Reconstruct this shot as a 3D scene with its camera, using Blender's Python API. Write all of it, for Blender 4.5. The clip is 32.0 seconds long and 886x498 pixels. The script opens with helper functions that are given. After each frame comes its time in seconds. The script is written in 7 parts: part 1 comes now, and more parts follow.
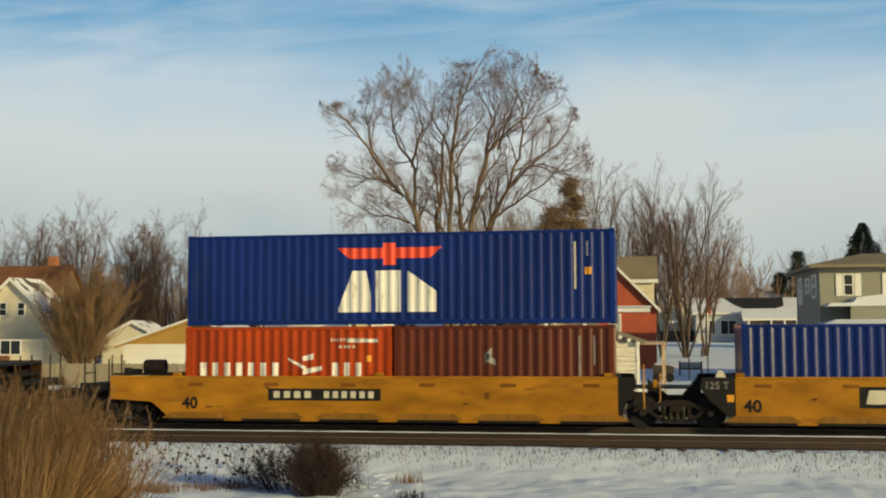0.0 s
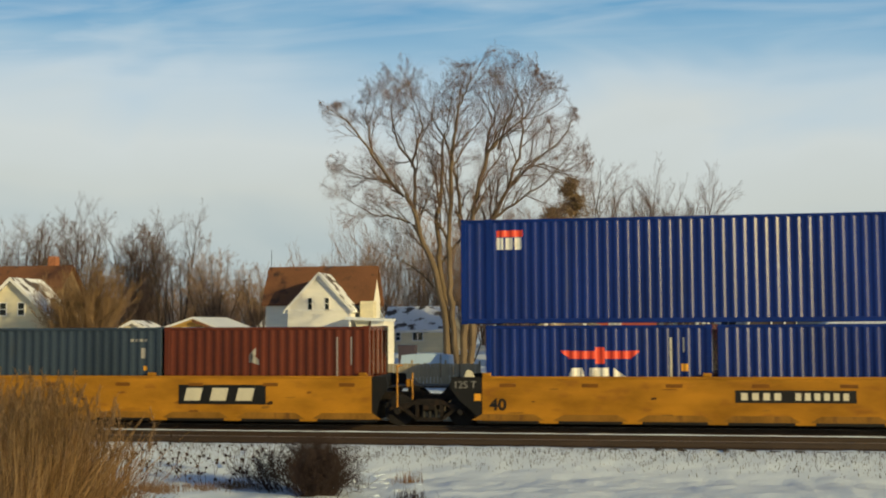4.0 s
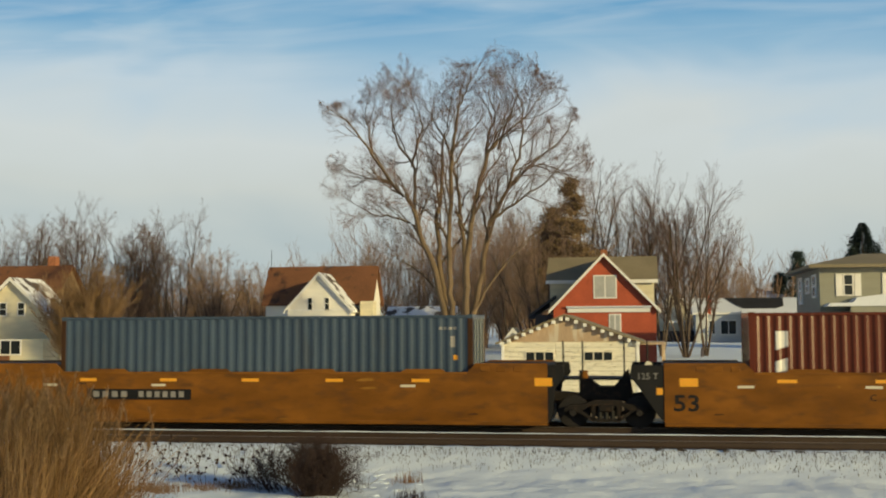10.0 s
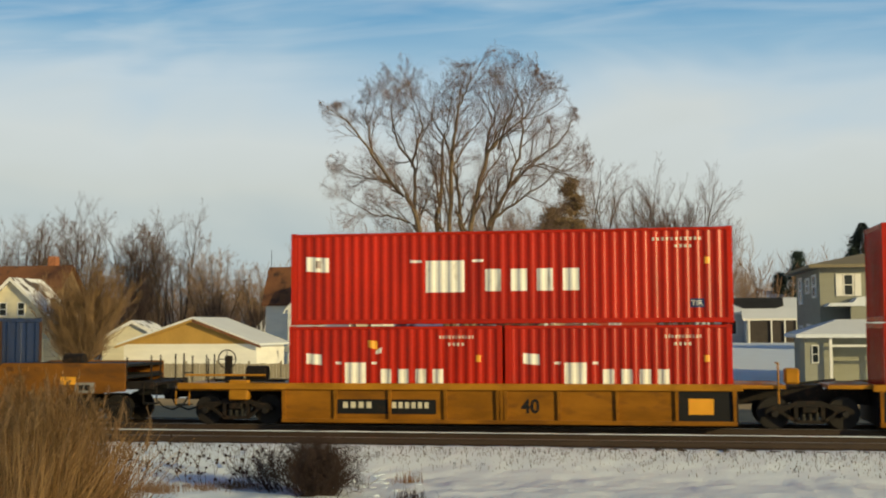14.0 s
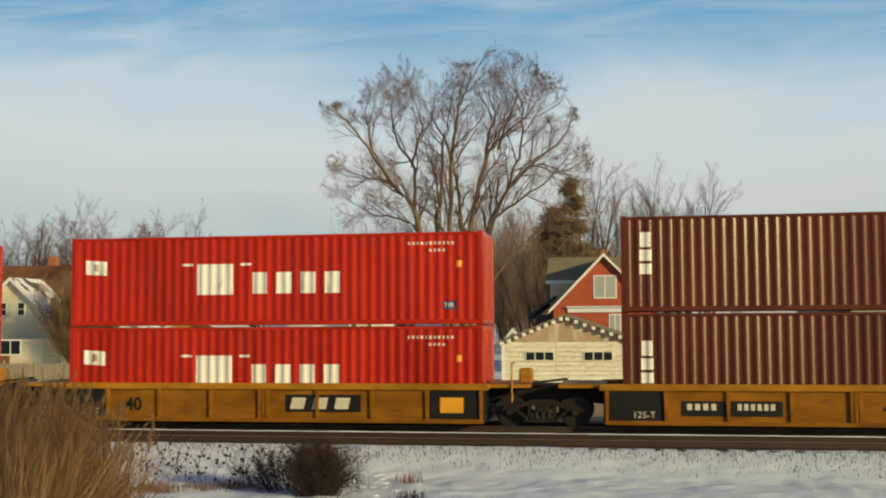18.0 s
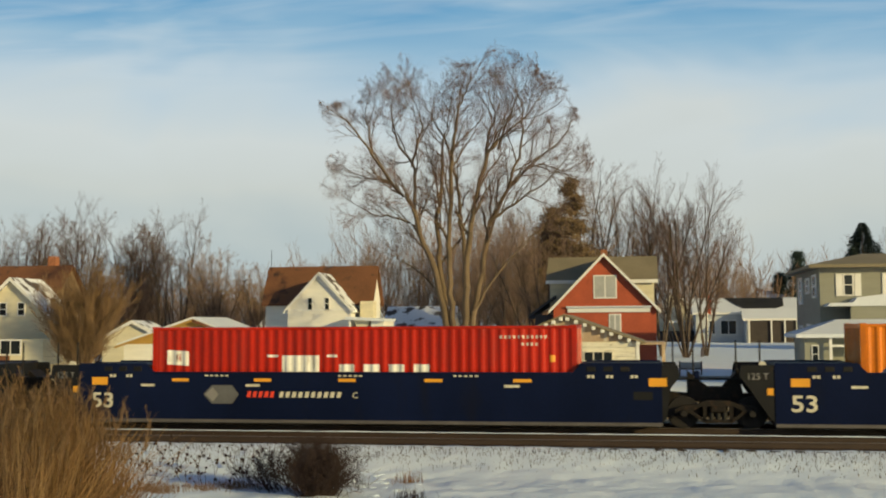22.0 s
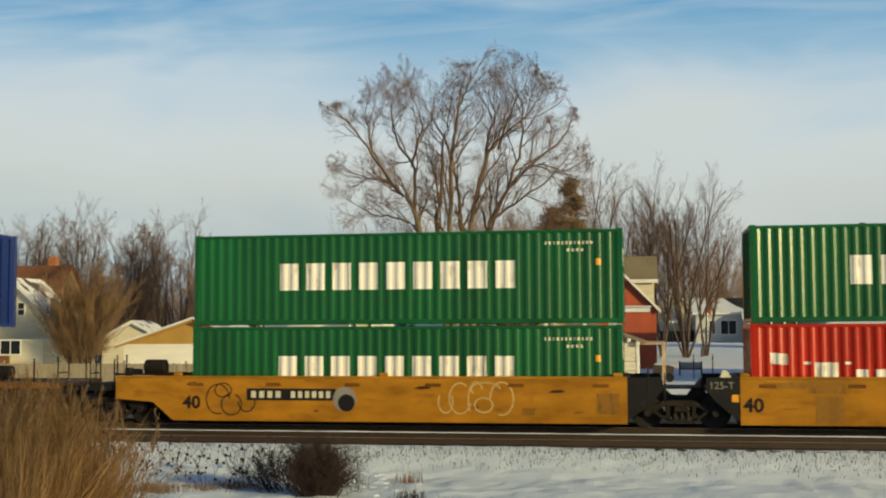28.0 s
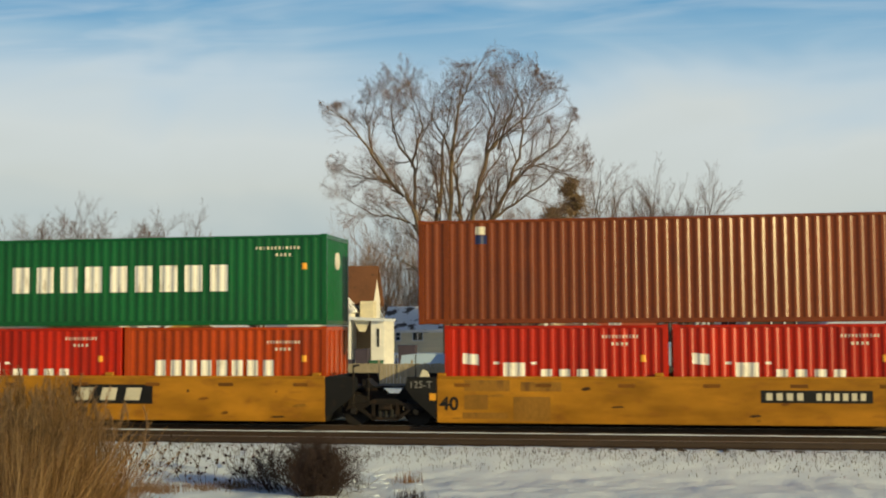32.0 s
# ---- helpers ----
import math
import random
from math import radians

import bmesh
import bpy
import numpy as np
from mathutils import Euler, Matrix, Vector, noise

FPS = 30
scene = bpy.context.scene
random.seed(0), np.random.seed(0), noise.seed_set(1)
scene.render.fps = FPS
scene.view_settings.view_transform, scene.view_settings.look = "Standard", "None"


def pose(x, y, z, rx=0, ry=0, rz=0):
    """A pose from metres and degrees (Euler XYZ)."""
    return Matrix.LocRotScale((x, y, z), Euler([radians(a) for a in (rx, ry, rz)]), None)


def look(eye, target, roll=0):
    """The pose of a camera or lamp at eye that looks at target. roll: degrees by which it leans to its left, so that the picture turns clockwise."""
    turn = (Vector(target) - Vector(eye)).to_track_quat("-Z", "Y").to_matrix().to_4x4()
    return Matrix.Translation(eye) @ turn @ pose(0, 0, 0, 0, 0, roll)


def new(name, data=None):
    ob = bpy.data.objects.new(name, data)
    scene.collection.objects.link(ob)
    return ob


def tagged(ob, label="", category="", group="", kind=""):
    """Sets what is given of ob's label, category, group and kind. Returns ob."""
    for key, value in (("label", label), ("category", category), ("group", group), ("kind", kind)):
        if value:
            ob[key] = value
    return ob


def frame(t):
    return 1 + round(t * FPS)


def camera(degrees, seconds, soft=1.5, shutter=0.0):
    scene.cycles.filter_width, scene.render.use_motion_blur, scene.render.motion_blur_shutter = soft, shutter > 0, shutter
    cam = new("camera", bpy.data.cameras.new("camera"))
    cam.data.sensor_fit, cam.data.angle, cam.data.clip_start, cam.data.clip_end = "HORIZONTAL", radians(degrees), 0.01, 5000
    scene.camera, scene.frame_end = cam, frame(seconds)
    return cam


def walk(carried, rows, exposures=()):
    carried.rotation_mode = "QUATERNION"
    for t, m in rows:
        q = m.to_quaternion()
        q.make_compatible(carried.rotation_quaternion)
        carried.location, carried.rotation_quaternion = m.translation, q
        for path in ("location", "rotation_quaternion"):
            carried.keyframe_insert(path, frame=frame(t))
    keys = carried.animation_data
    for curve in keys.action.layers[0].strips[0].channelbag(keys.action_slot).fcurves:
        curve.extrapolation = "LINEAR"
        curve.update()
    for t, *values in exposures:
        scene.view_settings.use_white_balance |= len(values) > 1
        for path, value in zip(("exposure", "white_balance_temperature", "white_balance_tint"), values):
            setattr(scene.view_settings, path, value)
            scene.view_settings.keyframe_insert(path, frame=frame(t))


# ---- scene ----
# A loaded container train passes from right to left on the far one of two tracks.
# x runs along the track, y away from the camera, z up; rail tops are at z = 0.
TRAIN_Y = 31.51      # the containers' side that faces the camera
EYE = (0.0, 0.0, 2.8)
YAW, PITCH = 0.1726, 0.0659
AIM = (-math.sin(YAW) * math.cos(PITCH), math.cos(YAW) * math.cos(PITCH), 2.8 + math.sin(PITCH))
cam = camera(41.99, 32.0, soft=2.0, shutter=0.08)
walk(cam, [(0.0, look(EYE, AIM, -0.33)), (32.0, look(EYE, AIM, -0.33))], exposures=[(0.0, 0.0), (32.0, 0.0)])

# ---- world, sun ----
SUN_AZ, SUN_EL = radians(56), radians(14.3)   # azimuth from -y towards +x
to_sun = Vector((math.sin(SUN_AZ) * math.cos(SUN_EL), -math.cos(SUN_AZ) * math.cos(SUN_EL), math.sin(SUN_EL)))
world = bpy.data.worlds.new("winter_sky")
scene.world = world
world.use_nodes = True
wn = world.node_tree.nodes
sky = wn.new("ShaderNodeTexSky")
sky.sky_type, sky.sun_disc = "NISHITA", False
sky.sun_elevation = SUN_EL
sky.sun_rotation = math.atan2(to_sun.x, to_sun.y)
sky.air_density, sky.dust_density, sky.ozone_density = 1.0, 0.6, 1.6
wn["Background"].inputs["Strength"].default_value = 0.088
world.node_tree.links.new(sky.outputs[0], wn["Background"].inputs[0])
sun = new("sun", bpy.data.lights.new("sun", "SUN"))
sun.data.energy, sun.data.angle, sun.data.color = 3.7, radians(0.6), (1.0, 0.81, 0.37)
sun.matrix_world = look(to_sun * 300, (0, 0, 0))


# ---- materials ----
def mat(name, col, rough=0.7, metal=0.0, vary=0.25, fine=40.0, coarse=1.5, bump=0.15, depth=0.01, streak=1.0,
        stain=None, amount=0.0, spec=0.5, edge=0.12, island=0.0, drawn=0.0):
    """A surface with grain and blotches; stain mixes a second colour in patches. streak > 1 draws patches out along z."""
    m = bpy.data.materials.new(name)
    m.use_nodes = True
    nt, ns = m.node_tree, m.node_tree.nodes
    b = ns["Principled BSDF"]
    b.inputs["Roughness"].default_value, b.inputs["Metallic"].default_value = rough, metal
    b.inputs["Specular IOR Level"].default_value = spec
    tc, oi = ns.new("ShaderNodeTexCoord"), ns.new("ShaderNodeObjectInfo")
    add, mul, mp = ns.new("ShaderNodeVectorMath"), ns.new("ShaderNodeMath"), ns.new("ShaderNodeMapping")
    mul.operation, mul.inputs[1].default_value = "MULTIPLY", 91.0
    mp.inputs["Scale"].default_value = (1, 1, 1 / streak)
    link = nt.links.new
    link(oi.outputs["Random"], mul.inputs[0])
    link(tc.outputs["Object"], mp.inputs[0])
    link(mp.outputs[0], add.inputs[0])
    link(mul.outputs[0], add.inputs[1])

    def noise_node(scale, detail):
        n = ns.new("ShaderNodeTexNoise")
        n.inputs["Scale"].default_value, n.inputs["Detail"].default_value = scale, detail
        link(add.outputs[0], n.inputs["Vector"])
        return n
    big, small = noise_node(coarse, 5), noise_node(fine, 4)
    mix = ns.new("ShaderNodeMix")
    mix.data_type, mix.blend_type = "RGBA", "MULTIPLY"
    mix.inputs[0].default_value = 1.0
    ramp = ns.new("ShaderNodeMapRange")
    ramp.inputs[3].default_value, ramp.inputs[4].default_value = 1 - vary, 1 + vary
    avg = ns.new("ShaderNodeMath")
    avg.operation = "MULTIPLY_ADD"
    avg.inputs[1].default_value, avg.inputs[2].default_value = 0.4, 0.0
    link(small.outputs[0], avg.inputs[0])
    half = ns.new("ShaderNodeMath")
    half.operation, half.inputs[1].default_value = "MULTIPLY_ADD", 0.6
    link(big.outputs[0], half.inputs[0])
    link(avg.outputs[0], half.inputs[2])
    ramp.inputs[1].default_value, ramp.inputs[2].default_value = 0.3, 0.7
    link(half.outputs[0], ramp.inputs[0])
    mix.inputs[6].default_value = (*col, 1)
    link(ramp.outputs[0], mix.inputs[7])
    out = mix.outputs[2]
    if stain:
        third = noise_node(coarse * 2.3, 8)
        mask = ns.new("ShaderNodeMapRange")
        lo = 0.72 - 0.4 * amount
        mask.inputs[1].default_value, mask.inputs[2].default_value = lo, lo + edge
        link(third.outputs[0], mask.inputs[0])
        two = ns.new("ShaderNodeMix")
        two.data_type = "RGBA"
        link(mask.outputs[0], two.inputs[0])
        link(out, two.inputs[6])
        two.inputs[7].default_value = (*stain, 1)
        out = two.outputs[2]
    if island:
        geo, rnd, tone = ns.new("ShaderNodeNewGeometry"), ns.new("ShaderNodeMapRange"), ns.new("ShaderNodeMix")
        rnd.inputs[3].default_value, rnd.inputs[4].default_value = 1 - island, 1 + island
        tone.data_type, tone.blend_type = "RGBA", "MULTIPLY"
        tone.inputs[0].default_value = 1.0
        link(geo.outputs["Random Per Island"], rnd.inputs[0])
        link(out, tone.inputs[6])
        link(rnd.outputs[0], tone.inputs[7])
        out = tone.outputs[2]
    link(out, b.inputs["Base Color"])
    if drawn:   # sheet rolled upright: gloss drawn out along z
        tg = ns.new("ShaderNodeTangent")
        tg.direction_type, tg.axis = "RADIAL", "Z"
        b.inputs["Anisotropic"].default_value, b.inputs["Anisotropic Rotation"].default_value = drawn, 0.25
        link(tg.outputs[0], b.inputs["Tangent"])
    if bump:
        bn = ns.new("ShaderNodeBump")
        bn.inputs["Strength"].default_value, bn.inputs["Distance"].default_value = bump, depth
        link(half.outputs[0], bn.inputs["Height"])
        link(bn.outputs[0], b.inputs["Normal"])
    return m


RUST = (0.10, 0.045, 0.022)


def paint(name, col, rough=0.36, dirt=0.35, rust=RUST, vary=0.3, spec=0.42, drawn=0.85, streak=3.5):
    return mat(name, col, rough, 0.0, vary, 55, 0.7, 0.02, 0.003, streak, rust, dirt, spec, 0.3, 0.0, drawn)


C = {
    "blue": paint("royal_blue_container_paint", (0.004, 0.020, 0.150), 0.22, 0.27, (0.02, 0.03, 0.07), 0.42, 0.27),
    "navy": paint("navy_container_paint", (0.012, 0.027, 0.088), 0.22, 0.42, (0.03, 0.03, 0.035), 0.42, 0.27),
    "deep": paint("deep_blue_container_paint", (0.004, 0.013, 0.115), 0.22, 0.27, (0.02, 0.02, 0.06), 0.42, 0.27),
    "slate": paint("slate_blue_container_paint", (0.048, 0.072, 0.108), 0.28, 0.37, (0.045, 0.05, 0.06), 0.42, 0.38),
    "teal": paint("teal_container_paint", (0.011, 0.058, 0.12), 0.28, 0.37, (0.03, 0.05, 0.06), 0.42, 0.27),
    "moss": paint("grey_green_container_paint", (0.030, 0.045, 0.068), 0.26, 0.37, (0.045, 0.048, 0.05), 0.42, 0.27),
    "red": paint("red_container_paint", (0.41, 0.017, 0.004), 0.22, 0.32, (0.20, 0.03, 0.02), 0.42, 0.26),
    "vermilion": paint("orange_red_container_paint", (0.37, 0.048, 0.004), 0.22, 0.32, (0.25, 0.04, 0.02), 0.42, 0.26),
    "brown": paint("red_brown_container_paint", (0.102, 0.023, 0.010), 0.23, 0.37, (0.065, 0.018, 0.010), 0.42, 0.27),
    "rust": paint("orange_brown_container_paint", (0.17, 0.036, 0.006), 0.23, 0.32, (0.09, 0.024, 0.010), 0.42, 0.40),
    "orange": paint("orange_container_paint", (0.56, 0.15, 0.006), 0.22, 0.32, (0.28, 0.09, 0.02), 0.42, 0.27),
    "green": paint("green_container_paint", (0.004, 0.088, 0.022), 0.22, 0.27, (0.01, 0.06, 0.025), 0.42, 0.42),
}
M = {
    "yellow": paint("railcar_yellow_paint", (0.38, 0.170, 0.014), 0.5, 0.44, (0.21, 0.080, 0.016), 0.5, 0.25, 0.85, 0.35),
    # the yellow dulled for ribbed sides: grime plus painted-in shade of the recessed panels
    "dullyellow": paint("grimy_and_shaded_yellow_railcar_paint", (0.25, 0.102, 0.010), 0.6, 0.5, (0.13, 0.054, 0.014), 0.5, 0.2, 0.85, 0.35),
    "ochre": paint("weathered_ochre_railcar_paint", (0.188, 0.076, 0.012), 0.6, 0.55, (0.085, 0.04, 0.016), 0.5, 0.25, 0.85, 0.4),
    "rusty": paint("grimy_brown_railcar_paint", (0.052, 0.025, 0.011), 0.65, 0.5, (0.035, 0.019, 0.012), 0.4, 0.3),
    "carblue": paint("dark_blue_railcar_paint", (0.005, 0.009, 0.034), 0.5, 0.4, (0.010, 0.010, 0.014), 0.4, 0.22),
    "black": mat("grimy_black_steel", (0.008, 0.008, 0.009), 0.65, 0, 0.4, 40, 2, 0.3, 0.01, 1, (0.02, 0.014, 0.01), 0.3, 0.3),
    "truck": mat("oily_rusty_cast_steel", (0.010, 0.007, 0.0055), 0.7, 0.0, 0.45, 30, 3, 0.4, 0.01, 1, (0.03, 0.017, 0.010), 0.48, 0.3),
    "wheel": mat("worn_wheel_steel", (0.013, 0.010, 0.009), 0.65, 0.2, 0.3, 40, 3, 0.2),
    "white": mat("white_marking_paint", (0.76, 0.74, 0.68), 0.55, 0, 0.15, 50, 2, 0.05, 0.003, 3, (0.48, 0.44, 0.38), 0.36, 0.3),
    "cream": mat("aged_cream_marking_paint", (0.62, 0.58, 0.46), 0.6, 0, 0.15, 50, 2, 0.05, 0.003, 3),
    "logored": mat("bright_red_marking_paint", (0.75, 0.06, 0.02), 0.5, 0, 0.1, 50, 2, 0.05, 0.003),
    "darkblue": mat("dark_blue_marking_paint", (0.01, 0.025, 0.11), 0.5, 0, 0.1, 50, 2, 0.05, 0.003),
    "amber": mat("amber_reflective_strip", (0.80, 0.36, 0.02), 0.35, 0, 0.1, 50, 2, 0.05, 0.003),
    "grey": mat("faded_grey_marking_paint", (0.24, 0.23, 0.22), 0.6, 0, 0.2, 50, 2, 0.05, 0.003),
    "brightyellow": mat("fresh_yellow_reflective_patch", (0.56, 0.27, 0.01), 0.4, 0, 0.15, 40, 2, 0.03, 0.003),
    "dullgrey": mat("worn_dull_grey_marking", (0.11, 0.11, 0.115), 0.7, 0, 0.3, 30, 2, 0.05, 0.003),
    "faded": mat("dull_tan_overpaint", (0.26, 0.125, 0.02), 0.7, 0, 0.35, 30, 1.5, 0.05, 0.003, 3, (0.15, 0.07, 0.02), 0.4, 0.2),
    "graffiti": mat("pale_spray_paint", (0.52, 0.38, 0.17), 0.7, 0, 0.3, 30, 2, 0.0),
    "castsnow": mat("corner_casting_steel", (0.12, 0.11, 0.11), 0.5, 0.2, 0.3),
}


# ---- mesh helpers ----
def finish(bm, name):
    me = bpy.data.meshes.new(name)
    bmesh.ops.recalc_face_normals(bm, faces=bm.faces)
    bm.to_mesh(me)
    bm.free()
    me.materials.append(None)
    return me


def put(name, me, material, parent=None, m=None, label=""):
    """One object on a mesh that others may share, with a material of its own."""
    ob = new(name, me)
    ob.material_slots[0].link = "OBJECT"
    ob.material_slots[0].material = material
    if parent is not None:
        ob.parent = parent
    if m is not None:
        ob.matrix_basis = m
    if label:
        tagged(ob, label)
    return ob


def part(name, bm, material, parent=None, label="", m=None):
    return put(name, finish(bm, name), material, parent, m, label)


def thing(name, m, label, category, group="", kind=""):
    ob = new(name)
    ob.empty_display_size = 0.3
    ob.matrix_basis = m
    return tagged(ob, label, category, group, kind)


def box(bm, x0, x1, y0, y1, z0, z1, bevel=0.0):
    r = bmesh.ops.create_cube(bm, size=1.0, matrix=Matrix.Translation(((x0 + x1) / 2, (y0 + y1) / 2, (z0 + z1) / 2))
                              @ Matrix.Diagonal((abs(x1 - x0), abs(y1 - y0), abs(z1 - z0), 1)))
    if bevel:
        es = list({e for v in r["verts"] for e in v.link_edges})
        bmesh.ops.bevel(bm, geom=es, offset=bevel, segments=1, affect="EDGES")
    return bm


def cyl(bm, p, q, r, n=10, r2=None):
    p, q = Vector(p), Vector(q)
    d = q - p
    m = Matrix.Translation((p + q) / 2) @ d.to_track_quat("Z", "Y").to_matrix().to_4x4()
    bmesh.ops.create_cone(bm, cap_ends=True, segments=n, radius1=r, radius2=r if r2 is None else r2, depth=d.length, matrix=m)
    return bm


def slab(bm, pts, y0, y1):
    """A polygon in (x, z) given a thickness from y0 to y1."""
    a = [bm.verts.new((x, y0, z)) for x, z in pts]
    b = [bm.verts.new((x, y1, z)) for x, z in pts]
    bm.faces.new(a)
    bm.faces.new(b[::-1])
    n = len(pts)
    for i in range(n):
        bm.faces.new((a[i], b[i], b[(i + 1) % n], a[(i + 1) % n]))
    return bm


def B():
    return bmesh.new()


CACHE = {}


def shared(key, make):
    """The mesh for this key, made once."""
    if key not in CACHE:
        CACHE[key] = finish(make(), key.split("/")[0])
    return CACHE[key]


def lettering(name, body, size, material, parent, x, y, z, squeeze=1.0, turn=0, bold=0.0):
    """Raised words or numbers, readable from the -y side, with the lower left corner at x, z."""
    key = "text/" + body + str(size)
    if key not in CACHE:
        cu = bpy.data.curves.new("words", "FONT")
        cu.body, cu.size, cu.extrude, cu.offset = body, size, 0.002, bold
        cu.resolution_u = 3
        tmp = bpy.data.objects.new("words", cu)
        scene.collection.objects.link(tmp)
        bpy.context.view_layer.update()
        me = bpy.data.meshes.new_from_object(tmp.evaluated_get(bpy.context.evaluated_depsgraph_get()))
        bpy.data.objects.remove(tmp)
        bpy.data.curves.remove(cu)
        me.materials.clear()
        me.materials.append(None)
        CACHE[key] = me
    m = Matrix.Translation((x, y, z)) @ Euler((radians(90), 0, radians(turn))).to_matrix().to_4x4() @ Matrix.Diagonal((squeeze, 1, 1, 1))
    return put(name, CACHE[key], material, parent, m)


# ---- containers ----
PERIOD, WIDE = 0.278, 2.438
# one period of the pressed sheet: share of the period and depth, with eased bends
PRESSED = ((0.0, 0.0), (0.205, 0.0), (0.245, 0.0028), (0.335, 0.0142), (0.385, 0.0213), (0.455, 0.0302), (0.495, 0.0330), (0.735, 0.0330), (0.775, 0.0302), (0.845, 0.0213), (0.895, 0.0142), (0.960, 0.0028))


def ribs(x0, x1):
    """Break points (x, depth) of the trapezoid corrugation between two posts."""
    n = max(1, round((x1 - x0) / PERIOD))
    p = (x1 - x0) / n
    out = []
    for i in range(n):
        a = x0 + i * p
        out += [(a + k * p, d + 0.006) for k, d in PRESSED]
    return out + [(x1, 0.006)]


def spans(L):
    """The corrugated stretches of a side; long boxes have posts at the 40 ft points."""
    if L > 13:
        return [(0.16, 0.70), (0.86, L - 0.86), (L - 0.70, L - 0.16)]
    return [(0.15, L - 0.15)]


def wave(bm, pts, z0, z1, far=False):
    rows = []
    for x, d in pts:
        y = WIDE - d if far else d
        rows.append((bm.verts.new((x, y, z0)), bm.verts.new((x, y, z1))))
    for (a, b), (c, d) in zip(rows, rows[1:]):
        bm.faces.new((a, c, d, b))


def side_mesh(L, H, far):
    bm = B()
    for x0, x1 in spans(L):
        wave(bm, ribs(x0, x1), 0.14, H - 0.09, far)
    return bm


def end_mesh(H):
    """A corrugated front wall in the plane x = 0, facing -x."""
    bm = B()
    prev = None
    for y, d in ribs(0.15, WIDE - 0.15):
        now = (bm.verts.new((d + 0.01, y, 0.14)), bm.verts.new((d + 0.01, y, H - 0.1)))
        if prev:
            bm.faces.new((prev[0], now[0], now[1], prev[1]))
        prev = now
    return bm


def roof_mesh(L, H):
    bm = B()
    prev = None
    for x, d in ribs(0.12, L - 0.12):
        now = (bm.verts.new((x, 0.05, H - 0.012 - d * 0.5)), bm.verts.new((x, WIDE - 0.05, H - 0.012 - d * 0.5)))
        if prev:
            bm.faces.new((prev[0], now[0], now[1], prev[1]))
        prev = now
    return bm


def depth_at(x, L):
    for a, b in spans(L):
        pts = ribs(a, b)
        if a <= x <= b:
            for (p, d), (q, e) in zip(pts, pts[1:]):
                if p <= x <= q:
                    return d + (e - d) * (x - p) / max(q - p, 1e-6)
    return 0.0


def painted(name, shapes, L, material, box_ob, label=""):
    """Painted shapes that lie on the corrugated side. A shape: x0, x1 and its lower and upper z at both ends.
    Emblem shapes become one part each; tiny marks stay together."""
    if name == "emblem" and len(shapes) > 1:
        for s in shapes:
            painted(name, [s], L, material, box_ob, label)
        return None
    cuts = sorted({p for a, b in spans(L) for p, _ in ribs(a, b)})
    bm = B()
    for x0, x1, b0, b1, t0, t1 in shapes:
        xs = [x0] + [c for c in cuts if x0 + 0.004 < c < x1 - 0.004] + [x1]
        prev = None
        for x in xs:
            k = (x - x0) / (x1 - x0)
            y = depth_at(x, L) - 0.004
            now = (bm.verts.new((x, y, b0 + (b1 - b0) * k)), bm.verts.new((x, y, t0 + (t1 - t0) * k)))
            if prev:
                bm.faces.new((prev[0], now[0], now[1], prev[1]))
            prev = now
    ob = part(name, bm, material, box_ob, label)
    if len(shapes) > 1:
        tagged(ob, kind="stuff")
    return ob


def rect(x0, x1, z0, z1):
    return (x0, x1, z0, z0, z1, z1)


def blocks(n, x0, x1, z0, z1, fill=0.72):
    """A word drawn as n plain blocks."""
    p = (x1 - x0) / n
    return [rect(x0 + i * p, x0 + (i + fill) * p, z0, z1) for i in range(n)]


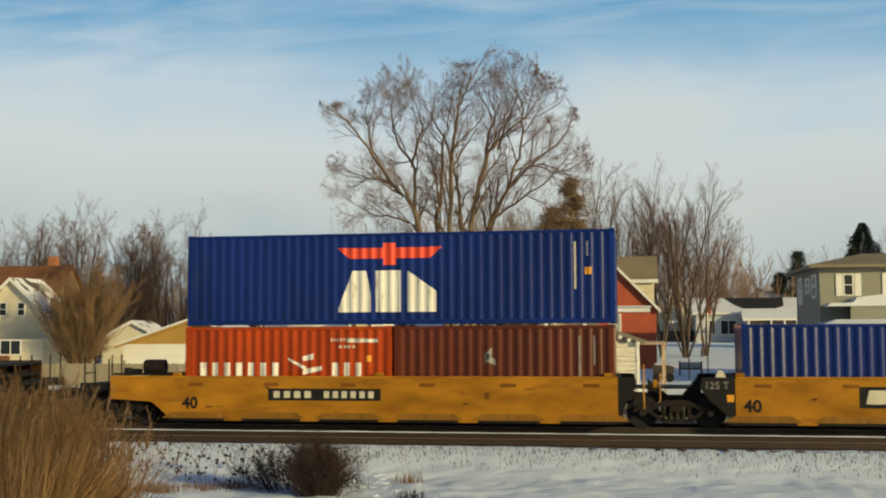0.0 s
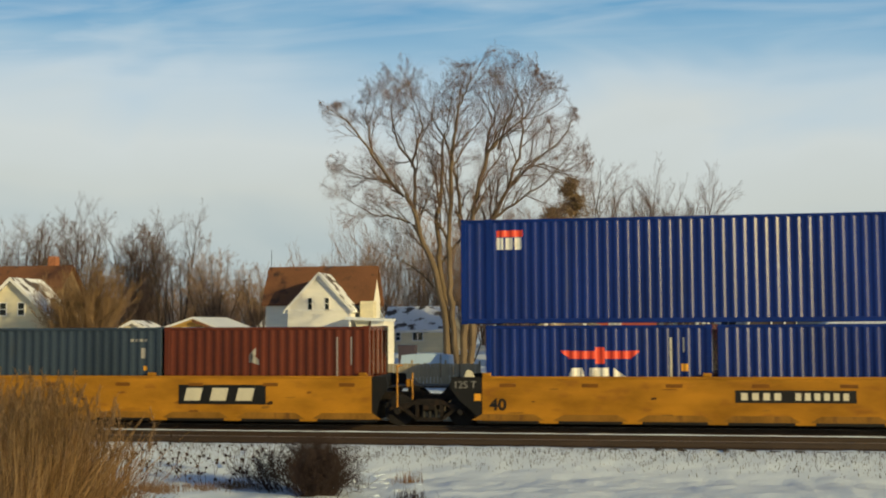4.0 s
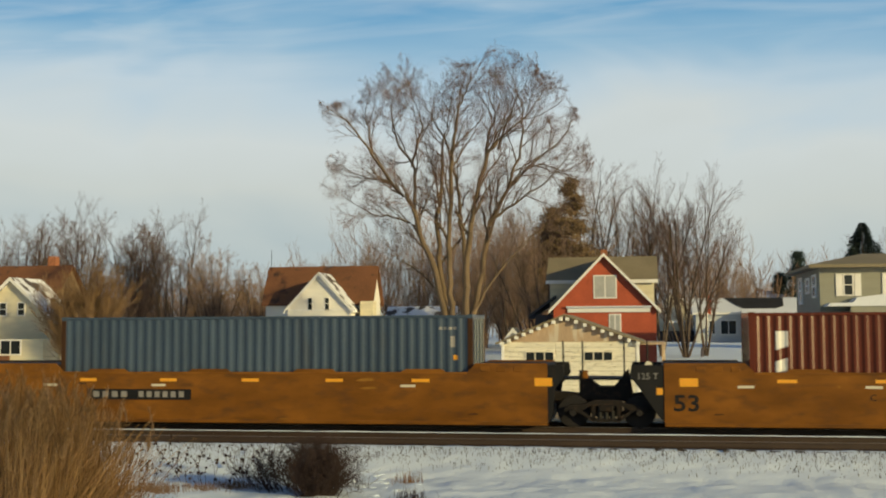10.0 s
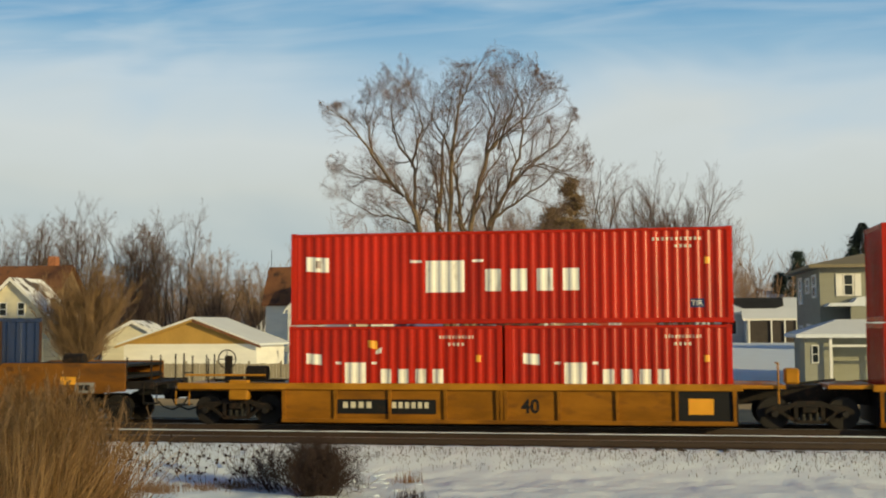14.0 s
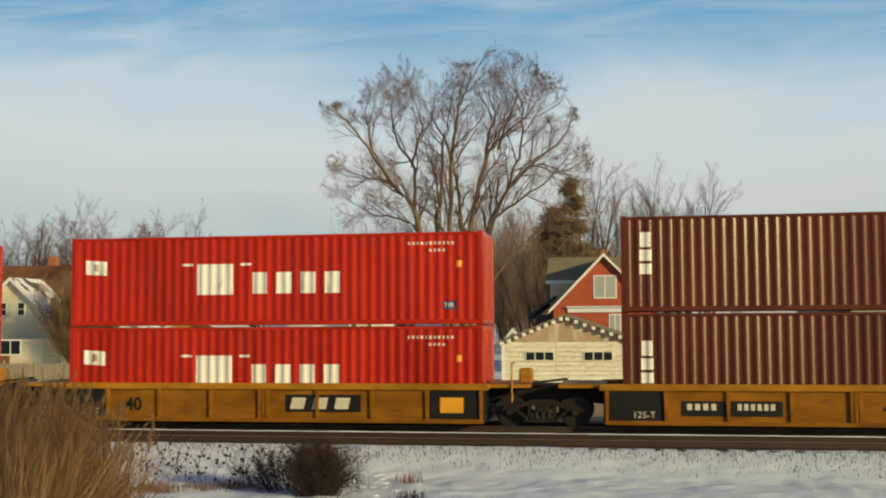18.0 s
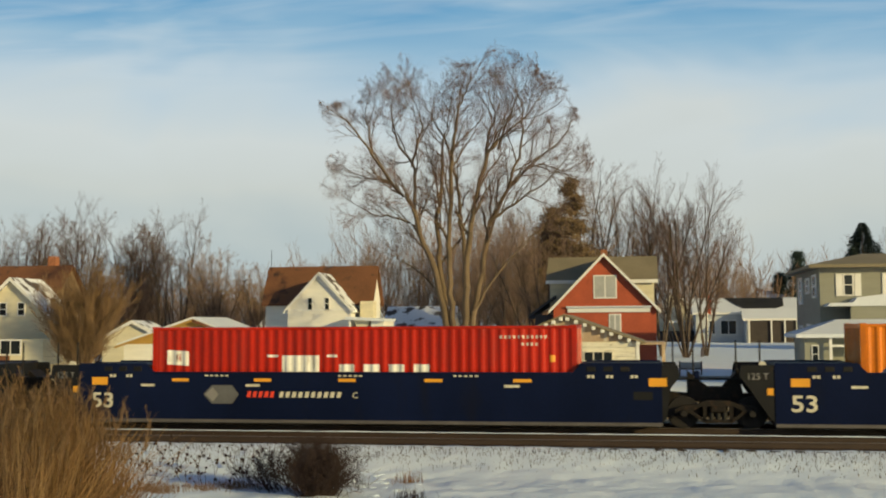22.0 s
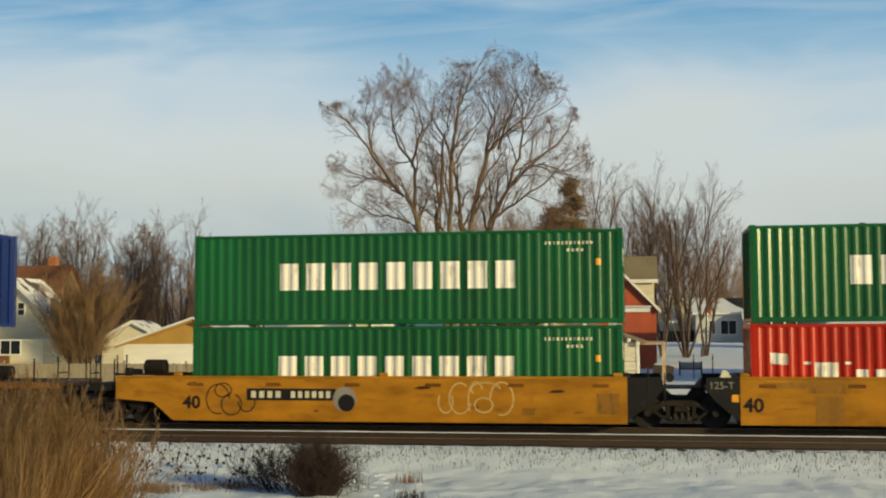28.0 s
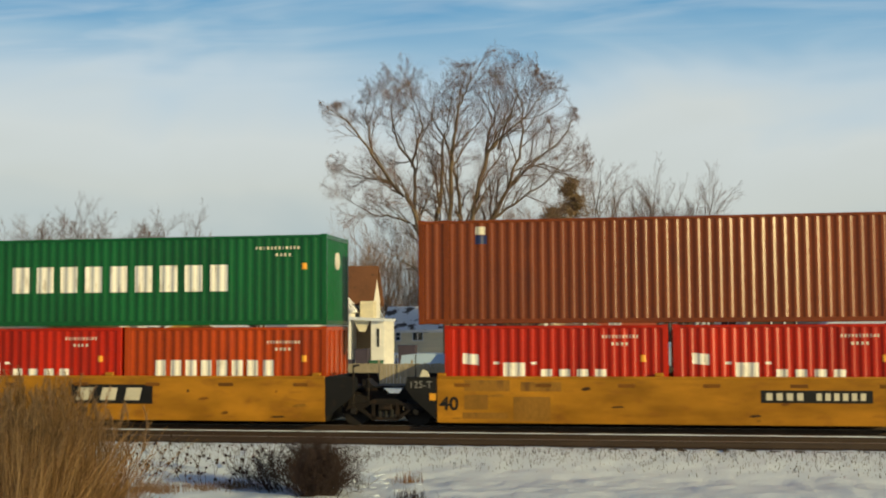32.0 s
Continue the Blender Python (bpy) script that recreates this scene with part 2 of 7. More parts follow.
def container(u, z, L, H, col, marks, label, door_right=True, group="containers on the train"):
    """A steel freight container: u along the train, z its floor height. Returns the thing."""
    c = thing("shipping_container", pose(u, TRAIN_Y, z), label, "container", group)
    paint_mat = C[col]
    key = "%.1f/%.2f" % (L, H)
    put("side_panel", shared("side_panel/" + key, lambda: side_mesh(L, H, False)), paint_mat, c)
    put("side_panel", shared("side_panel/far" + key, lambda: side_mesh(L, H, True)), paint_mat, c)
    put("roof_panel", shared("roof_panel/" + key, lambda: roof_mesh(L, H)), paint_mat, c)
    flip = Matrix.Translation((L, WIDE, 0)) @ Matrix.Rotation(math.pi, 4, "Z")
    put("end_panel", shared("end_panel/%.2f" % H, lambda: end_mesh(H)), paint_mat, c, flip if not door_right else None)
    dm = Matrix() if not door_right else flip
    for y in (0.13, 1.225):
        put("door", shared("door/%.2f" % H, lambda: box(B(), 0.02, 0.07, 0, 1.085, 0.13, H - 0.12, 0.012)), paint_mat, c, dm @ Matrix.Translation((0, y, 0)))
    for y in (0.42, 0.92, 1.52, 2.02):
        put("lock_rod", shared("lock_rod/%.2f" % H, lambda: cyl(B(), (0.0, 0, 0.1), (0.0, 0, H - 0.1), 0.022, 6)), paint_mat, c, dm @ Matrix.Translation((0, y, 0)))
    post_mat = M["rusty"] if col in ("navy", "slate") else paint_mat
    post = shared("corner_post/%.2f" % H, lambda: box(B(), 0, 0.15, 0, 0.13, 0.1, H - 0.1, 0.01))
    xs = [0, L - 0.15] + ([0.70, L - 0.86] if L > 13 else [])
    for x in xs:
        for y in (0, WIDE - 0.13):
            put("corner_post", post, post_mat, c, Matrix.Translation((x, y, 0)))
    for y in (0.0, WIDE - 0.07):
        put("top_rail", shared("top_rail/%.1f" % L, lambda: box(B(), 0.15, L - 0.15, 0, 0.07, -0.10, -0.02, 0.01)), paint_mat, c, Matrix.Translation((0, y, H)))
        put("bottom_rail", shared("bottom_rail/%.1f" % L, lambda: box(B(), 0.15, L - 0.15, 0, 0.07, 0.02, 0.15, 0.01)), paint_mat, c, Matrix.Translation((0, y, 0)))
    for x in (0.0, L - 0.12):
        put("end_rail", shared("end_rail", lambda: box(B(), 0, 0.12, 0.13, WIDE - 0.13, 0, 0.13, 0.01)), paint_mat, c, Matrix.Translation((x, 0, 0.01)))
        put("end_rail", shared("end_rail", None), paint_mat, c, Matrix.Translation((x, 0, H - 0.14)))
    cast = shared("corner_casting", lambda: box(B(), -0.003, 0.175, -0.003, 0.165, 0, 0.118, 0.012))
    cx = [0, L - 0.172] + ([0.69, L - 0.86] if L > 13 else [])
    for x in cx:
        for y in (0, WIDE - 0.162):
            for zz in (0, H - 0.118):
                put("corner_casting", cast, paint_mat, c, Matrix.Translation((x, y, zz)))
    put("floor_panel", shared("floor_panel/%.1f" % L, lambda: box(B(), 0.1, L - 0.1, 0.07, WIDE - 0.07, 0.1, 0.15)), M["black"], c)
    # identification marks: rows of small bars near the right top corner, and a warning patch
    if marks:
        marks(c, L, H)
    return c


def idmarks(c, L, H, mat_key="cream", drop=0.3, n=7):
    x1 = L - (0.75 if L < 13 else 1.5)
    w = 1.35 if L > 7 else 1.0
    painted("marking", blocks(n + 4, x1 - w, x1, H - drop - 0.085, H - drop, 0.5), L, M[mat_key], c)
    painted("marking", blocks(4, x1 - 0.75, x1 - 0.25, H - drop - 0.28, H - drop - 0.2, 0.5), L, M[mat_key], c)
    painted("warning_patch", [rect(x1 + 0.02, x1 + 0.16, H - 1.0, H - 0.82)], L, M["amber"], c, "yellow warning patch")


def barmarks(c, L, H):
    """Thin upright rows of data near the right end."""
    x1 = L - 0.75
    painted("marking", [rect(x1 - 0.35, x1 - 0.30, 0.95, H - 0.35), rect(x1 - 0.01, x1 + 0.03, H - 0.75, H - 0.35)], L, M["cream"], c)
    painted("warning_patch", [rect(x1 - 0.06, x1 + 0.12, H - 1.25, H - 1.05)], L, M["amber"], c, "yellow warning patch")


def winged(c, L, H, cx, wing, top, low, tall=True):
    """The blue boxes' emblem: a red wing over three white blocks."""
    w, q = wing / 2, 0.105 * wing
    painted("emblem", [(cx - w, cx - 0.78 * w, top - 0.03, top - q, top, top), rect(cx - 0.78 * w, cx - 0.12 * w, top - q, top - 0.01), rect(cx - 0.12 * w, cx + 0.12 * w, top - 1.6 * q, top + 0.4 * q),
                       rect(cx + 0.12 * w, cx + 0.78 * w, top - q, top - 0.01), (cx + 0.78 * w, cx + w, top - q, top - 0.03, top, top)],
            L, M["logored"], c, "red wing emblem")
    t = top - 2.1 * q
    painted("emblem", [(cx - w, cx - 0.72 * w, low, low, low + 0.1, t), rect(cx - 0.72 * w, cx - 0.46 * w, low, t), (cx - 0.46 * w, cx - 0.36 * w, low, low, t, low + 0.5),
                       rect(cx - 0.27 * w, cx + 0.22 * w, low, t), (cx + 0.34 * w, cx + 0.9 * w, low, low, t, low + 0.5 * (t - low))], L, M["white"], c, "white block emblem")


def flagword(c, L, H):
    """The red boxes' marks: a white flag, one large and four small blocks."""
    k = L / 12.192
    if L > 7:
        fx, k0, k1, l0, l1 = (0.45, 1.1), 3.88, 5.12, 5.55, 8.4
        zf, zk, zl = (H - 1.10, H - 0.68), (H - 1.70, H - 0.82), (H - 1.68, H - 1.07)
    else:
        fx, k0, k1, l0, l1 = (0.5, 0.95), 1.62, 2.3, 2.65, 4.6
        zf, zk, zl = (H - 1.08, H - 0.78), (H - 1.68, H - 1.02), (H - 1.66, H - 1.20)
    painted("emblem", [(fx[0], fx[1], zf[0] + 0.03, zf[0] - 0.01, zf[1] + 0.02, zf[1] - 0.02)], L, M["white"], c, "white flag emblem")
    painted("emblem", [rect(fx[0] + 0.42 * (fx[1] - fx[0]), fx[0] + 0.62 * (fx[1] - fx[0]), zf[0] + 0.12, zf[1] - 0.1)], L, C["red"], c) if L > 7 else None
    painted("emblem", [rect(k0, k1 - 0.12 * (k1 - k0), *zk)],
            L, M["white"], c, "white block emblem")
    painted("emblem", [rect(k0 - 0.34 * k - 0.1, k0 - 0.1, zk[1] - 0.05, zk[1] + 0.02), rect(k1 + 0.08, k1 + 0.08 + 0.3 * k, zk[1] - 0.05, zk[1] + 0.02)], L, M["white"], c)
    painted("emblem", blocks(4, l0, l1, *zl, 0.62), L, M["white"], c, "white block word")
    idmarks(c, L, H, drop=0.28)
    if L > 7:
        painted("data_plate", [rect(L - 1.12, L - 0.75, 0.42, 0.66)], L, M["darkblue"], c)
        lettering("plate_letters", "TIR", 0.2, M["white"], c, L - 1.1, -0.004, 0.47, 1.05)


def nineblocks(c, L, H):
    x0, x1, z0, z1 = (2.55, 9.5, H - 1.60, H - 0.84) if L > 7 else (1.0, 5.35, H - 1.45, H - 0.92)
    sh = blocks(9, x0, x1, z0, z1, 0.70)
    painted("emblem", sh, L, M["white"], c, "bold white block")
    if L > 7:
        part("end_emblem", cyl(B(), (L - 0.03, 1.22, H - 0.72), (L - 0.006, 1.22, H - 0.72), 0.26, 18), M["white"], c, "round white emblem")
    idmarks(c, L, H, drop=0.34, n=8)


def southword(c, L, H):
    if L > 7:
        a, b, d, z0, z1 = (0.75, 6.1, 7), (9.15, 11.3, 3), (6.4, 8.3), H - 1.72, H - 0.98
    else:
        a, b, d, z0, z1 = (0.45, 2.95, 7), (4.35, 5.35, 3), (3.05, 4.05), H - 1.45, H - 1.02
    painted("emblem", blocks(a[2], a[0], a[1], z0, z1, 0.5), L, M["white"], c, "white block word")
    painted("emblem", blocks(b[2], b[0], b[1], z0, z1, 0.5), L, M["white"], c, "white block word")
    w, h = d[1] - d[0], z1 - z0
    painted("emblem", [(d[0], d[0] + 0.55 * w, z1 + 0.18 * h, z0 + 0.45 * h, z1 + 0.32 * h, z0 + 0.7 * h), (d[0] + 0.45 * w, d[1], z0 + 0.2 * h, z0 + 0.5 * h, z0 + 0.55 * h, z0 + 0.8 * h),
                       (d[0] + 0.45 * w, d[0] + 0.75 * w, z1 + 0.1 * h, z1 + 0.2 * h, z1 + 0.4 * h, z1 + 0.6 * h)], L, M["white"], c, "white flag emblem")
    idmarks(c, L, H, drop=0.34)
    painted("marking", [rect(L - 1.3, L - 0.4, H - 0.46, H - 0.36)], L, M["white"], c)


def stacked(c, L, H):
    painted("emblem", [rect(0.52, 0.8, 1.75, 2.15), rect(0.5, 0.82, 1.38, 1.68), rect(0.5, 0.82, 1.02, 1.3)], L, M["white"], c, "three stacked white blocks")
    painted("marking", [rect(L - 1.05, L - 0.98, 1.0, H - 0.3), rect(L - 0.72, L - 0.62, H - 1.45, H - 0.85)], L, M["white"], c)


def leasing(c, L, H):
    painted("emblem", [rect(0.55, 0.86, H - 1.02, H - 0.5), (0.86, 1.2, H - 1.02, H - 1.02, H - 0.8, H - 0.5), rect(1.28, 1.42, H - 1.02, H - 0.5)], L, M["white"], c, "white block emblem")
    barmarks(c, L, H)


def orangeword(c, L, H):
    painted("emblem", [(0.5, 0.95, H - 1.45, H - 1.45, H - 1.3, H - 0.75), (0.95, 1.4, H - 1.45, H - 1.1, H - 0.75, H - 0.75)], L, M["darkblue"], c, "dark blue emblem")
    painted("emblem", blocks(11, 1.9, 5.7, H - 1.42, H - 0.92, 0.6), L, M["darkblue"], c, "dark blue block word")


def eightblocks(c, L, H):
    painted("emblem", blocks(8, 0.95, 4.65, H - 1.45, H - 0.95, 0.7), L, M["white"], c, "white block word")
    idmarks(c, L, H, drop=0.4)


def twowords(c, L, H):
    painted("emblem", blocks(5, 0.9, 2.45, H - 1.45, H - 1.0, 0.74) + blocks(8, 2.65, 5.25, H - 1.45, H - 1.0, 0.74), L, M["white"], c, "two white block words")
    idmarks(c, L, H, drop=0.34)


def blue_marks(c, L, H):
    if L > 7:
        winged(c, L, H, 5.95, 2.95, H - 0.42, 0.36)
        barmarks(c, L, H)
    else:
        winged(c, L, H, 3.1, 2.1, H - 0.70, 0.55)
        barmarks(c, L, H)


def small_wing(c, L, H):
    painted("emblem", [rect(1.0, 1.72, H - 0.5, H - 0.32)], L, M["logored"], c, "small red emblem")
    painted("emblem", blocks(3, 1.0, 1.75, H - 0.85, H - 0.52, 0.75), L, M["white"], c, "small white blocks")
    lettering("number", "45", 0.75, M["white"], c, L - 0.68, -0.006, H - 1.18, 0.75)
    lettering("number", "45", 0.6, M["white"], c, L - 0.008, 0.75, H - 0.95, 0.8, 90)
    part("warning_patch", box(B(), L - 0.03, L - 0.008, 0.5, 0.66, 0.55, 0.85), M["amber"], c, "yellow warning patch")
    barmarks(c, L, H)


def wing45(c, L, H):
    winged(c, L, H, 6.65, 2.0, H - 0.85, H - 2.02)
    lettering("number", "45", 0.75, M["white"], c, L - 0.74, -0.006, H - 1.22, 0.75)
    idmarks(c, L, H, "white", 0.3)


def wing45_low(c, L, H):
    winged(c, L, H, 6.95, 2.1, H - 0.8, H - 1.9)
    lettering("number", "45", 0.75, M["white"], c, 0.05, -0.006, H - 1.22, 0.75)
    idmarks(c, L, H, "white", 0.3)


def wing45_red(c, L, H):
    winged(c, L, H, 6.6, 3.0, H - 0.45, H - 2.3)
    lettering("number", "45", 0.75, M["white"], c, L - 0.74, -0.006, H - 1.22, 0.75)
    barmarks(c, L, H)


def plain20(c, L, H):
    painted("marking", blocks(4, L - 0.95, L - 0.4, H - 0.42, H - 0.34, 0.7) + [rect(L - 0.62, L - 0.5, H - 0.9, H - 0.6)], L, M["grey"], c)
    painted("warning_patch", [rect(L - 0.55, L - 0.42, H - 1.25, H - 1.12)], L, M["amber"], c)


def star20(c, L, H):
    painted("emblem", [(2.55, 2.75, H - 1.05, H - 0.8, H - 0.8, H - 0.6), (2.6, 2.85, H - 1.0, H - 1.1, H - 0.75, H - 0.95)], L, M["grey"], c, "faded star emblem")
    painted("marking", [rect(L - 0.94, L - 0.90, 1.2, H - 0.3), rect(L - 0.54, L - 0.50, 1.5, H - 0.3)], L, M["grey"], c)


def slabs40(c, L, H):
    painted("emblem", [(0.68, 1.0, H - 1.0, H - 0.9, H - 0.5, H - 0.5), (0.66, 0.98, H - 1.75, H - 1.65, H - 1.3, H - 1.2)], L, M["white"], c, "two white slanted blocks")
    barmarks(c, L, H)


def darksquare(c, L, H):
    painted("emblem", [rect(5.75, 5.98, H - 1.15, H - 0.8), rect(6.05, 6.25, H - 1.15, H - 0.8)], L, M["black"], c, "black square emblem")
    painted("marking", [rect(L - 0.95, L - 0.8, H - 0.75, H - 0.3), rect(L - 0.68, L - 0.5, H - 0.55, H - 0.2)], L, M["white"], c)
    painted("warning_patch", [rect(L - 0.68, L - 0.5, H - 1.2, H - 1.0)], L, M["amber"], c, "yellow warning patch")


def corner_logo(c, L, H):
    painted("emblem", [rect(1.6, 1.88, H - 0.42, H - 0.2)], L, M["cream"], c, "small pale emblem")
    painted("emblem", [rect(1.6, 1.92, H - 0.68, H - 0.44)], L, M["darkblue"], c, "small blue emblem")


# ---- well cars ----
FACE = 1.37      # half width of a car over its side plates
WHEEL_R = 0.42
WHEELSETS = []
TRAIN = []          # (thing, place along the train, height)


def wheelset_mesh():
    bm = B()
    cyl(bm, (0, -0.95, 0), (0, 0.95, 0), 0.075, 10)
    for s in (-1, 1):
        cyl(bm, (0, s * 0.69, 0), (0, s * 0.82, 0), WHEEL_R, 24)
        cyl(bm, (0, s * 0.655, 0), (0, s * 0.69, 0), WHEEL_R + 0.025, 24)
        cyl(bm, (0, s * 0.82, 0), (0, s * 0.845, 0), 0.15, 12)
        for a in range(4):
            cyl(bm, (0.27 * math.cos(a * 1.571), s * 0.82, 0.27 * math.sin(a * 1.571)), (0.27 * math.cos(a * 1.571), s * 0.828, 0.27 * math.sin(a * 1.571)), 0.05, 6)
    return bm


def frame_mesh():
    """A cast side frame, arched over the springs."""
    bm = B()
    slab(bm, [(-1.12, 0.52), (-0.95, 0.62), (-0.55, 0.66), (-0.3, 0.76), (0.3, 0.76), (0.55, 0.66), (0.95, 0.62), (1.12, 0.52), (1.12, 0.42), (0.72, 0.44),
              (0.42, 0.60), (-0.42, 0.60), (-0.72, 0.44), (-1.12, 0.42)], -0.07, 0.07)
    slab(bm, [(-0.78, 0.46), (-0.36, 0.16), (0.36, 0.16), (0.78, 0.46), (0.66, 0.48), (0.34, 0.26), (-0.34, 0.26), (-0.66, 0.48)], -0.06, 0.06)
    for x in (-0.34, 0.34):
        box(bm, x - 0.05, x + 0.05, -0.06, 0.06, 0.22, 0.66)
    return bm


def truck(car, x):
    t = put("truck", shared("truck", lambda: box(box(B(), -0.2, 0.2, -1.15, 1.15, 0.44, 0.62, 0.03), -0.35, 0.35, -0.3, 0.3, 0.6, 0.78, 0.03)), M["truck"], car, Matrix.Translation((x, 0, 0)), "oily rusty two-axle truck")
    for y in (-1.02, 1.02):
        put("side_frame", shared("side_frame", frame_mesh), M["truck"], t, Matrix.Translation((0, y, 0)))
        for i in (-1, 0, 1):
            put("spring", shared("spring", lambda: cyl(B(), (0, 0, 0.25), (0, 0, 0.46), 0.075, 8)), M["black"], t, Matrix.Translation((i * 0.17, y, 0)))
        for w in (-0.89, 0.89):
            s = -1 if y < 0 else 1
            put("bearing_cap", shared("bearing_cap%d" % s, lambda: cyl(B(), (0, 0, 0), (0, s * 0.10, 0), 0.10, 10, 0.085)), M["wheel"], t, Matrix.Translation((w, y + s * 0.07, WHEEL_R)))
        put("brake_beam", shared("brake_beam", lambda: box(B(), -0.62, -0.55, -0.04, 0.04, 0.3, 0.42)), M["black"], t, Matrix.Translation((0, y * 0.8, 0)))
    for w in (-0.89, 0.89):
        ws = put("wheelset", shared("wheelset", wheelset_mesh), M["wheel"], t, Matrix.Translation((w, 0, WHEEL_R)))
        WHEELSETS.append((ws, w))
    return t


def nearfar(name, make, key, material, car, label=""):
    """A side part on both sides of the car; the far one is turned half round its middle."""
    a = put(name, shared(key, make), material, car, Matrix.Translation((0, -FACE, 0)), label)
    b = put(name, CACHE[key], material, car, Matrix.Translation((0, FACE - 0.07, 0)), label)
    return a, b


def bars(name, car, x0, x1, z0, z1, n, material, proud=0.008, fill=0.7, y=None):
    """Unreadable marks: a row of plain bars on the near side."""
    p = (x1 - x0) / n
    y = -FACE if y is None else y
    if name == "emblem":
        for i in range(n):
            a, b, k = x0 + i * p, x0 + (i + fill) * p, 0.12 * (z1 - z0)
            part(name, slab(B(), [(a - k, z0), (b - k, z0), (b + k, z1), (a + k, z1)], y - proud, y - proud + 0.005), material, car)
        return None
    bm = B()
    for i in range(n):
        box(bm, x0 + i * p, x0 + (i + fill) * p, y - proud, y - proud + 0.005, z0, z1)
    return tagged(part(name, bm, material, car), kind="stuff")


def plaque(name, car, x0, x1, z0, z1, material, label="", y=None, t=0.004):
    y = -FACE if y is None else y
    return part(name, box(B(), x0, x1, y - t, y + 0.004, z0, z1), material, car, label)


def rod(name, car, pts, r, material, label=""):
    bm = B()
    for p, q in zip(pts, pts[1:]):
        cyl(bm, p, q, r, 6)
    return part(name, bm, material, car, label)


def coupler(car, x, d):
    bm = B()
    box(bm, x, x + d * 0.75, -0.09, 0.09, 0.72, 0.92, 0.02)
    box(bm, x + d * 0.6, x + d * 0.98, -0.16, 0.16, 0.66, 0.98, 0.04)
    part("coupler", bm, M["truck"], car, "rusty knuckle coupler")
    rod("air_hose", car, [(x + d * 0.1, -0.35, 0.8), (x + d * 0.3, -0.36, 0.5), (x + d * 0.65, -0.3, 0.36), (x + d * 0.95, -0.3, 0.45), (x + d * 1.1, -0.3, 0.62)], 0.025, M["black"], "black rubber air hose")


def handbrake(car, x, y, z):
    bm = B()
    for i in range(14):
        a, b = i * math.tau / 14, (i + 1) * math.tau / 14
        cyl(bm, (x + 0.27 * math.cos(a), y, z + 0.27 * math.sin(a)), (x + 0.27 * math.cos(b), y, z + 0.27 * math.sin(b)), 0.018, 5)
    for i in range(4):
        a = i * math.tau / 4
        cyl(bm, (x, y, z), (x + 0.27 * math.cos(a), y, z + 0.27 * math.sin(a)), 0.014, 5)
    part("brake_wheel", bm, M["truck"], car, "spoked hand brake wheel")


def platform(car, x0, x1, z, main, d, posts=True, stand=M["black"]):
    """An end platform over a truck: deck, sill, grab rails, ladder, brake gear. d is +1 at the right end."""
    a, b = min(x0, x1), max(x0, x1)
    part("end_deck", box(B(), a, b, -1.2, 1.2, z - 0.10, z, 0.015), main, car)
    part("centre_sill", box(B(), a, b, -0.28, 0.28, z - 0.42, z - 0.10, 0.02), M["black"], car)
    for y in (-1.25, 1.15):
        part("deck_sill", box(B(), a, b, y, y + 0.1, z - 0.2, z + 0.03, 0.012), main, car)
    if posts:
        e = x1 - d * 0.12
        for y in (-1.2, -0.55, 0.55, 1.2):
            rod("grab_iron", car, [(e, y, z - 0.05), (e, y, z + 0.78)], 0.022, stand)
        rod("grab_iron", car, [(e - d * 0.75, -1.2, z - 0.05), (e - d * 0.75, -1.2, z + 0.72)], 0.022, stand)
        rod("grab_iron", car, [(e, -1.2, z + 0.30), (e, -0.55, z + 0.30)], 0.018, stand)
        part("step", box(B(), e - 0.2, e + 0.2, -1.28, -1.0, z - 0.62, z - 0.58), M["black"], car)
        rod("ladder_rail", car, [(e - 0.2, -1.27, z - 0.6), (e - 0.2, -1.27, z)], 0.018, main)
        rod("ladder_rail", car, [(e + 0.2, -1.27, z - 0.6), (e + 0.2, -1.27, z)], 0.018, main)


def brakegear(car, x, z):
    """Air reservoir and valves on an end deck."""
    part("air_reservoir", cyl(B(), (x - 0.3, -0.5, z + 0.26), (x + 0.3, -0.5, z + 0.26), 0.22, 14), M["truck"], car, "rusty round air reservoir")
    part("valve", box(cyl(B(), (x - 0.75, -0.5, z + 0.12), (x - 0.45, -0.5, z + 0.12), 0.09, 8), x - 0.95, x - 0.75, -0.6, -0.4, z, z + 0.24, 0.03), M["black"], car)
    rod("pipe", car, [(x - 1.2, -0.75, z + 0.06), (x + 0.9, -0.75, z + 0.06)], 0.03, M["black"])


def scuffs(car, x0, x1, z0, z1):
    """Worn smears and chipped spots on the near side plate."""
    rg = random.Random(int(x1 * 100) + len(TRAIN))
    for i in range(10):
        x, z, w, t = rg.uniform(x0 + 0.2, x1 - 0.8), rg.uniform(z0, z1 - 0.12), rg.uniform(0.06, 0.55), rg.uniform(0.025, 0.09)
        pts = [(x, z), (x + 0.4 * w, z - 0.3 * t), (x + w, z + 0.1 * t), (x + 0.85 * w, z + t), (x + 0.3 * w, z + 0.8 * t)]
        part("scuff", slab(B(), pts, -FACE - 0.0025, -FACE + 0.003), M[rg.choice(("faded", "faded", "ochre", "rusty"))], car)


def well_floor(car, x0, x1):
    part("floor_frame", box(B(), x0, x1, -1.2, 1.2, 0.12, 0.19), M["black"], car)
    for x in np.linspace(x0 + 0.3, x1 - 0.3, 7):
        put("cross_beam", shared("cross_beam", lambda: box(B(), -0.09, 0.09, -1.28, 1.28, 0.09, 0.2, 0.01)), M["black"], car, Matrix.Translation((x, 0, 0)))


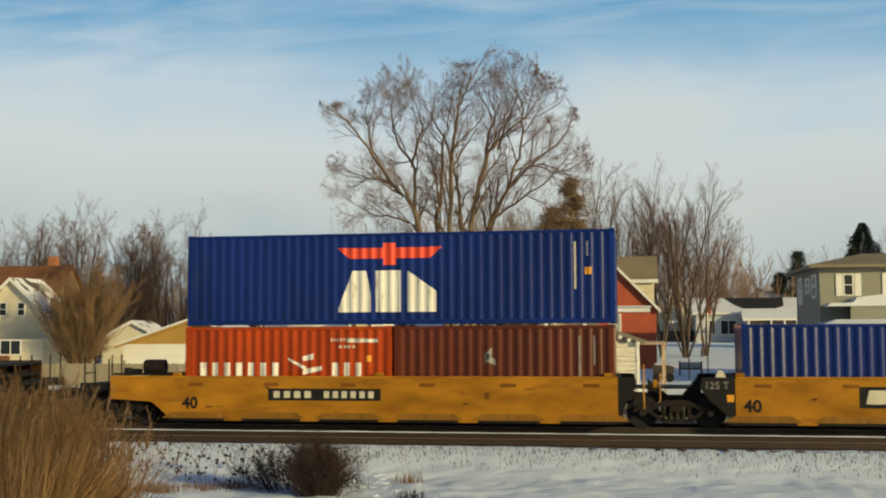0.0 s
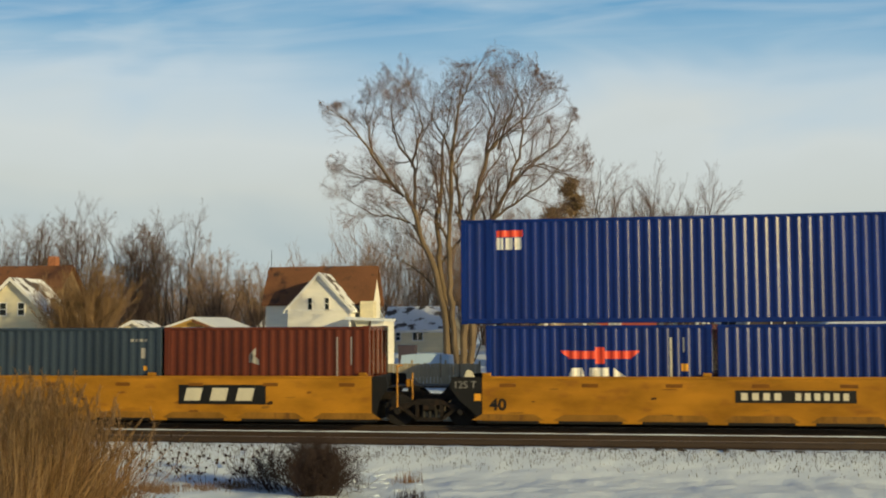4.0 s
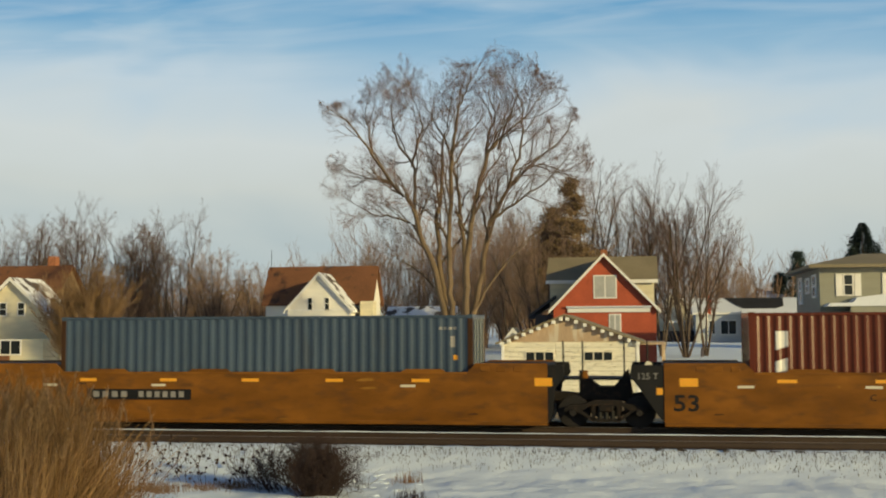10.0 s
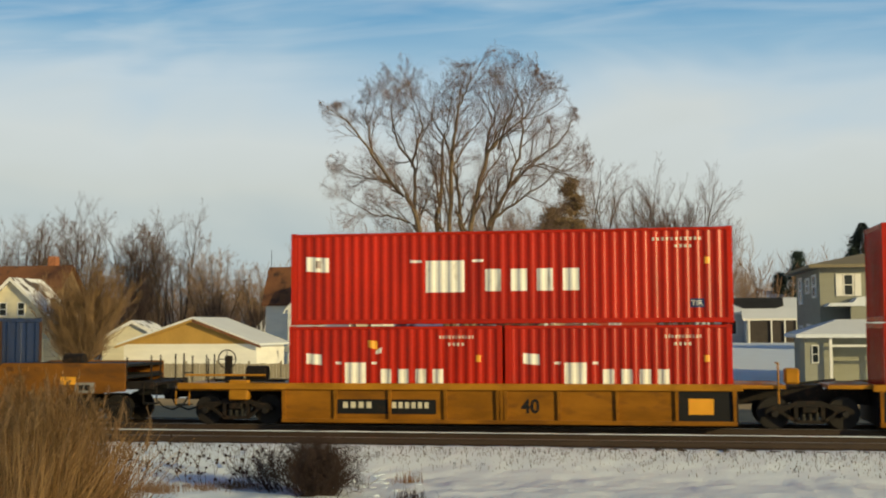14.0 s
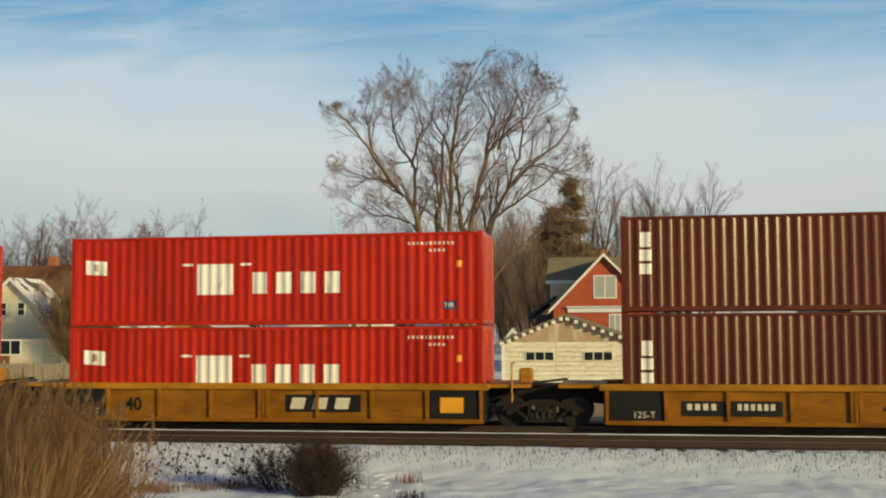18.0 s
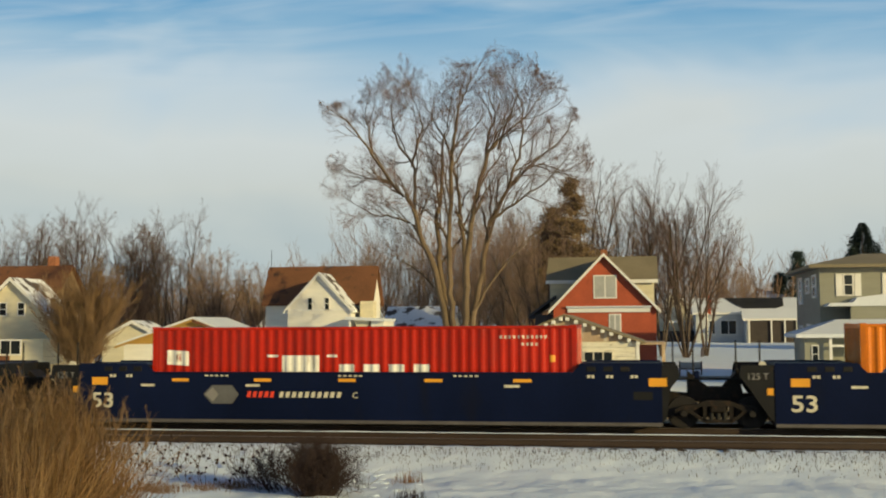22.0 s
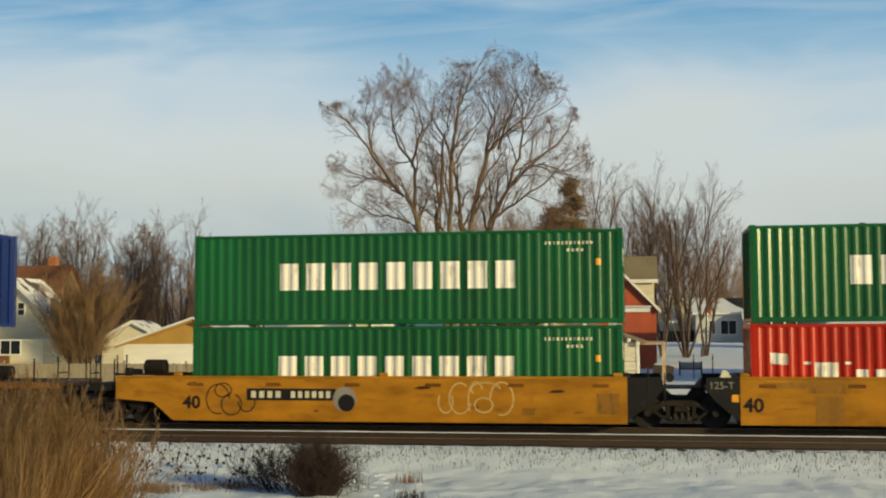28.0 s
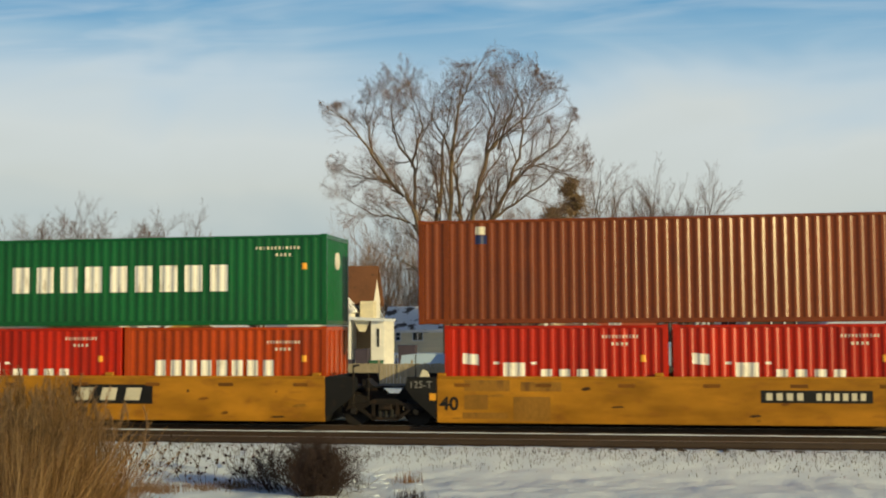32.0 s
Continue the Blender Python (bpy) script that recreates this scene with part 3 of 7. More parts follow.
def black_end(car, x, d, z, wide=0.42):
    """The dark end structure of a unit at a shared truck; d points away from the well."""
    for y in (-FACE + 0.02, FACE - 0.09):
        w = 0.85 if d < 0 else wide
        pts = [(x, z), (x + d * w, z), (x + d * (w + 0.05), z - 0.3), (x + d * (w - 0.2), z - 0.62), (x + d * 0.12, 0.3), (x, 0.2)]
        part("end_plate", slab(B(), pts, y, y + 0.06), M["black"], car)
    part("end_bulkhead", box(B(), x - 0.04, x + 0.04, -1.3, 1.3, 0.2, z, 0.01), M["black"], car)
    part("draft_arm", slab(B(), [(x, 0.95), (x + d * 1.2, 0.85), (x + d * 1.45, 0.7), (x, 0.6)], -0.3, 0.3), M["truck"], car)


def joint_irons(car, x, z, main):
    rod("grab_iron", car, [(x - 0.85, -1.33, 0.55), (x - 0.85, -1.33, z + 0.30), (x - 0.85, -0.7, z + 0.30)], 0.028, main)
    rod("grab_iron", car, [(x - 0.42, -1.33, 0.75), (x - 0.42, -1.33, z + 0.12)], 0.024, main)
    rod("grab_iron", car, [(x + 0.35, -1.2, z - 0.05), (x + 0.35, -1.2, z + 0.62)], 0.018, M["black"])
    rod("grab_iron", car, [(x + 0.85, -1.0, z - 0.05), (x + 0.85, -1.0, z + 0.60)], 0.018, M["black"])


def joint_gear(car, x, z, main, irons=True):
    """Walkway bits, hooks and grab irons over a shared truck."""
    if irons:
        joint_irons(car, x, z, main)
    part("walkway", box(B(), x - 1.3, x + 1.3, -0.4, 0.9, z - 0.35, z - 0.3), M["black"], car)
    part("joint_casting", slab(B(), [(x - 0.75, z - 0.1), (x - 0.2, z - 0.55), (x + 0.2, z - 0.55), (x + 0.6, z - 0.05), (x + 0.75, 0.7), (x - 0.75, 0.7)], -0.35, 0.35), M["truck"], car)
    part("hook", box(B(), x - 0.62, x - 0.46, -1.3, -1.2, z - 0.28, z - 0.06, 0.03), main, car)
    part("latch", slab(B(), [(x + 1.02, z), (x + 1.1, z + 0.2), (x + 1.22, z + 0.16), (x + 1.3, z)], -1.3, -1.2), M["cream"], car, "pale cone-shaped latch")


def flat_well(u, x0, x1, size, main="yellow", left=None, right=None, ttx=None, num=None, letter=None, code="125 T",
              label="yellow well car with flat steel sides", joint=True, stubby=False, end_len=2.0):
    """An articulated or single well unit with flat plate sides. left, right: length of a tapered end with its own truck, else a shared joint."""
    car = thing("well_car", pose(u, TRAIN_Y + 1.219, 0), label, "freight car", "well cars of the train")
    Z, z0 = 1.38, 0.14
    paint_mat = M[main]
    pts = []
    if left:
        pts += [(x0 - left, Z), (x0 - left, 0.74), (x0 - 0.62, 0.66), (x0, z0)]
    else:
        pts += [(x0, Z), (x0, z0)]
    if right:
        pts += [(x1, z0), (x1 + 0.62, 0.66), (x1 + right, 0.74), (x1 + right, Z)]
    else:
        pts += [(x1, z0), (x1, Z)]
    nearfar("side_plate", lambda: slab(B(), pts, 0, 0.07), "side_plate/%.2f%s%s" % (x1 - x0, left, right), paint_mat, car)
    a, b = x0 - (left or 0), x1 + (right or 0)
    nearfar("top_chord", lambda: box(B(), a, b, -0.015, 0.10, Z - 0.05, Z + 0.02, 0.012), "top_chord/f%.2f%s%s" % (x1 - x0, left, right), paint_mat, car)
    # lifting pockets and dull tan trapezoids along the lower edge, and small pads
    for i, x in enumerate(np.linspace(x0 + 0.7, x1 - 0.7, 6)):
        if size == 40 and not stubby:
            plaque("pocket", car, x - 0.85, x + 0.85, 0.135, 0.205, M["black"], y=-FACE, t=0.006)
        if not stubby:
            part("pocket_guard", slab(B(), [(x - 1.0, 0.21), (x + 1.0, 0.21), (x + 0.72, 0.38), (x - 0.72, 0.38)], -FACE - 0.006, -FACE + 0.004), M["faded"], car)
        put("pad", shared("pad", lambda: box(B(), -0.22, 0.22, -0.012, 0.01, -0.05, 0.05, 0.006)), M["ochre"], car, Matrix.Translation((x, -FACE, Z - 0.22)))
    for x in (x0 + 0.12, x0 + (x1 - x0) * 0.48, x1 - 0.25):
        put("corner_guide", shared("corner_guide", lambda: box(B(), -0.12, 0.12, 0, 0.1, 0, 0.1, 0.02)), paint_mat, car, Matrix.Translation((x, -FACE, Z + 0.015)))
    well_floor(car, x0, x1)
    for x, d, taper in ((x0, -1, left), (x1, 1, right)):
        if taper:
            part("end_bulkhead", box(B(), x - 0.04, x + 0.04, -1.3, 1.3, 0.19, 1.0, 0.01), M["black"], car)
            platform(car, x, x + d * (taper + 1.0), 1.16, M["black"], d, stand=M["truck"])
            truck(car, x + d * end_len)
            brakegear(car, x + d * 0.9, 1.36)
            coupler(car, x + d * (taper + 0.9), d)
        else:
            black_end(car, x, d, Z, 0.9 if stubby else 0.42)
    if joint and not left:
        truck(car, x0 - 1.525)
        joint_gear(car, x0 - 1.525, Z, M["truck"] if stubby else paint_mat)
        tagged(lettering("code", code, 0.27, M["grey"], car, x0 - 0.80, -FACE + 0.016, Z - 0.30), kind="stuff")
        plaque("reflector", car, x0 - 0.22, x0 - 0.04, Z - 0.64, Z - 0.45, M["amber"], y=-FACE + 0.02)
    nx = x0 + (0.2 if not left else 0.30) if size == 40 else x1 - 0.75
    if size == 48:
        lettering("number", "48", 0.52, M["black"], car, nx, -FACE - 0.004, 0.58, 1.15, 0, 0.012)
        for x in (-0.4, 4.1, 7.2, 10.3, 13.5):
            plaque("reflector", car, x, x + 0.5, 0.98, 1.16, M["brightyellow"], "bright yellow patch", None, 0.005)
    else:
        lettering("number", str(size), 0.5 if stubby else 0.44, M["black"], car, nx - (0.13 if stubby and not left else 0), -FACE - 0.004, 0.49, 1.05, 0, 0.014)
    scuffs(car, x0, x1, 0.2, Z - 0.08)
    if ttx is not None:
        p0, p1 = ttx
        plaque("name_plate", car, p0, p1, 0.60, 1.15, M["black"], "black plate with a row of pale blocks")
        w = p1 - p0
        bars("emblem", car, p0 + 0.08 * w, p1 - 0.03 * w, 0.70, 1.06, 3, M["cream"], 0.009, 0.62)
    if num is not None:
        p0, p1 = num
        plaque("number_plate", car, p0, p1, 0.72, 1.05, M["black"], "black plate with a row of pale bars")
        w = p1 - p0
        bars("marking", car, p0 + 0.05 * w, p0 + 0.42 * w, 0.79, 0.98, 4, M["cream"], 0.009, 0.6)
        bars("marking", car, p0 + 0.50 * w, p1 - 0.03 * w, 0.79, 0.98, 6, M["cream"], 0.009, 0.6)
    if letter:
        lettering("marking", letter[1], 0.24, M["black"], car, letter[0], -FACE - 0.004, 0.78)
    return car


def tall_well(u, x0, x1, main, left=None, right=None, plates=(), size=53, label="", box_span=None, end_len=1.25, ink="cream", strips=True, gap=3.1):
    """A long well unit with raised shoulders at both ends."""
    car = thing("well_car", pose(u, TRAIN_Y + 1.219, 0), label, "freight car", "well cars of the train")
    paint_mat = M[main]
    Z, ZS, z0 = 1.50, 1.76, 0.10
    c0, c1 = box_span
    pts = []
    if left:
        pts += [(x0 - left, ZS), (x0 - left, 0.95), (x0 - 0.7, 0.80), (x0, z0)]
    else:
        pts += [(x0, ZS), (x0, z0)]
    if right:
        pts += [(x1, z0), (x1 + 0.7, 0.80), (x1 + right, 0.95), (x1 + right, ZS)]
    else:
        pts += [(x1, z0), (x1, ZS)]
    pts += [(c1 + 0.1, ZS), (c1 - 0.15, Z), (c0 + 0.15, Z), (c0 - 0.1, ZS)]
    nearfar("side_plate", lambda: slab(B(), pts, 0, 0.07), "side_plate/t%.2f%s%s%.2f" % (x1 - x0, left, right, c0), paint_mat, car)
    nearfar("top_chord", lambda: box(B(), c0 + 0.15, c1 - 0.15, -0.012, 0.1, Z - 0.05, Z + 0.015, 0.01), "top_chord/t%.2f%.2f" % (x1 - x0, c0), paint_mat, car)
    if main == "ochre":
        for x in np.arange(c0 + 0.9, c1 - 1.3, 3.1):
            put("side_guide", shared("side_guide", lambda: slab(B(), [(0, 0), (1.25, 0), (1.13, 0.085), (0.12, 0.085)], 0, 0.08)), paint_mat, car, Matrix.Translation((x, -FACE - 0.006, Z + 0.012)))
    nearfar("bottom_chord", lambda: box(B(), x0, x1, -0.02, 0.1, z0 - 0.02, z0 + 0.08, 0.01), "bottom_chord/t%.2f%s" % (x1 - x0, left), M["castsnow"] if main == "carblue" else paint_mat, car)
    well_floor(car, x0, x1)
    for x, d, taper in ((x0, -1, left), (x1, 1, right)):
        if taper:
            part("end_bulkhead", box(B(), x - 0.04, x + 0.04, -1.3, 1.3, 0.19, 1.2, 0.01), M["black"], car)
            platform(car, x + d * (taper - 0.1), x + d * (taper + 0.85), 1.2, M["truck"] if main != "carblue" else M["black"], d, stand=M["truck"])
            part("end_deck", box(B(), min(x, x + d * taper), max(x, x + d * taper), -1.28, 1.28, 1.3, 1.4, 0.01), M["black"], car)
            truck(car, x + d * end_len)
            brakegear(car, x + d * 0.6, ZS - 0.22)
            if main == "carblue":
                e = x + d * (taper + 0.1)
                part("brake_stand", box(B(), e - 0.11, e + 0.11, -0.75, -0.55, 1.2, 2.42, 0.03), M["black"], car)
                rod("hand_rail", car, [(e, -0.65, 1.9), (x + d * 0.2, -0.65, ZS + 0.25), (x - d * 1.2, -0.65, ZS + 0.12)], 0.035, M["black"])
            coupler(car, x + d * (taper + 0.85), d)
        else:
            black_end(car, x, d, ZS - 0.05)
        part("shoulder_deck", box(B(), min(x + d * (taper or 0), c0 if d < 0 else c1), max(x + d * (taper or 0), c0 if d < 0 else c1), -1.3, 1.3, ZS - 0.12, ZS - 0.04, 0.01), M["black"], car)
        # box-like fittings on the shoulder
        for k in (0.35, 0.8, 1.25):
            xx = (c0 - k) if d < 0 else (c1 + k)
            put("shoulder_bracket", shared("shoulder_bracket", lambda: box(B(), -0.12, 0.12, -0.01, 0.02, -0.07, 0.07, 0.008)), M["black"] if main == "carblue" else paint_mat, car, Matrix.Translation((xx, -FACE, ZS - 0.16)))
    if not left:
        truck(car, x0 - gap / 2)
        joint_gear(car, x0 - gap / 2, 1.62, paint_mat, False)
        for k in (-1.15, -0.62, 0.5, 1.12):
            rod("grab_iron", car, [(x0 - gap / 2 + k, -0.9, 1.3), (x0 - gap / 2 + k, -0.9, 2.35)], 0.026, M["black"])
        tagged(lettering("code", "125 T", 0.24, M["grey"], car, x0 - 0.72, -FACE + 0.016, 1.33), kind="stuff")
        plaque("reflector", car, x0 - 0.20, x0 - 0.04, 0.92, 1.1, M["amber"], y=-FACE + 0.02)
    lettering("number", str(size), 0.60, M[ink], car, x0 + (0.38 if main == "carblue" else 0.22), -FACE - 0.004, 0.50, 1.2, 0, 0.010)
    if main != "carblue":
        scuffs(car, x0, x1, 0.2, 1.42)
    if strips:
        for i, x in enumerate(np.arange(c0 + 0.7, c1, 2.45)):
            plaque("reflector", car, x, x + 0.5, 1.24, 1.33, M["amber"], "", None, 0.005)
        for x in (x0 - 0.35 if left else x0 + 0.4, x1 + 0.6 if right else x1 - 0.35):
            plaque("reflector", car, x, x + 0.48, 1.14, 1.36, M["amber"], "", None, 0.005)
        for x in (x0 + 1.9, c0 + 2.9, c1 - 2.0):
            plaque("marking", car, x, x + 0.42, 1.10, 1.17, M["cream"], "", None, 0.005)
    if main == "carblue":
        # small stencilled marks by the shoulders and round valve emblem by the numbers
        for x in (x0 + 0.95, x0 + 1.45, c1 + 0.25, c1 + 0.75, c1 + 1.4):
            bars("marking", car, x, x + 0.22, 1.36, 1.44, 2, M["cream"], 0.005, 0.7)
        for x in (c0 + 1.7, c0 + 5.6, c1 - 3.4):
            bars("marking", car, x, x + 0.75, 1.385, 1.43, 5, M["cream"], 0.005, 0.6)
        plaque("marking", car, x1 - 0.75, x1 - 0.25, 0.78, 1.0, M["black"], "", None, 0.005)
        if left:
            part("valve_emblem", cyl(B(), (c0 + 4.75, -FACE - 0.005, 0.9), (c0 + 4.75, -FACE + 0.002, 0.9), 0.16, 16), M["grey"], car, "faded round emblem")
            bars("marking", car, c0 + 5.1, c0 + 6.0, 0.87, 0.92, 4, M["grey"], 0.005, 0.6)
    for kind, p0, p1 in plates:
        w = (p1 - p0) if not isinstance(p1, str) else 0
        if kind == "name":
            plaque("name_plate", car, p0, p1, 0.58, 1.12, M["black"], "black plate with a row of pale blocks")
            bars("emblem", car, p0 + 0.08 * w, p1 - 0.03 * w, 0.69, 1.02, 3, M["cream"], 0.009, 0.62)
        elif kind == "num":
            plaque("number_plate", car, p0, p1, 0.72, 1.02, M["black"], "black plate with a row of pale bars")
            bars("marking", car, p0 + 0.06 * w, p0 + 0.42 * w, 0.79, 0.96, 4, M["cream" if main == "carblue" else "grey"], 0.009, 0.62)
            bars("marking", car, p0 + 0.50 * w, p1 - 0.04 * w, 0.79, 0.96, 6, M["cream" if main == "carblue" else "grey"], 0.009, 0.62)
        elif kind == "bare":
            bars("marking", car, p0, p0 + 0.38 * w, 0.80, 0.98, 4, M["cream"], 0.005, 0.6)
            bars("marking", car, p0 + 0.45 * w, p1, 0.80, 0.98, 4, M["cream"], 0.005, 0.6)
        elif kind == "shield":
            bm = slab(B(), [(p0, 0.88), (p0 + 0.25, 1.14), (p0 + 0.85, 1.14), (p0 + 1.05, 0.88), (p0 + 0.85, 0.62), (p0 + 0.25, 0.62)], -FACE - 0.005, -FACE)
            part("emblem", bm, M["dullgrey"], car, "faded grey six-sided emblem")
            part("emblem", slab(B(), [(p0 + 0.05, 0.88), (p0 + 0.28, 1.08), (p0 + 0.45, 0.88), (p0 + 0.28, 0.68)], -FACE - 0.010, -FACE - 0.005), M["grey"], car, "pale diamond")
        elif kind == "red":
            bars("emblem", car, p0, p1, 0.80, 0.97, 5, M["logored"], 0.005, 0.62)
        elif kind == "word":
            bars("emblem", car, p0, p1, 0.80, 0.96, 10, M["cream"], 0.005, 0.6)
        elif kind == "sign":
            plaque("placard", car, p0, p1, 0.90, 1.20, M["grey"], "dull grey placard with dark squares")
            bars("marking", car, p0 + 0.1, p1 - 0.1, 0.97, 1.13, 2, M["black"], 0.009, 0.8)
        elif kind == "letter":
            lettering("marking", p1, 0.24, M[ink], car, p0, -FACE - 0.006, 0.79)
    return car


def ribbed_well(u, x0, x1, main, left=None, right=None, plates=(), black_left=None, black_right=None, label="", size=40, end_len=1.45, panels=None, gap=3.4, top="yellow"):
    """A well unit with a bright top sill and open rib panels below it."""
    car = thing("well_car", pose(u, TRAIN_Y + 1.219, 0), label, "freight car", "well cars of the train")
    paint_mat, sill = M["dullyellow" if main == "yellow" else main], M[top]
    Z0, Z1, z0 = 1.02, 1.20, 0.14
    a, b = x0 - (left or 0.15), x1 + (right or 0.15)
    nearfar("top_sill", lambda: box(B(), a, b, -0.03, 0.12, Z0, Z1, 0.015), "top_sill/%.2f%s%s" % (x1 - x0, left, right), sill, car)
    nearfar("side_sheet", lambda: box(B(), x0, x1, 0.05, 0.09, z0, Z0), "side_sheet/%.2f" % (x1 - x0), paint_mat, car)
    nearfar("bottom_sill", lambda: box(B(), x0, x1, -0.02, 0.10, z0 - 0.03, z0 + 0.08, 0.01), "bottom_sill/%.2f" % (x1 - x0), paint_mat, car)
    n = 8
    rib = shared("rib", lambda: slab(B(), [(-0.05, Z0), (0.05, Z0), (0.035, z0 + 0.05), (-0.035, z0 + 0.05)], -0.02, 0.06))
    for i in range(n + 1):
        x = x0 + (x1 - x0) * i / n
        put("rib", rib, paint_mat, car, Matrix.Translation((min(max(x, x0 + 0.06), x1 - 0.06), -FACE, 0)))
        put("rib", rib, paint_mat, car, Matrix.Translation((min(max(x, x0 + 0.06), x1 - 0.06), FACE - 0.04, 0)))
    mid = (x0 + x1) / 2
    for d in (-0.11, 0.11):
        put("rib", rib, paint_mat, car, Matrix.Translation((mid + d, -FACE - 0.004, 0)))
    well_floor(car, x0, x1)
    for x, d, taper in ((x0, -1, left), (x1, 1, right)):
        part("end_bulkhead", box(B(), x - 0.04, x + 0.04, -1.25, 1.25, 0.19, 1.0, 0.01), M["black"], car)
        if taper:
            platform(car, x, x + d * taper, Z1 - 0.03, sill if top == "yellow" else paint_mat, d, stand=M["truck"])
            truck(car, x + d * end_len)
            brakegear(car, x + d * 1.0, Z1 - 0.02)
            if main == "yellow":
                part("brake_housing", box(B(), x + d * 1.3 - 0.28, x + d * 1.3 + 0.28, -1.34, -1.05, 0.72, 1.28, 0.03), sill, car, "yellow steel brake housing")
                rod("hand_rail", car, [(x + d * 0.5, -1.28, 1.42), (x + d * (taper - 0.2), -1.28, 1.42)], 0.03, sill)
                handbrake(car, x + d * 1.9, -0.6, 1.85)
                part("brake_stand", box(B(), x + d * 1.9 - 0.1, x + d * 1.9 + 0.1, -0.55, -0.4, 1.17, 1.95, 0.02), M["truck"], car)
            coupler(car, x + d * (taper - 0.05), d)
        else:
            part("draft_arm", slab(B(), [(x, 1.05), (x + d * 1.3, 1.0), (x + d * 1.6, 0.75), (x, 0.6)], -0.4, 0.4), M["truck"], car)
            part("end_deck", box(B(), min(x, x + d * 1.25), max(x, x + d * 1.25), -1.25, 1.25, Z0 + 0.06, Z1 - 0.02, 0.01), sill, car)
    if not left:
        xt = x0 - gap / 2
        truck(car, xt)
        rod("grab_iron", car, [(xt - 0.8, -1.3, 0.7), (xt - 0.8, -1.3, 1.75), (xt - 0.8, -0.7, 1.75)], 0.028, sill)
        rod("grab_iron", car, [(xt - 0.3, -0.9, 1.2), (xt + 0.7, -0.9, 1.32)], 0.03, M["black"])
        part("brake_housing", box(B(), xt - 0.62, xt - 0.25, -1.2, -0.8, 1.2, 1.62, 0.05), sill, car, "yellow brake housing")
        part("joint_casting", slab(B(), [(xt - 0.4, 1.15), (xt + 0.4, 1.15), (xt + 0.7, 0.72), (xt - 0.7, 0.72)], -0.4, 0.4), M["truck"], car)
    if black_left:
        w = x0 + black_left
        part("end_patch", box(B(), x0, w, -FACE + 0.044, -FACE + 0.052, z0 + 0.09, Z0 - 0.01), M["black"], car)
        lettering("code", "125-T", 0.25, M["cream"], car, w - 0.92, -FACE + 0.04, 0.30)
    if black_right:
        w = x1 - black_right
        part("end_patch", box(B(), w, x1, -FACE + 0.044, -FACE + 0.052, z0 + 0.09, Z0 - 0.01), M["black"], car)
        plaque("reflector", car, w + 0.3, w + 0.95, 0.40, 0.82, M["amber"], "yellow square patch", -FACE + 0.044)
    for kind, p0, p1 in plates:
        w = (p1 - p0) if not isinstance(p1, str) else 0
        y = -FACE + 0.045
        if kind == "name":
            plaque("name_plate", car, p0, p1, 0.40, 0.88, M["black"], "black plate with a row of pale blocks", y)
            bars("emblem", car, p0 + 0.08 * w, p1 - 0.04 * w, 0.48, 0.80, 3, M["cream"], 0.009, 0.62, y)
        elif kind == "num":
            plaque("number_plate", car, p0, p1, 0.36, 0.76, M["black"], "black plate with a row of pale bars", y)
            bars("marking", car, p0 + 0.06 * w, p0 + 0.38 * w, 0.52, 0.69, 4, M["cream"], 0.009, 0.62, y)
            bars("marking", car, p0 + 0.56 * w, p1 - 0.05 * w, 0.52, 0.69, 6, M["cream"], 0.009, 0.62, y)
        elif kind == "number":
            lettering("number", p1, 0.52, M["black"], car, p0, -FACE + 0.042, 0.42, 0.95, 0, 0.014)
        elif kind == "sign":
            plaque("placard", car, p0, p1, 0.44, 0.74, M["grey"], "dull grey placard with dark squares", y)
            bars("marking", car, p0 + 0.06, p1 - 0.06, 0.50, 0.70, 2, M["black"], 0.009, 0.85, y)
        elif kind == "ghost":
            bars("marking", car, p0, p1, 0.42, 0.58, 6, M["grey"], 0.004, 0.6, y)
    return car



def spray(car, loops, material, wide=0.035):
    """Sprayed outlines: each loop is (x, z, rx, rz, from, to) in turns, laid flat on the near side."""
    for x, z, rx, rz, a, b in loops:
        bm = B()
        prev = None
        for i in range(15):
            w = (a + (b - a) * i / 14) * math.tau
            p = [bm.verts.new((x + (rx + s) * math.cos(w), -FACE - 0.004, z + (rz + s) * math.sin(w))) for s in (-wide / 2, wide / 2)]
            if prev:
                bm.faces.new((prev[0], prev[1], p[1], p[0]))
            prev = p
        part("sprayed_mark", bm, material, car)


def patches(car, rects, material):
    for x0, x1, z0, z1 in rects:
        plaque("paint_patch", car, x0, x1, z0, z1, material)




def load(u, z, L, H, col, marks, label, door_right=True):
    c = container(u, z, L, H, col, marks, label, door_right)
    TRAIN.append((c, u, z))
    return c


def unit(car, u):
    TRAIN.append((car, u, 0.0))
    return car


LOW, STD, HC = 0.20, 2.591, 2.896
L20, L40, L45 = 6.058, 12.192, 13.716
UP = LOW + STD + 0.025
UPH = LOW + HC + 0.025

# the car ahead, of which only the trailing end comes into view
unit(tall_well(-37.3, 0, 16.9, "rusty", 1.5, 1.5, label="grimy brown well car, its coupled end in view", box_span=(2.2, 14.5), ink="black"), -37.3)
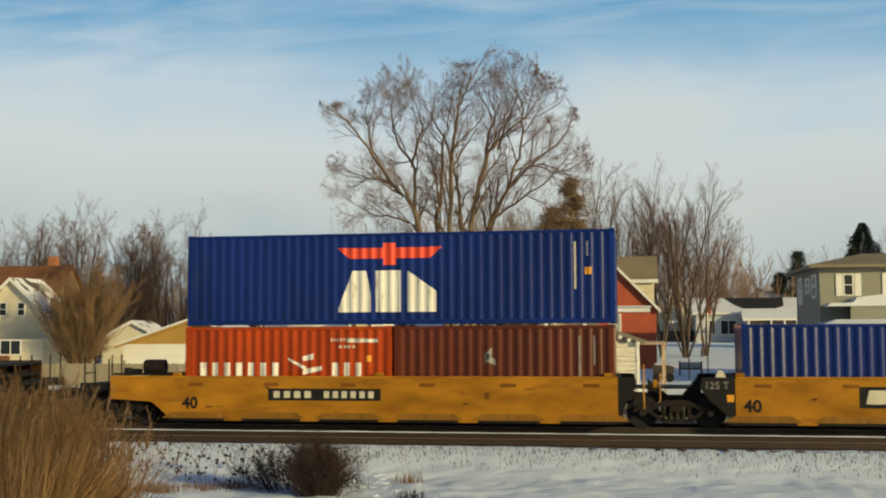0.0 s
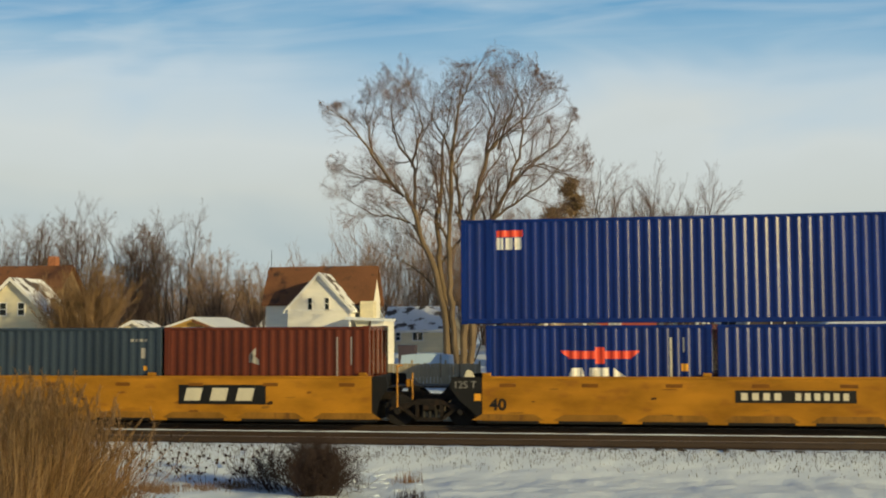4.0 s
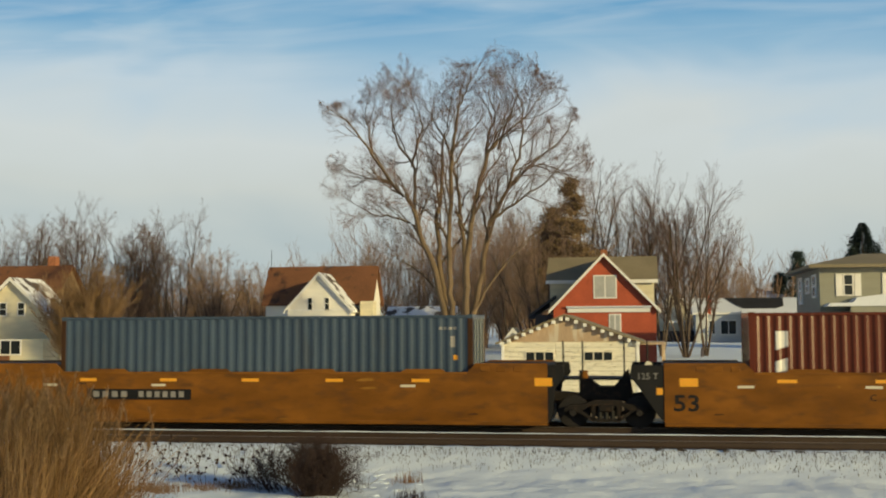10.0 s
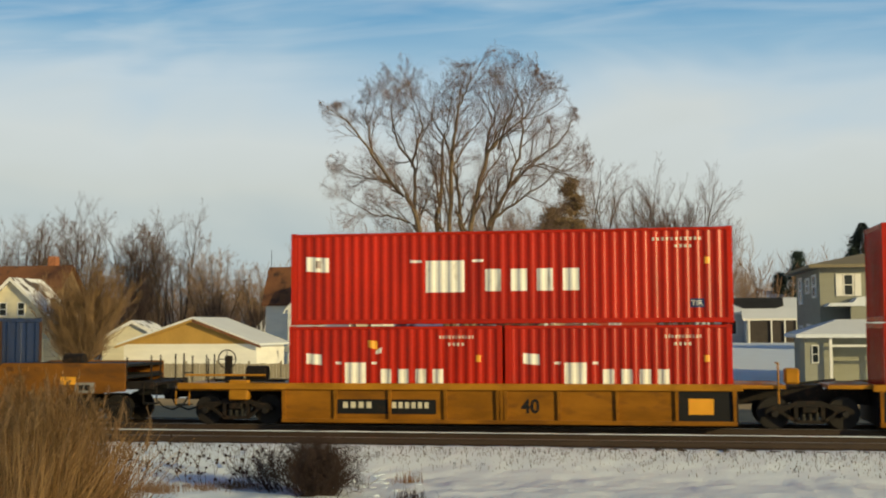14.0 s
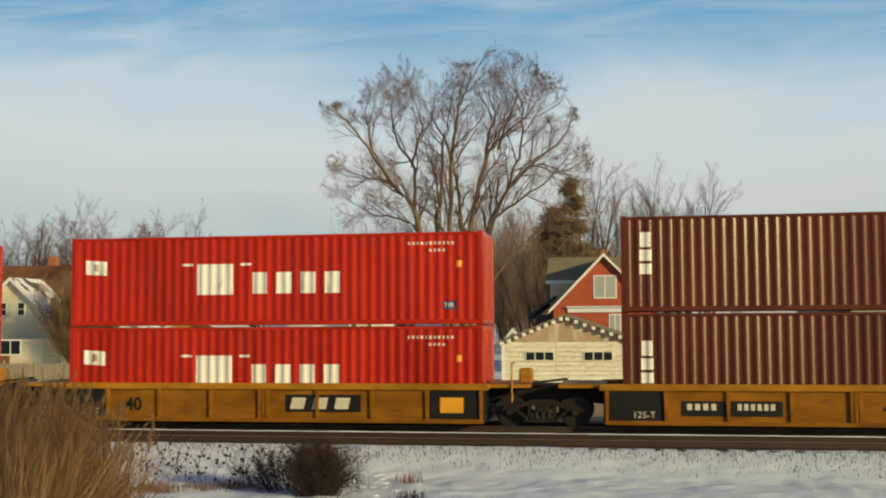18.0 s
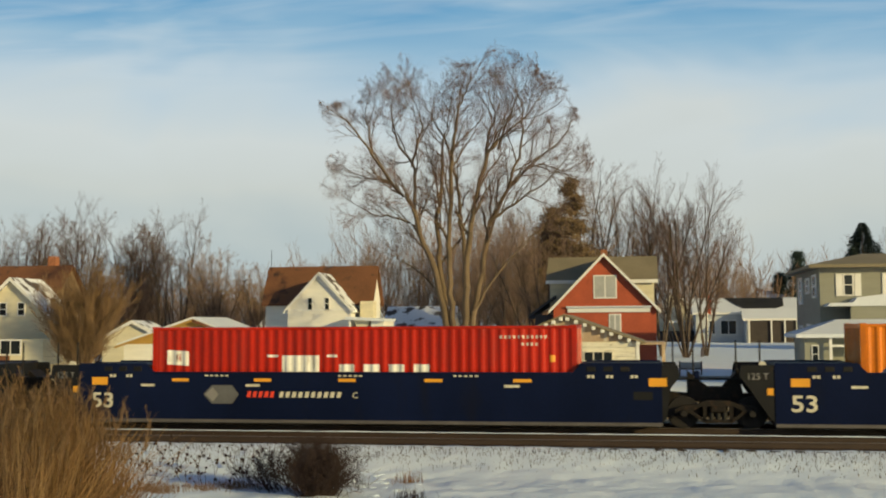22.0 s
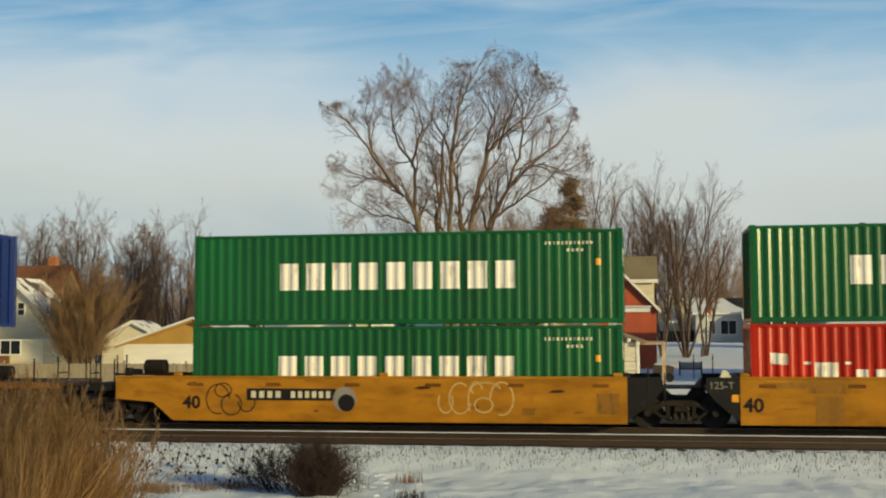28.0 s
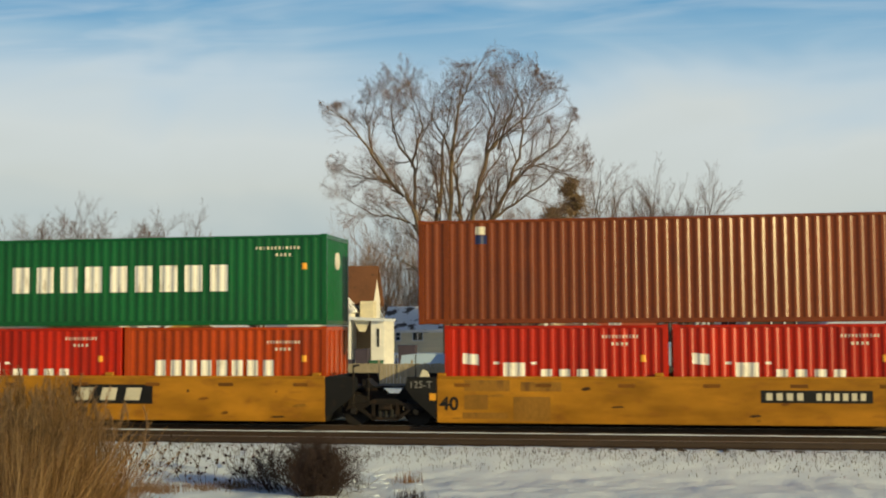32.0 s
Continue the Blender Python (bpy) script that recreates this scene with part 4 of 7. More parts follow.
# the five-unit yellow car with numbers on its sides, loaded with blue boxes
FLAT = "bright yellow well car with flat steel sides"
unit(flat_well(-13.34, 0, 12.59, 40, left=1.9, num=(2.85, 6.1), letter=(9.0, "B"), label=FLAT + ", tapered end"), -13.34)
unit(flat_well(2.31, 0, 12.48, 40, ttx=(3.1, 5.7), letter=(8.6, "C"), label=FLAT), 2.31)
unit(flat_well(17.88, 0, 12.49, 40, ttx=(3.1, 5.7), letter=(8.7, "D"), label=FLAT), 17.88)
unit(flat_well(33.46, 0, 12.48, 40, ttx=(6.83, 9.43), letter=(3.7, "E"), label=FLAT), 33.46)
unit(flat_well(49.04, 0, 12.5, 40, right=1.9, num=(6.7, 9.75), label=FLAT + ", tapered end"), 49.04)
load(-13.02, LOW, L20, STD, "vermilion", southword, "orange-red twenty-foot container with white block lettering")
load(-6.90, LOW, L20, STD, "brown", star20, "dull red-brown twenty-foot container")
load(-12.97, UP, L40, STD, "blue", blue_marks, "royal blue container with a red wing emblem, stacked on top", False)
load(2.50, LOW, L40, STD, "blue", blue_marks, "royal blue container with a red wing emblem, alone in its well")
load(18.02, LOW, L20, STD, "blue", blue_marks, "royal blue twenty-foot container with a red wing emblem")
load(24.20, LOW, L20, STD, "blue", blue_marks, "royal blue twenty-foot container with a red wing emblem")
load(18.10, UP, L40, STD, "blue", blue_marks, "royal blue container with a red wing emblem, stacked on top", False)
load(33.63, LOW, L20, STD, "moss", plain20, "dark slate-grey twenty-foot container")
load(39.78, LOW, L20, STD, "brown", star20, "red-brown twenty-foot container with a faded emblem")
load(49.13, LOW, L20, STD, "blue", blue_marks, "royal blue twenty-foot container with a red wing emblem")
load(55.33, LOW, L20, STD, "blue", barmarks, "royal blue twenty-foot container, weathered")
load(48.45, UP, L45, HC, "blue", small_wing, "long royal blue container with overhanging ends, on top", False)
# the single 48 ft car
unit(flat_well(68.99, 0, 14.92, 48, left=1.96, right=2.2, num=(0.56, 4.2), ttx=(10.9, 12.5), label="yellow single well car with tapered ends", joint=False, end_len=1.4), 68.99)
load(70.33, LOW, L20, STD, "teal", plain20, "teal twenty-foot container with faded marks")
load(76.43, LOW, L20, STD, "deep", barmarks, "deep blue twenty-foot container with thin marks")
load(69.60, UP, L45, HC, "navy", wing45, "long navy container with a red wing emblem, stacked on top")
# the weathered ochre cars
OCH = "weathered ochre well car with raised shoulders"
unit(tall_well(91.05, 0, 16.85, "ochre", 1.71, 0.96, [("num", 3.32, 6.55), ("name", 10.17, 12.77)], label=OCH + ", tapered ends", box_span=(2.35, 14.54), ink="black"), 91.05)
load(93.40, LOW, L40, HC, "vermilion", southword, "tall orange-red container with white block lettering")
unit(tall_well(114.94, 0, 16.6, "ochre", 1.84, None, [("num", 3.28, 6.45)], label=OCH, box_span=(2.36, 14.55), ink="black"), 114.94)
load(117.30, LOW, L40, HC, "slate", plain20, "tall slate-blue container with dull paint")
unit(tall_well(134.64, 0, 16.55, "ochre", None, None, [("name", 6.96, 9.58), ("letter", 5.2, "C")], label=OCH, box_span=(2.2, 14.42), ink="black"), 134.64)
load(136.86, LOW, L40, HC, "brown", slabs40, "tall red-brown container with two white patches")
unit(tall_well(154.26, 0, 16.64, "ochre", None, 2.6, [("num", 10.0, 13.2), ("sign", 17.7, 18.3)], label="weathered ochre well car with shoulders and tapered end", box_span=(1.45, 15.3), ink="black"), 154.26)
load(155.75, LOW, L45, HC, "navy", wing45_low, "long navy container with a red wing emblem, in its well")
# the five-unit ribbed car with red boxes
RIB = "yellow well car with ribbed sides and bright top sill"
unit(ribbed_well(178.20, 0, 12.44, "yellow", left=3.1, plates=[("num", 1.6, 4.4), ("number", 6.75, "40")], black_right=1.55, label=RIB + ", platform"), 178.20)
unit(ribbed_well(194.20, 0, 12.6, "yellow", plates=[("number", 2.3, "40"), ("name", 7.0, 9.1)], black_left=1.75, black_right=1.55, label=RIB), 194.20)
unit(ribbed_well(209.90, 0, 12.52, "yellow", plates=[("number", 2.1, "40"), ("name", 6.8, 9.0)], black_left=1.6, black_right=1.5, label=RIB), 209.90)
unit(ribbed_well(225.74, 0, 12.5, "yellow", plates=[("number", 2.1, "40"), ("name", 6.88, 9.06)], black_left=1.6, black_right=1.5, label=RIB), 225.74)
unit(ribbed_well(241.52, 0, 12.87, "yellow", right=3.06, plates=[("num", 2.0, 4.6), ("number", 7.1, "40"), ("sign", 10.6, 11.2)], black_left=1.65, label=RIB + ", platform"), 241.52)
RED = "bright red container with white block lettering"
sticker_box = load(178.37, LOW, L20, STD, "red", flagword, "bright red twenty-foot container with white block lettering")
painted("sticker", [(2.28, 2.55, 2.0, 1.92, 2.2, 2.16)], L20, M["amber"], sticker_box, "torn yellow sticker")
painted("sticker", [(2.50, 2.68, 1.80, 1.84, 1.90, 2.0)], L20, M["white"], sticker_box, "torn pale sticker")
load(184.50, LOW, L20, STD, "red", flagword, "bright red twenty-foot container with white block lettering")
load(178.42, UP, L40, STD, "red", flagword, RED + ", stacked on top")
for u in (194.38, 210.18, 226.02):
    load(u, LOW, L40, STD, "red", flagword, RED + ", in the well")
    load(u + 0.02, UP, L40, STD, "red", flagword, RED + ", stacked on top")
load(242.0, LOW, L40, HC, "brown", stacked, "dark red-brown container with white marks, in the well")
load(242.0, UPH, L40, STD, "brown", stacked, "dark red-brown container with stacked white marks, on top")
# the three-unit dark blue car
NAV = "dark blue well car with amber reflector strips"
unit(tall_well(261.37, 0, 16.69, "carblue", 1.98, None, [("bare", 3.6, 5.5), ("letter", 6.1, "B"), ("shield", 8.4, 0), ("red", 9.7, 10.7), ("word", 10.8, 12.9)], label=NAV + ", tapered end", box_span=(2.28, 14.5)), 261.37)
unit(tall_well(280.90, 0, 16.62, "carblue", None, None, [("shield", 3.8, 0), ("red", 5.1, 5.95), ("word", 6.05, 7.9), ("letter", 8.15, "C")], label=NAV, box_span=(2.15, 14.4), gap=2.85), 280.90)
unit(tall_well(300.42, 0, 16.9, "carblue", None, 1.5, [("shield", 3.1, 0), ("red", 4.4, 5.4), ("word", 5.45, 7.25), ("letter", 10.05, "A"), ("bare", 10.9, 12.9), ("sign", 15.45, 16.05)], label=NAV + ", tapered end", box_span=(2.18, 14.5), gap=2.9), 300.42)
load(263.66, LOW, L40, STD, "red", flagword, RED + ", in the well")
load(263.70, UP, L40, STD, "red", flagword, RED + ", stacked on top")
load(283.08, LOW, L40, STD, "red", flagword, RED + ", alone in its well")
load(302.60, LOW, L20, STD, "orange", orangeword, "orange twenty-foot container with dark blue lettering")
load(308.75, LOW, L20, STD, "red", flagword, "bright red twenty-foot container with white block lettering")
# two grimy brown ribbed cars
GRM = "grimy brown well car with ribbed sides and end platforms"
unit(ribbed_well(324.75, 0, 14.05, "rusty", left=3.7, right=3.15, plates=[("ghost", 0.9, 2.0)], label=GRM, end_len=1.7, top="ochre"), 324.75)
unit(ribbed_well(346.29, 0, 12.6, "rusty", left=3.2, right=3.3, plates=[("ghost", 4.9, 6.0)], label=GRM, end_len=1.6, top="ochre"), 346.29)
load(325.40, LOW, L40, HC, "vermilion", leasing, "tall orange-red container with small white lettering")
load(325.42, UPH, L40, HC, "slate", darksquare, "tall slate-blue container with a black square, on top")
load(346.38, LOW, L20, STD, "orange", orangeword, "orange twenty-foot container with dark blue lettering")
load(352.50, LOW, L20, STD, "green", nineblocks, "green twenty-foot container with bold white lettering")
load(345.59, UP, L45, HC, "blue", wing45_red, "long royal blue container with a red wing emblem, stacked on top")
# the yellow car with spray paint, loaded with green and red boxes
SPR = "yellow well car with flat sides and sprayed marks"
unit(flat_well(365.72, 0, 12.82, 40, left=1.75, num=(2.2, 4.8), label=SPR + ", tapered end", stubby=True), 365.72)
unit(flat_well(381.47, 0, 12.58, 40, ttx=(5.0, 7.6), code="125-T", label=SPR, stubby=True), 381.47)
unit(flat_well(396.96, 0, 12.66, 40, ttx=(5.04, 7.66), code="125-T", label=SPR, stubby=True), 396.96)
unit(flat_well(412.50, 0, 12.4, 40, ttx=(4.78, 7.3), code="125-T", label=SPR, stubby=True), 412.50)
unit(flat_well(428.09, 0, 12.5, 40, num=(8.6, 11.4), code="125-T", label=SPR, stubby=True), 428.09)
sprayed = [o for o, u, z in TRAIN[-5:]]
spray(sprayed[0], [(1.35, 0.75, 0.35, 0.42, 0.0, 0.8), (1.75, 0.6, 0.3, 0.3, 0.3, 1.2), (1.5, 1.0, 0.25, 0.2, 0, 1), (2.2, 0.7, 0.25, 0.3, 0.5, 1.1)], M["black"], 0.035)
spray(sprayed[0], [(8.3, 0.8, 0.30, 0.42, 0.15, 0.95), (8.75, 0.75, 0.22, 0.5, 0.1, 0.6), (8.95, 0.62, 0.25, 0.2, 0, 1), (9.45, 0.8, 0.32, 0.45, -0.3, 0.5), (9.0, 1.05, 0.4, 0.18, 0, 0.6), (7.9, 0.7, 0.2, 0.3, 0.4, 1.1)], M["graffiti"], 0.04)
part("sprayed_disc", cyl(B(), (5.05, -FACE - 0.004, 0.76), (5.05, -FACE + 0.002, 0.76), 0.34, 20), M["grey"], sprayed[0], "grey sprayed disc")
part("sprayed_disc", cyl(B(), (5.1, -FACE - 0.008, 0.66), (5.1, -FACE + 0.002, 0.66), 0.24, 16), M["black"], sprayed[0], "dark sprayed disc")
patches(sprayed[0], [(12.0, 12.6, 0.4, 0.95), (10.0, 10.35, 0.35, 0.55)], M["faded"])
patches(sprayed[1], [(1.75, 2.65, 0.98, 1.3), (1.9, 2.6, 0.2, 0.9), (12.1, 12.5, 0.3, 0.95), (0.6, 1.7, 1.1, 1.25)], M["faded"])
spray(sprayed[1], [(10.6, 0.95, 0.25, 0.15, 0, 0.9), (11.0, 0.85, 0.25, 0.2, 0.2, 0.9), (11.35, 0.8, 0.15, 0.2, 0, 0.7)], M["graffiti"], 0.03)
spray(sprayed[2], [(1.4, 1.0, 0.5, 0.2, 0, 0.6), (2.6, 0.8, 0.4, 0.35, 0.1, 0.7), (3.9, 0.85, 0.4, 0.3, 0.3, 1.0), (8.6, 0.9, 0.35, 0.3, 0, 0.5), (9.6, 0.8, 0.3, 0.4, 0.2, 0.8)], M["graffiti"], 0.02)
patches(sprayed[2], [(11.8, 12.4, 0.35, 0.9)], M["faded"])
patches(sprayed[4], [(0.75, 2.0, 1.0, 1.3), (0.7, 1.95, 0.25, 0.42), (2.1, 3.1, 0.2, 0.85), (2.3, 3.4, 1.0, 1.25), (0.75, 1.4, 0.5, 0.9)], M["faded"])
GRN = "green container with bold white lettering"
load(366.24, LOW, L40, STD, "green", nineblocks, GRN + ", in the well", False)
load(366.28, UP, L40, STD, "green", nineblocks, GRN + ", stacked on top", False)
load(381.77, LOW, L20, STD, "red", flagword, "bright red twenty-foot container with white block lettering")
load(387.86, LOW, L20, STD, "green", nineblocks, "green twenty-foot container with bold white lettering", False)
load(381.80, UP, L40, STD, "green", nineblocks, GRN + ", stacked on top", False)
load(397.27, LOW, L20, STD, "red", flagword, "bright red twenty-foot container with white block lettering")
load(403.40, LOW, L20, STD, "blue", twowords, "blue twenty-foot container with white lettering")
load(397.31, UP, L40, STD, "red", flagword, RED + ", stacked on top")
load(412.70, LOW, L20, STD, "red", flagword, "bright red twenty-foot container with white block lettering")
load(418.85, LOW, L20, STD, "vermilion", eightblocks, "orange-red twenty-foot container with white lettering")
load(412.72, UP, L40, STD, "green", nineblocks, GRN + ", stacked on top", False)
load(428.28, LOW, L20, STD, "red", flagword, "bright red twenty-foot container with white block lettering")
load(434.46, LOW, L20, STD, "red", flagword, "bright red twenty-foot container with white block lettering")
load(427.55, UP, L45, HC, "rust", corner_logo, "long red-brown container with overhanging ends, stacked on top")


# ---- ground and tracks ----
M["snow"] = mat("wind_packed_snow", (0.78, 0.865, 0.96), 0.7, 0, 0.06, 9, 0.4, 0.6, 0.07, 1)
M["ballast"] = mat("brown_ballast_stone", (0.017, 0.0125, 0.0105), 0.9, 0, 0.5, 14, 1.2, 0.9, 0.06, 1, (0.06, 0.042, 0.032), 0.25)
M["verge"] = mat("tan_gravel_and_worn_asphalt", (0.38, 0.265, 0.125), 0.9, 0, 0.3, 8, 0.3, 0.5, 0.03, 1, (0.24, 0.205, 0.15), 0.36)
M["rail"] = mat("rusty_rail_steel", (0.052, 0.033, 0.023), 0.6, 0.3, 0.3, 30, 1, 0.2)
M["railhead"] = mat("polished_rail_head", (0.28, 0.27, 0.26), 0.4, 0.8, 0.15, 30, 0.5, 0.1)
M["tie"] = mat("weathered_tie_timber", (0.06, 0.045, 0.035), 0.9, 0, 0.4, 20, 3, 0.5, 0.01)
GROUND = -0.60


def ground_z(x, y):
    """Height of the land: a low bank before the tracks, a shallow fall behind them."""
    n = noise.noise((x * 0.22, y * 0.3, 0)) * 0.06 + noise.noise((x * 0.9, y * 1.4, 4)) * 0.035
    if 13 < y < 28.32:
        n += noise.noise((x * 2.1, y * 2.6, 9)) * 0.034 + noise.noise((x * 4.8, y * 5.5, 2)) * 0.022
        n += 0.10 * noise.noise((x * 3.3, 5, 1)) * max(0, 1 - abs(y - 28.1) / 0.5)
    if y < 28.32:
        k = min(max((28.32 - y) / 3.0, 0), 1)
        return -0.165 - 0.46 * k * k * (3 - 2 * k) + n * (0.25 + k)
    if y < 36.6:
        return -0.38
    k = min(max((y - 36.6) / 5, 0), 1)
    r = min(max((y - 100) / 70, 0), 1)
    return -0.25 + (GROUND + 0.25) * k + n * 0.6 * k + 0.72 * r * r * (3 - 2 * r) + max(0, y - 260) * 0.004


def sheet(xs, ys, f):
    bm = B()
    vs = [[bm.verts.new((x, y, f(x, y))) for x in xs] for y in ys]
    for r, q in zip(vs, vs[1:]):
        for i in range(len(xs) - 1):
            bm.faces.new((r[i], r[i + 1], q[i + 1], q[i]))
    return bm


gx = np.concatenate([np.linspace(-4000, -80, 14)[:-1], np.linspace(-80, -16, 36)[:-1], np.linspace(-16, 14, 210), np.linspace(14, 70, 32)[1:], np.linspace(70, 4000, 14)[1:]])
gy = np.concatenate([np.linspace(-600, -20, 8)[:-1], np.linspace(-20, 14, 20)[:-1], np.linspace(14, 28.3, 120), [28.34], np.linspace(30, 60, 30)[:-1], np.linspace(60, 260, 40)[:-1], np.linspace(260, 4500, 14)])
ground = part("ground", sheet(gx, gy, ground_z), M["snow"])
for pg in ground.data.polygons:
    pg.use_smooth = True
tagged(ground, "snow-covered level ground with a low bank by the tracks", "ground", kind="structure")
road = part("verge_road", sheet(np.linspace(-120, 110, 60), [36.66, 37.4, 39, 41, 43.5, 46, 49, 52], lambda x, y: ground_z(x, y) + 0.03), M["verge"])
tagged(road, "tan gravel lane with worn grey asphalt beside the railway", "road", kind="structure")

bm = B()
prof = [(27.9, -0.42), (28.28, -0.20), (35.0, -0.17), (36.7, -0.40)]
for (y0, z0), (y1, z1) in zip(prof, prof[1:]):
    xs = np.linspace(-150, 130, 90)
    for a, b in zip(xs, xs[1:]):
        bm.faces.new([bm.verts.new(v) for v in ((a, y0, z0), (b, y0, z0), (b, y1, z1), (a, y1, z1))])
bmesh.ops.remove_doubles(bm, verts=bm.verts, dist=0.001)
tagged(part("track_bed", bm, M["ballast"]), "brown crushed-stone track bed under both tracks", "track bed", kind="structure")


def rail_mesh():
    bm = B()
    slab(bm, [(-0.07, -0.17), (-0.07, -0.155), (-0.012, -0.135), (-0.012, -0.045), (-0.036, -0.035), (-0.036, -0.004), (0.036, -0.004), (0.036, -0.035),
              (0.012, -0.045), (0.012, -0.135), (0.07, -0.155), (0.07, -0.17)], -150, 130)
    bmesh.ops.rotate(bm, verts=bm.verts, cent=(0, 0, 0), matrix=Matrix.Rotation(-math.pi / 2, 3, "Z"))
    return bm


NEAR_C = 29.2
FAR_C = TRAIN_Y + 1.219
for c, lab in ((NEAR_C, "near"), (FAR_C, "far")):
    for dy in (-0.755, 0.755):
        r = put("rail", shared("rail", rail_mesh), M["rail"], None, Matrix.Translation((0, c + dy, 0)))
        r.matrix_basis = Matrix.Translation((0, c + dy, 0))
        tagged(r, "rust-brown steel rail spiked to buried ties", "rail", "rails of the two tracks", "structure")
        hd = put("rail_head", shared("rail_head", lambda: box(B(), -150, 130, -0.034, 0.034, -0.004, 0.001)), M["railhead"], r)
bm = B()
for c in (NEAR_C, FAR_C):
    for i in range(520):
        x = -148 + i * 0.533 + random.uniform(-0.03, 0.03)
        box(bm, x, x + 0.23, c - 1.2, c + 1.2, -0.30, -0.178)
tagged(part("ties", bm, M["tie"]), "dark weathered wooden ties sunk in the ballast", "railroad ties", kind="stuff")


# ---- sky veil ----
def veil_material():
    m = bpy.data.materials.new("thin_high_cloud")
    m.use_nodes = True
    nt, ns = m.node_tree, m.node_tree.nodes
    ns.remove(ns["Principled BSDF"])
    link = nt.links.new
    out = ns["Material Output"]
    tc, sep = ns.new("ShaderNodeTexCoord"), ns.new("ShaderNodeSeparateXYZ")
    link(tc.outputs["Object"], sep.inputs[0])

    def streaks(scale, sx, sz, lo, hi, detail=6):
        mp, n, r = ns.new("ShaderNodeMapping"), ns.new("ShaderNodeTexNoise"), ns.new("ShaderNodeMapRange")
        mp.inputs["Scale"].default_value = (sx, 1, sz)
        mp.inputs["Rotation"].default_value = (0, radians(-3), 0)
        n.inputs["Scale"].default_value, n.inputs["Detail"].default_value = scale, detail
        n.inputs["Distortion"].default_value = 0.6
        r.inputs[1].default_value, r.inputs[2].default_value = lo, hi
        link(tc.outputs["Object"], mp.inputs[0])
        link(mp.outputs[0], n.inputs["Vector"])
        link(n.outputs[0], r.inputs[0])
        return r.outputs[0]
    ramp = ns.new("ShaderNodeValToRGB")
    zr = ns.new("ShaderNodeMapRange")
    zr.inputs[1].default_value, zr.inputs[2].default_value = 0, 1000
    wav = ns.new("ShaderNodeMath")
    wav.operation, wav.inputs[1].default_value = "MULTIPLY_ADD", 130.0
    link(streaks(1.0, 0.0016, 0.004, 0.3, 0.7, 3), wav.inputs[0])
    link(sep.outputs[2], wav.inputs[2])
    link(wav.outputs[0], zr.inputs[0])
    link(zr.outputs[0], ramp.inputs[0])
    el = ramp.color_ramp.elements
    el[0].position, el[0].color = 0.0, (0.94, 0.94, 0.94, 1)
    el[1].position, el[1].color = 1.0, (0, 0, 0, 1)
    for p, v in ((0.50, 0.92), (0.70, 0.85), (0.85, 0.5)):
        e = el.new(p)
        e.color = (v, v, v, 1)
    wisp = ns.new("ShaderNodeMath")
    wisp.operation, wisp.inputs[1].default_value = "MULTIPLY", 0.55
    link(streaks(1.0, 0.0024, 0.020, 0.45, 0.78), wisp.inputs[0])
    hi = ns.new("ShaderNodeMapRange")
    hi.inputs[1].default_value, hi.inputs[2].default_value = 380, 560
    link(sep.outputs[2], hi.inputs[0])
    wisp2 = ns.new("ShaderNodeMath")
    wisp2.operation = "MULTIPLY"
    link(wisp.outputs[0], wisp2.inputs[0])
    link(hi.outputs[0], wisp2.inputs[1])
    # clearer blue towards the right
    tilt = ns.new("ShaderNodeMath")
    tilt.operation, tilt.inputs[1].default_value = "MULTIPLY_ADD", 0.055
    link(sep.outputs[0], tilt.inputs[0])
    link(wav.outputs[0], tilt.inputs[2])
    col = ns.new("ShaderNodeValToRGB")
    zc = ns.new("ShaderNodeMapRange")
    zc.inputs[1].default_value, zc.inputs[2].default_value = 0, 800
    link(tilt.outputs[0], zc.inputs[0])
    link(zc.outputs[0], col.inputs[0])
    ce = col.color_ramp.elements
    ce[0].position, ce[0].color = 0.0, (0.40, 0.49, 0.54, 1)
    ce[1].position, ce[1].color = 1.0, (0.075, 0.28, 0.53, 1)
    for p, c in ((0.16, (0.45, 0.53, 0.545)), (0.34, (0.595, 0.635, 0.60)), (0.48, (0.64, 0.69, 0.675)), (0.60, (0.53, 0.645, 0.71)), (0.70, (0.30, 0.50, 0.66)), (0.80, (0.16, 0.39, 0.61))):
        e = ce.new(p)
        e.color = (*c, 1)
    tint = ns.new("ShaderNodeMix")
    tint.data_type = "RGBA"
    link(wisp2.outputs[0], tint.inputs[0])
    link(col.outputs[0], tint.inputs[6])
    tint.inputs[7].default_value = (0.66, 0.74, 0.78, 1)
    em, tr, mix = ns.new("ShaderNodeEmission"), ns.new("ShaderNodeBsdfTransparent"), ns.new("ShaderNodeMixShader")
    link(tint.outputs[2], em.inputs[0])
    em.inputs[1].default_value = 1.0
    link(ramp.outputs[0], mix.inputs[0])
    link(tr.outputs[0], mix.inputs[1])
    link(em.outputs[0], mix.inputs[2])
    link(mix.outputs[0], out.inputs[0])
    return m


bm = B()
bm.faces.new([bm.verts.new(v) for v in ((-3500, 0, -30), (3500, 0, -30), (3500, 0, 1000), (-3500, 0, 1000))])
cloud = part("backdrop", bm, veil_material(), None, "", Matrix.Translation((0, 2000, 0)))
tagged(cloud, "thin veil of high winter cloud with wisps", "sky", kind="structure")

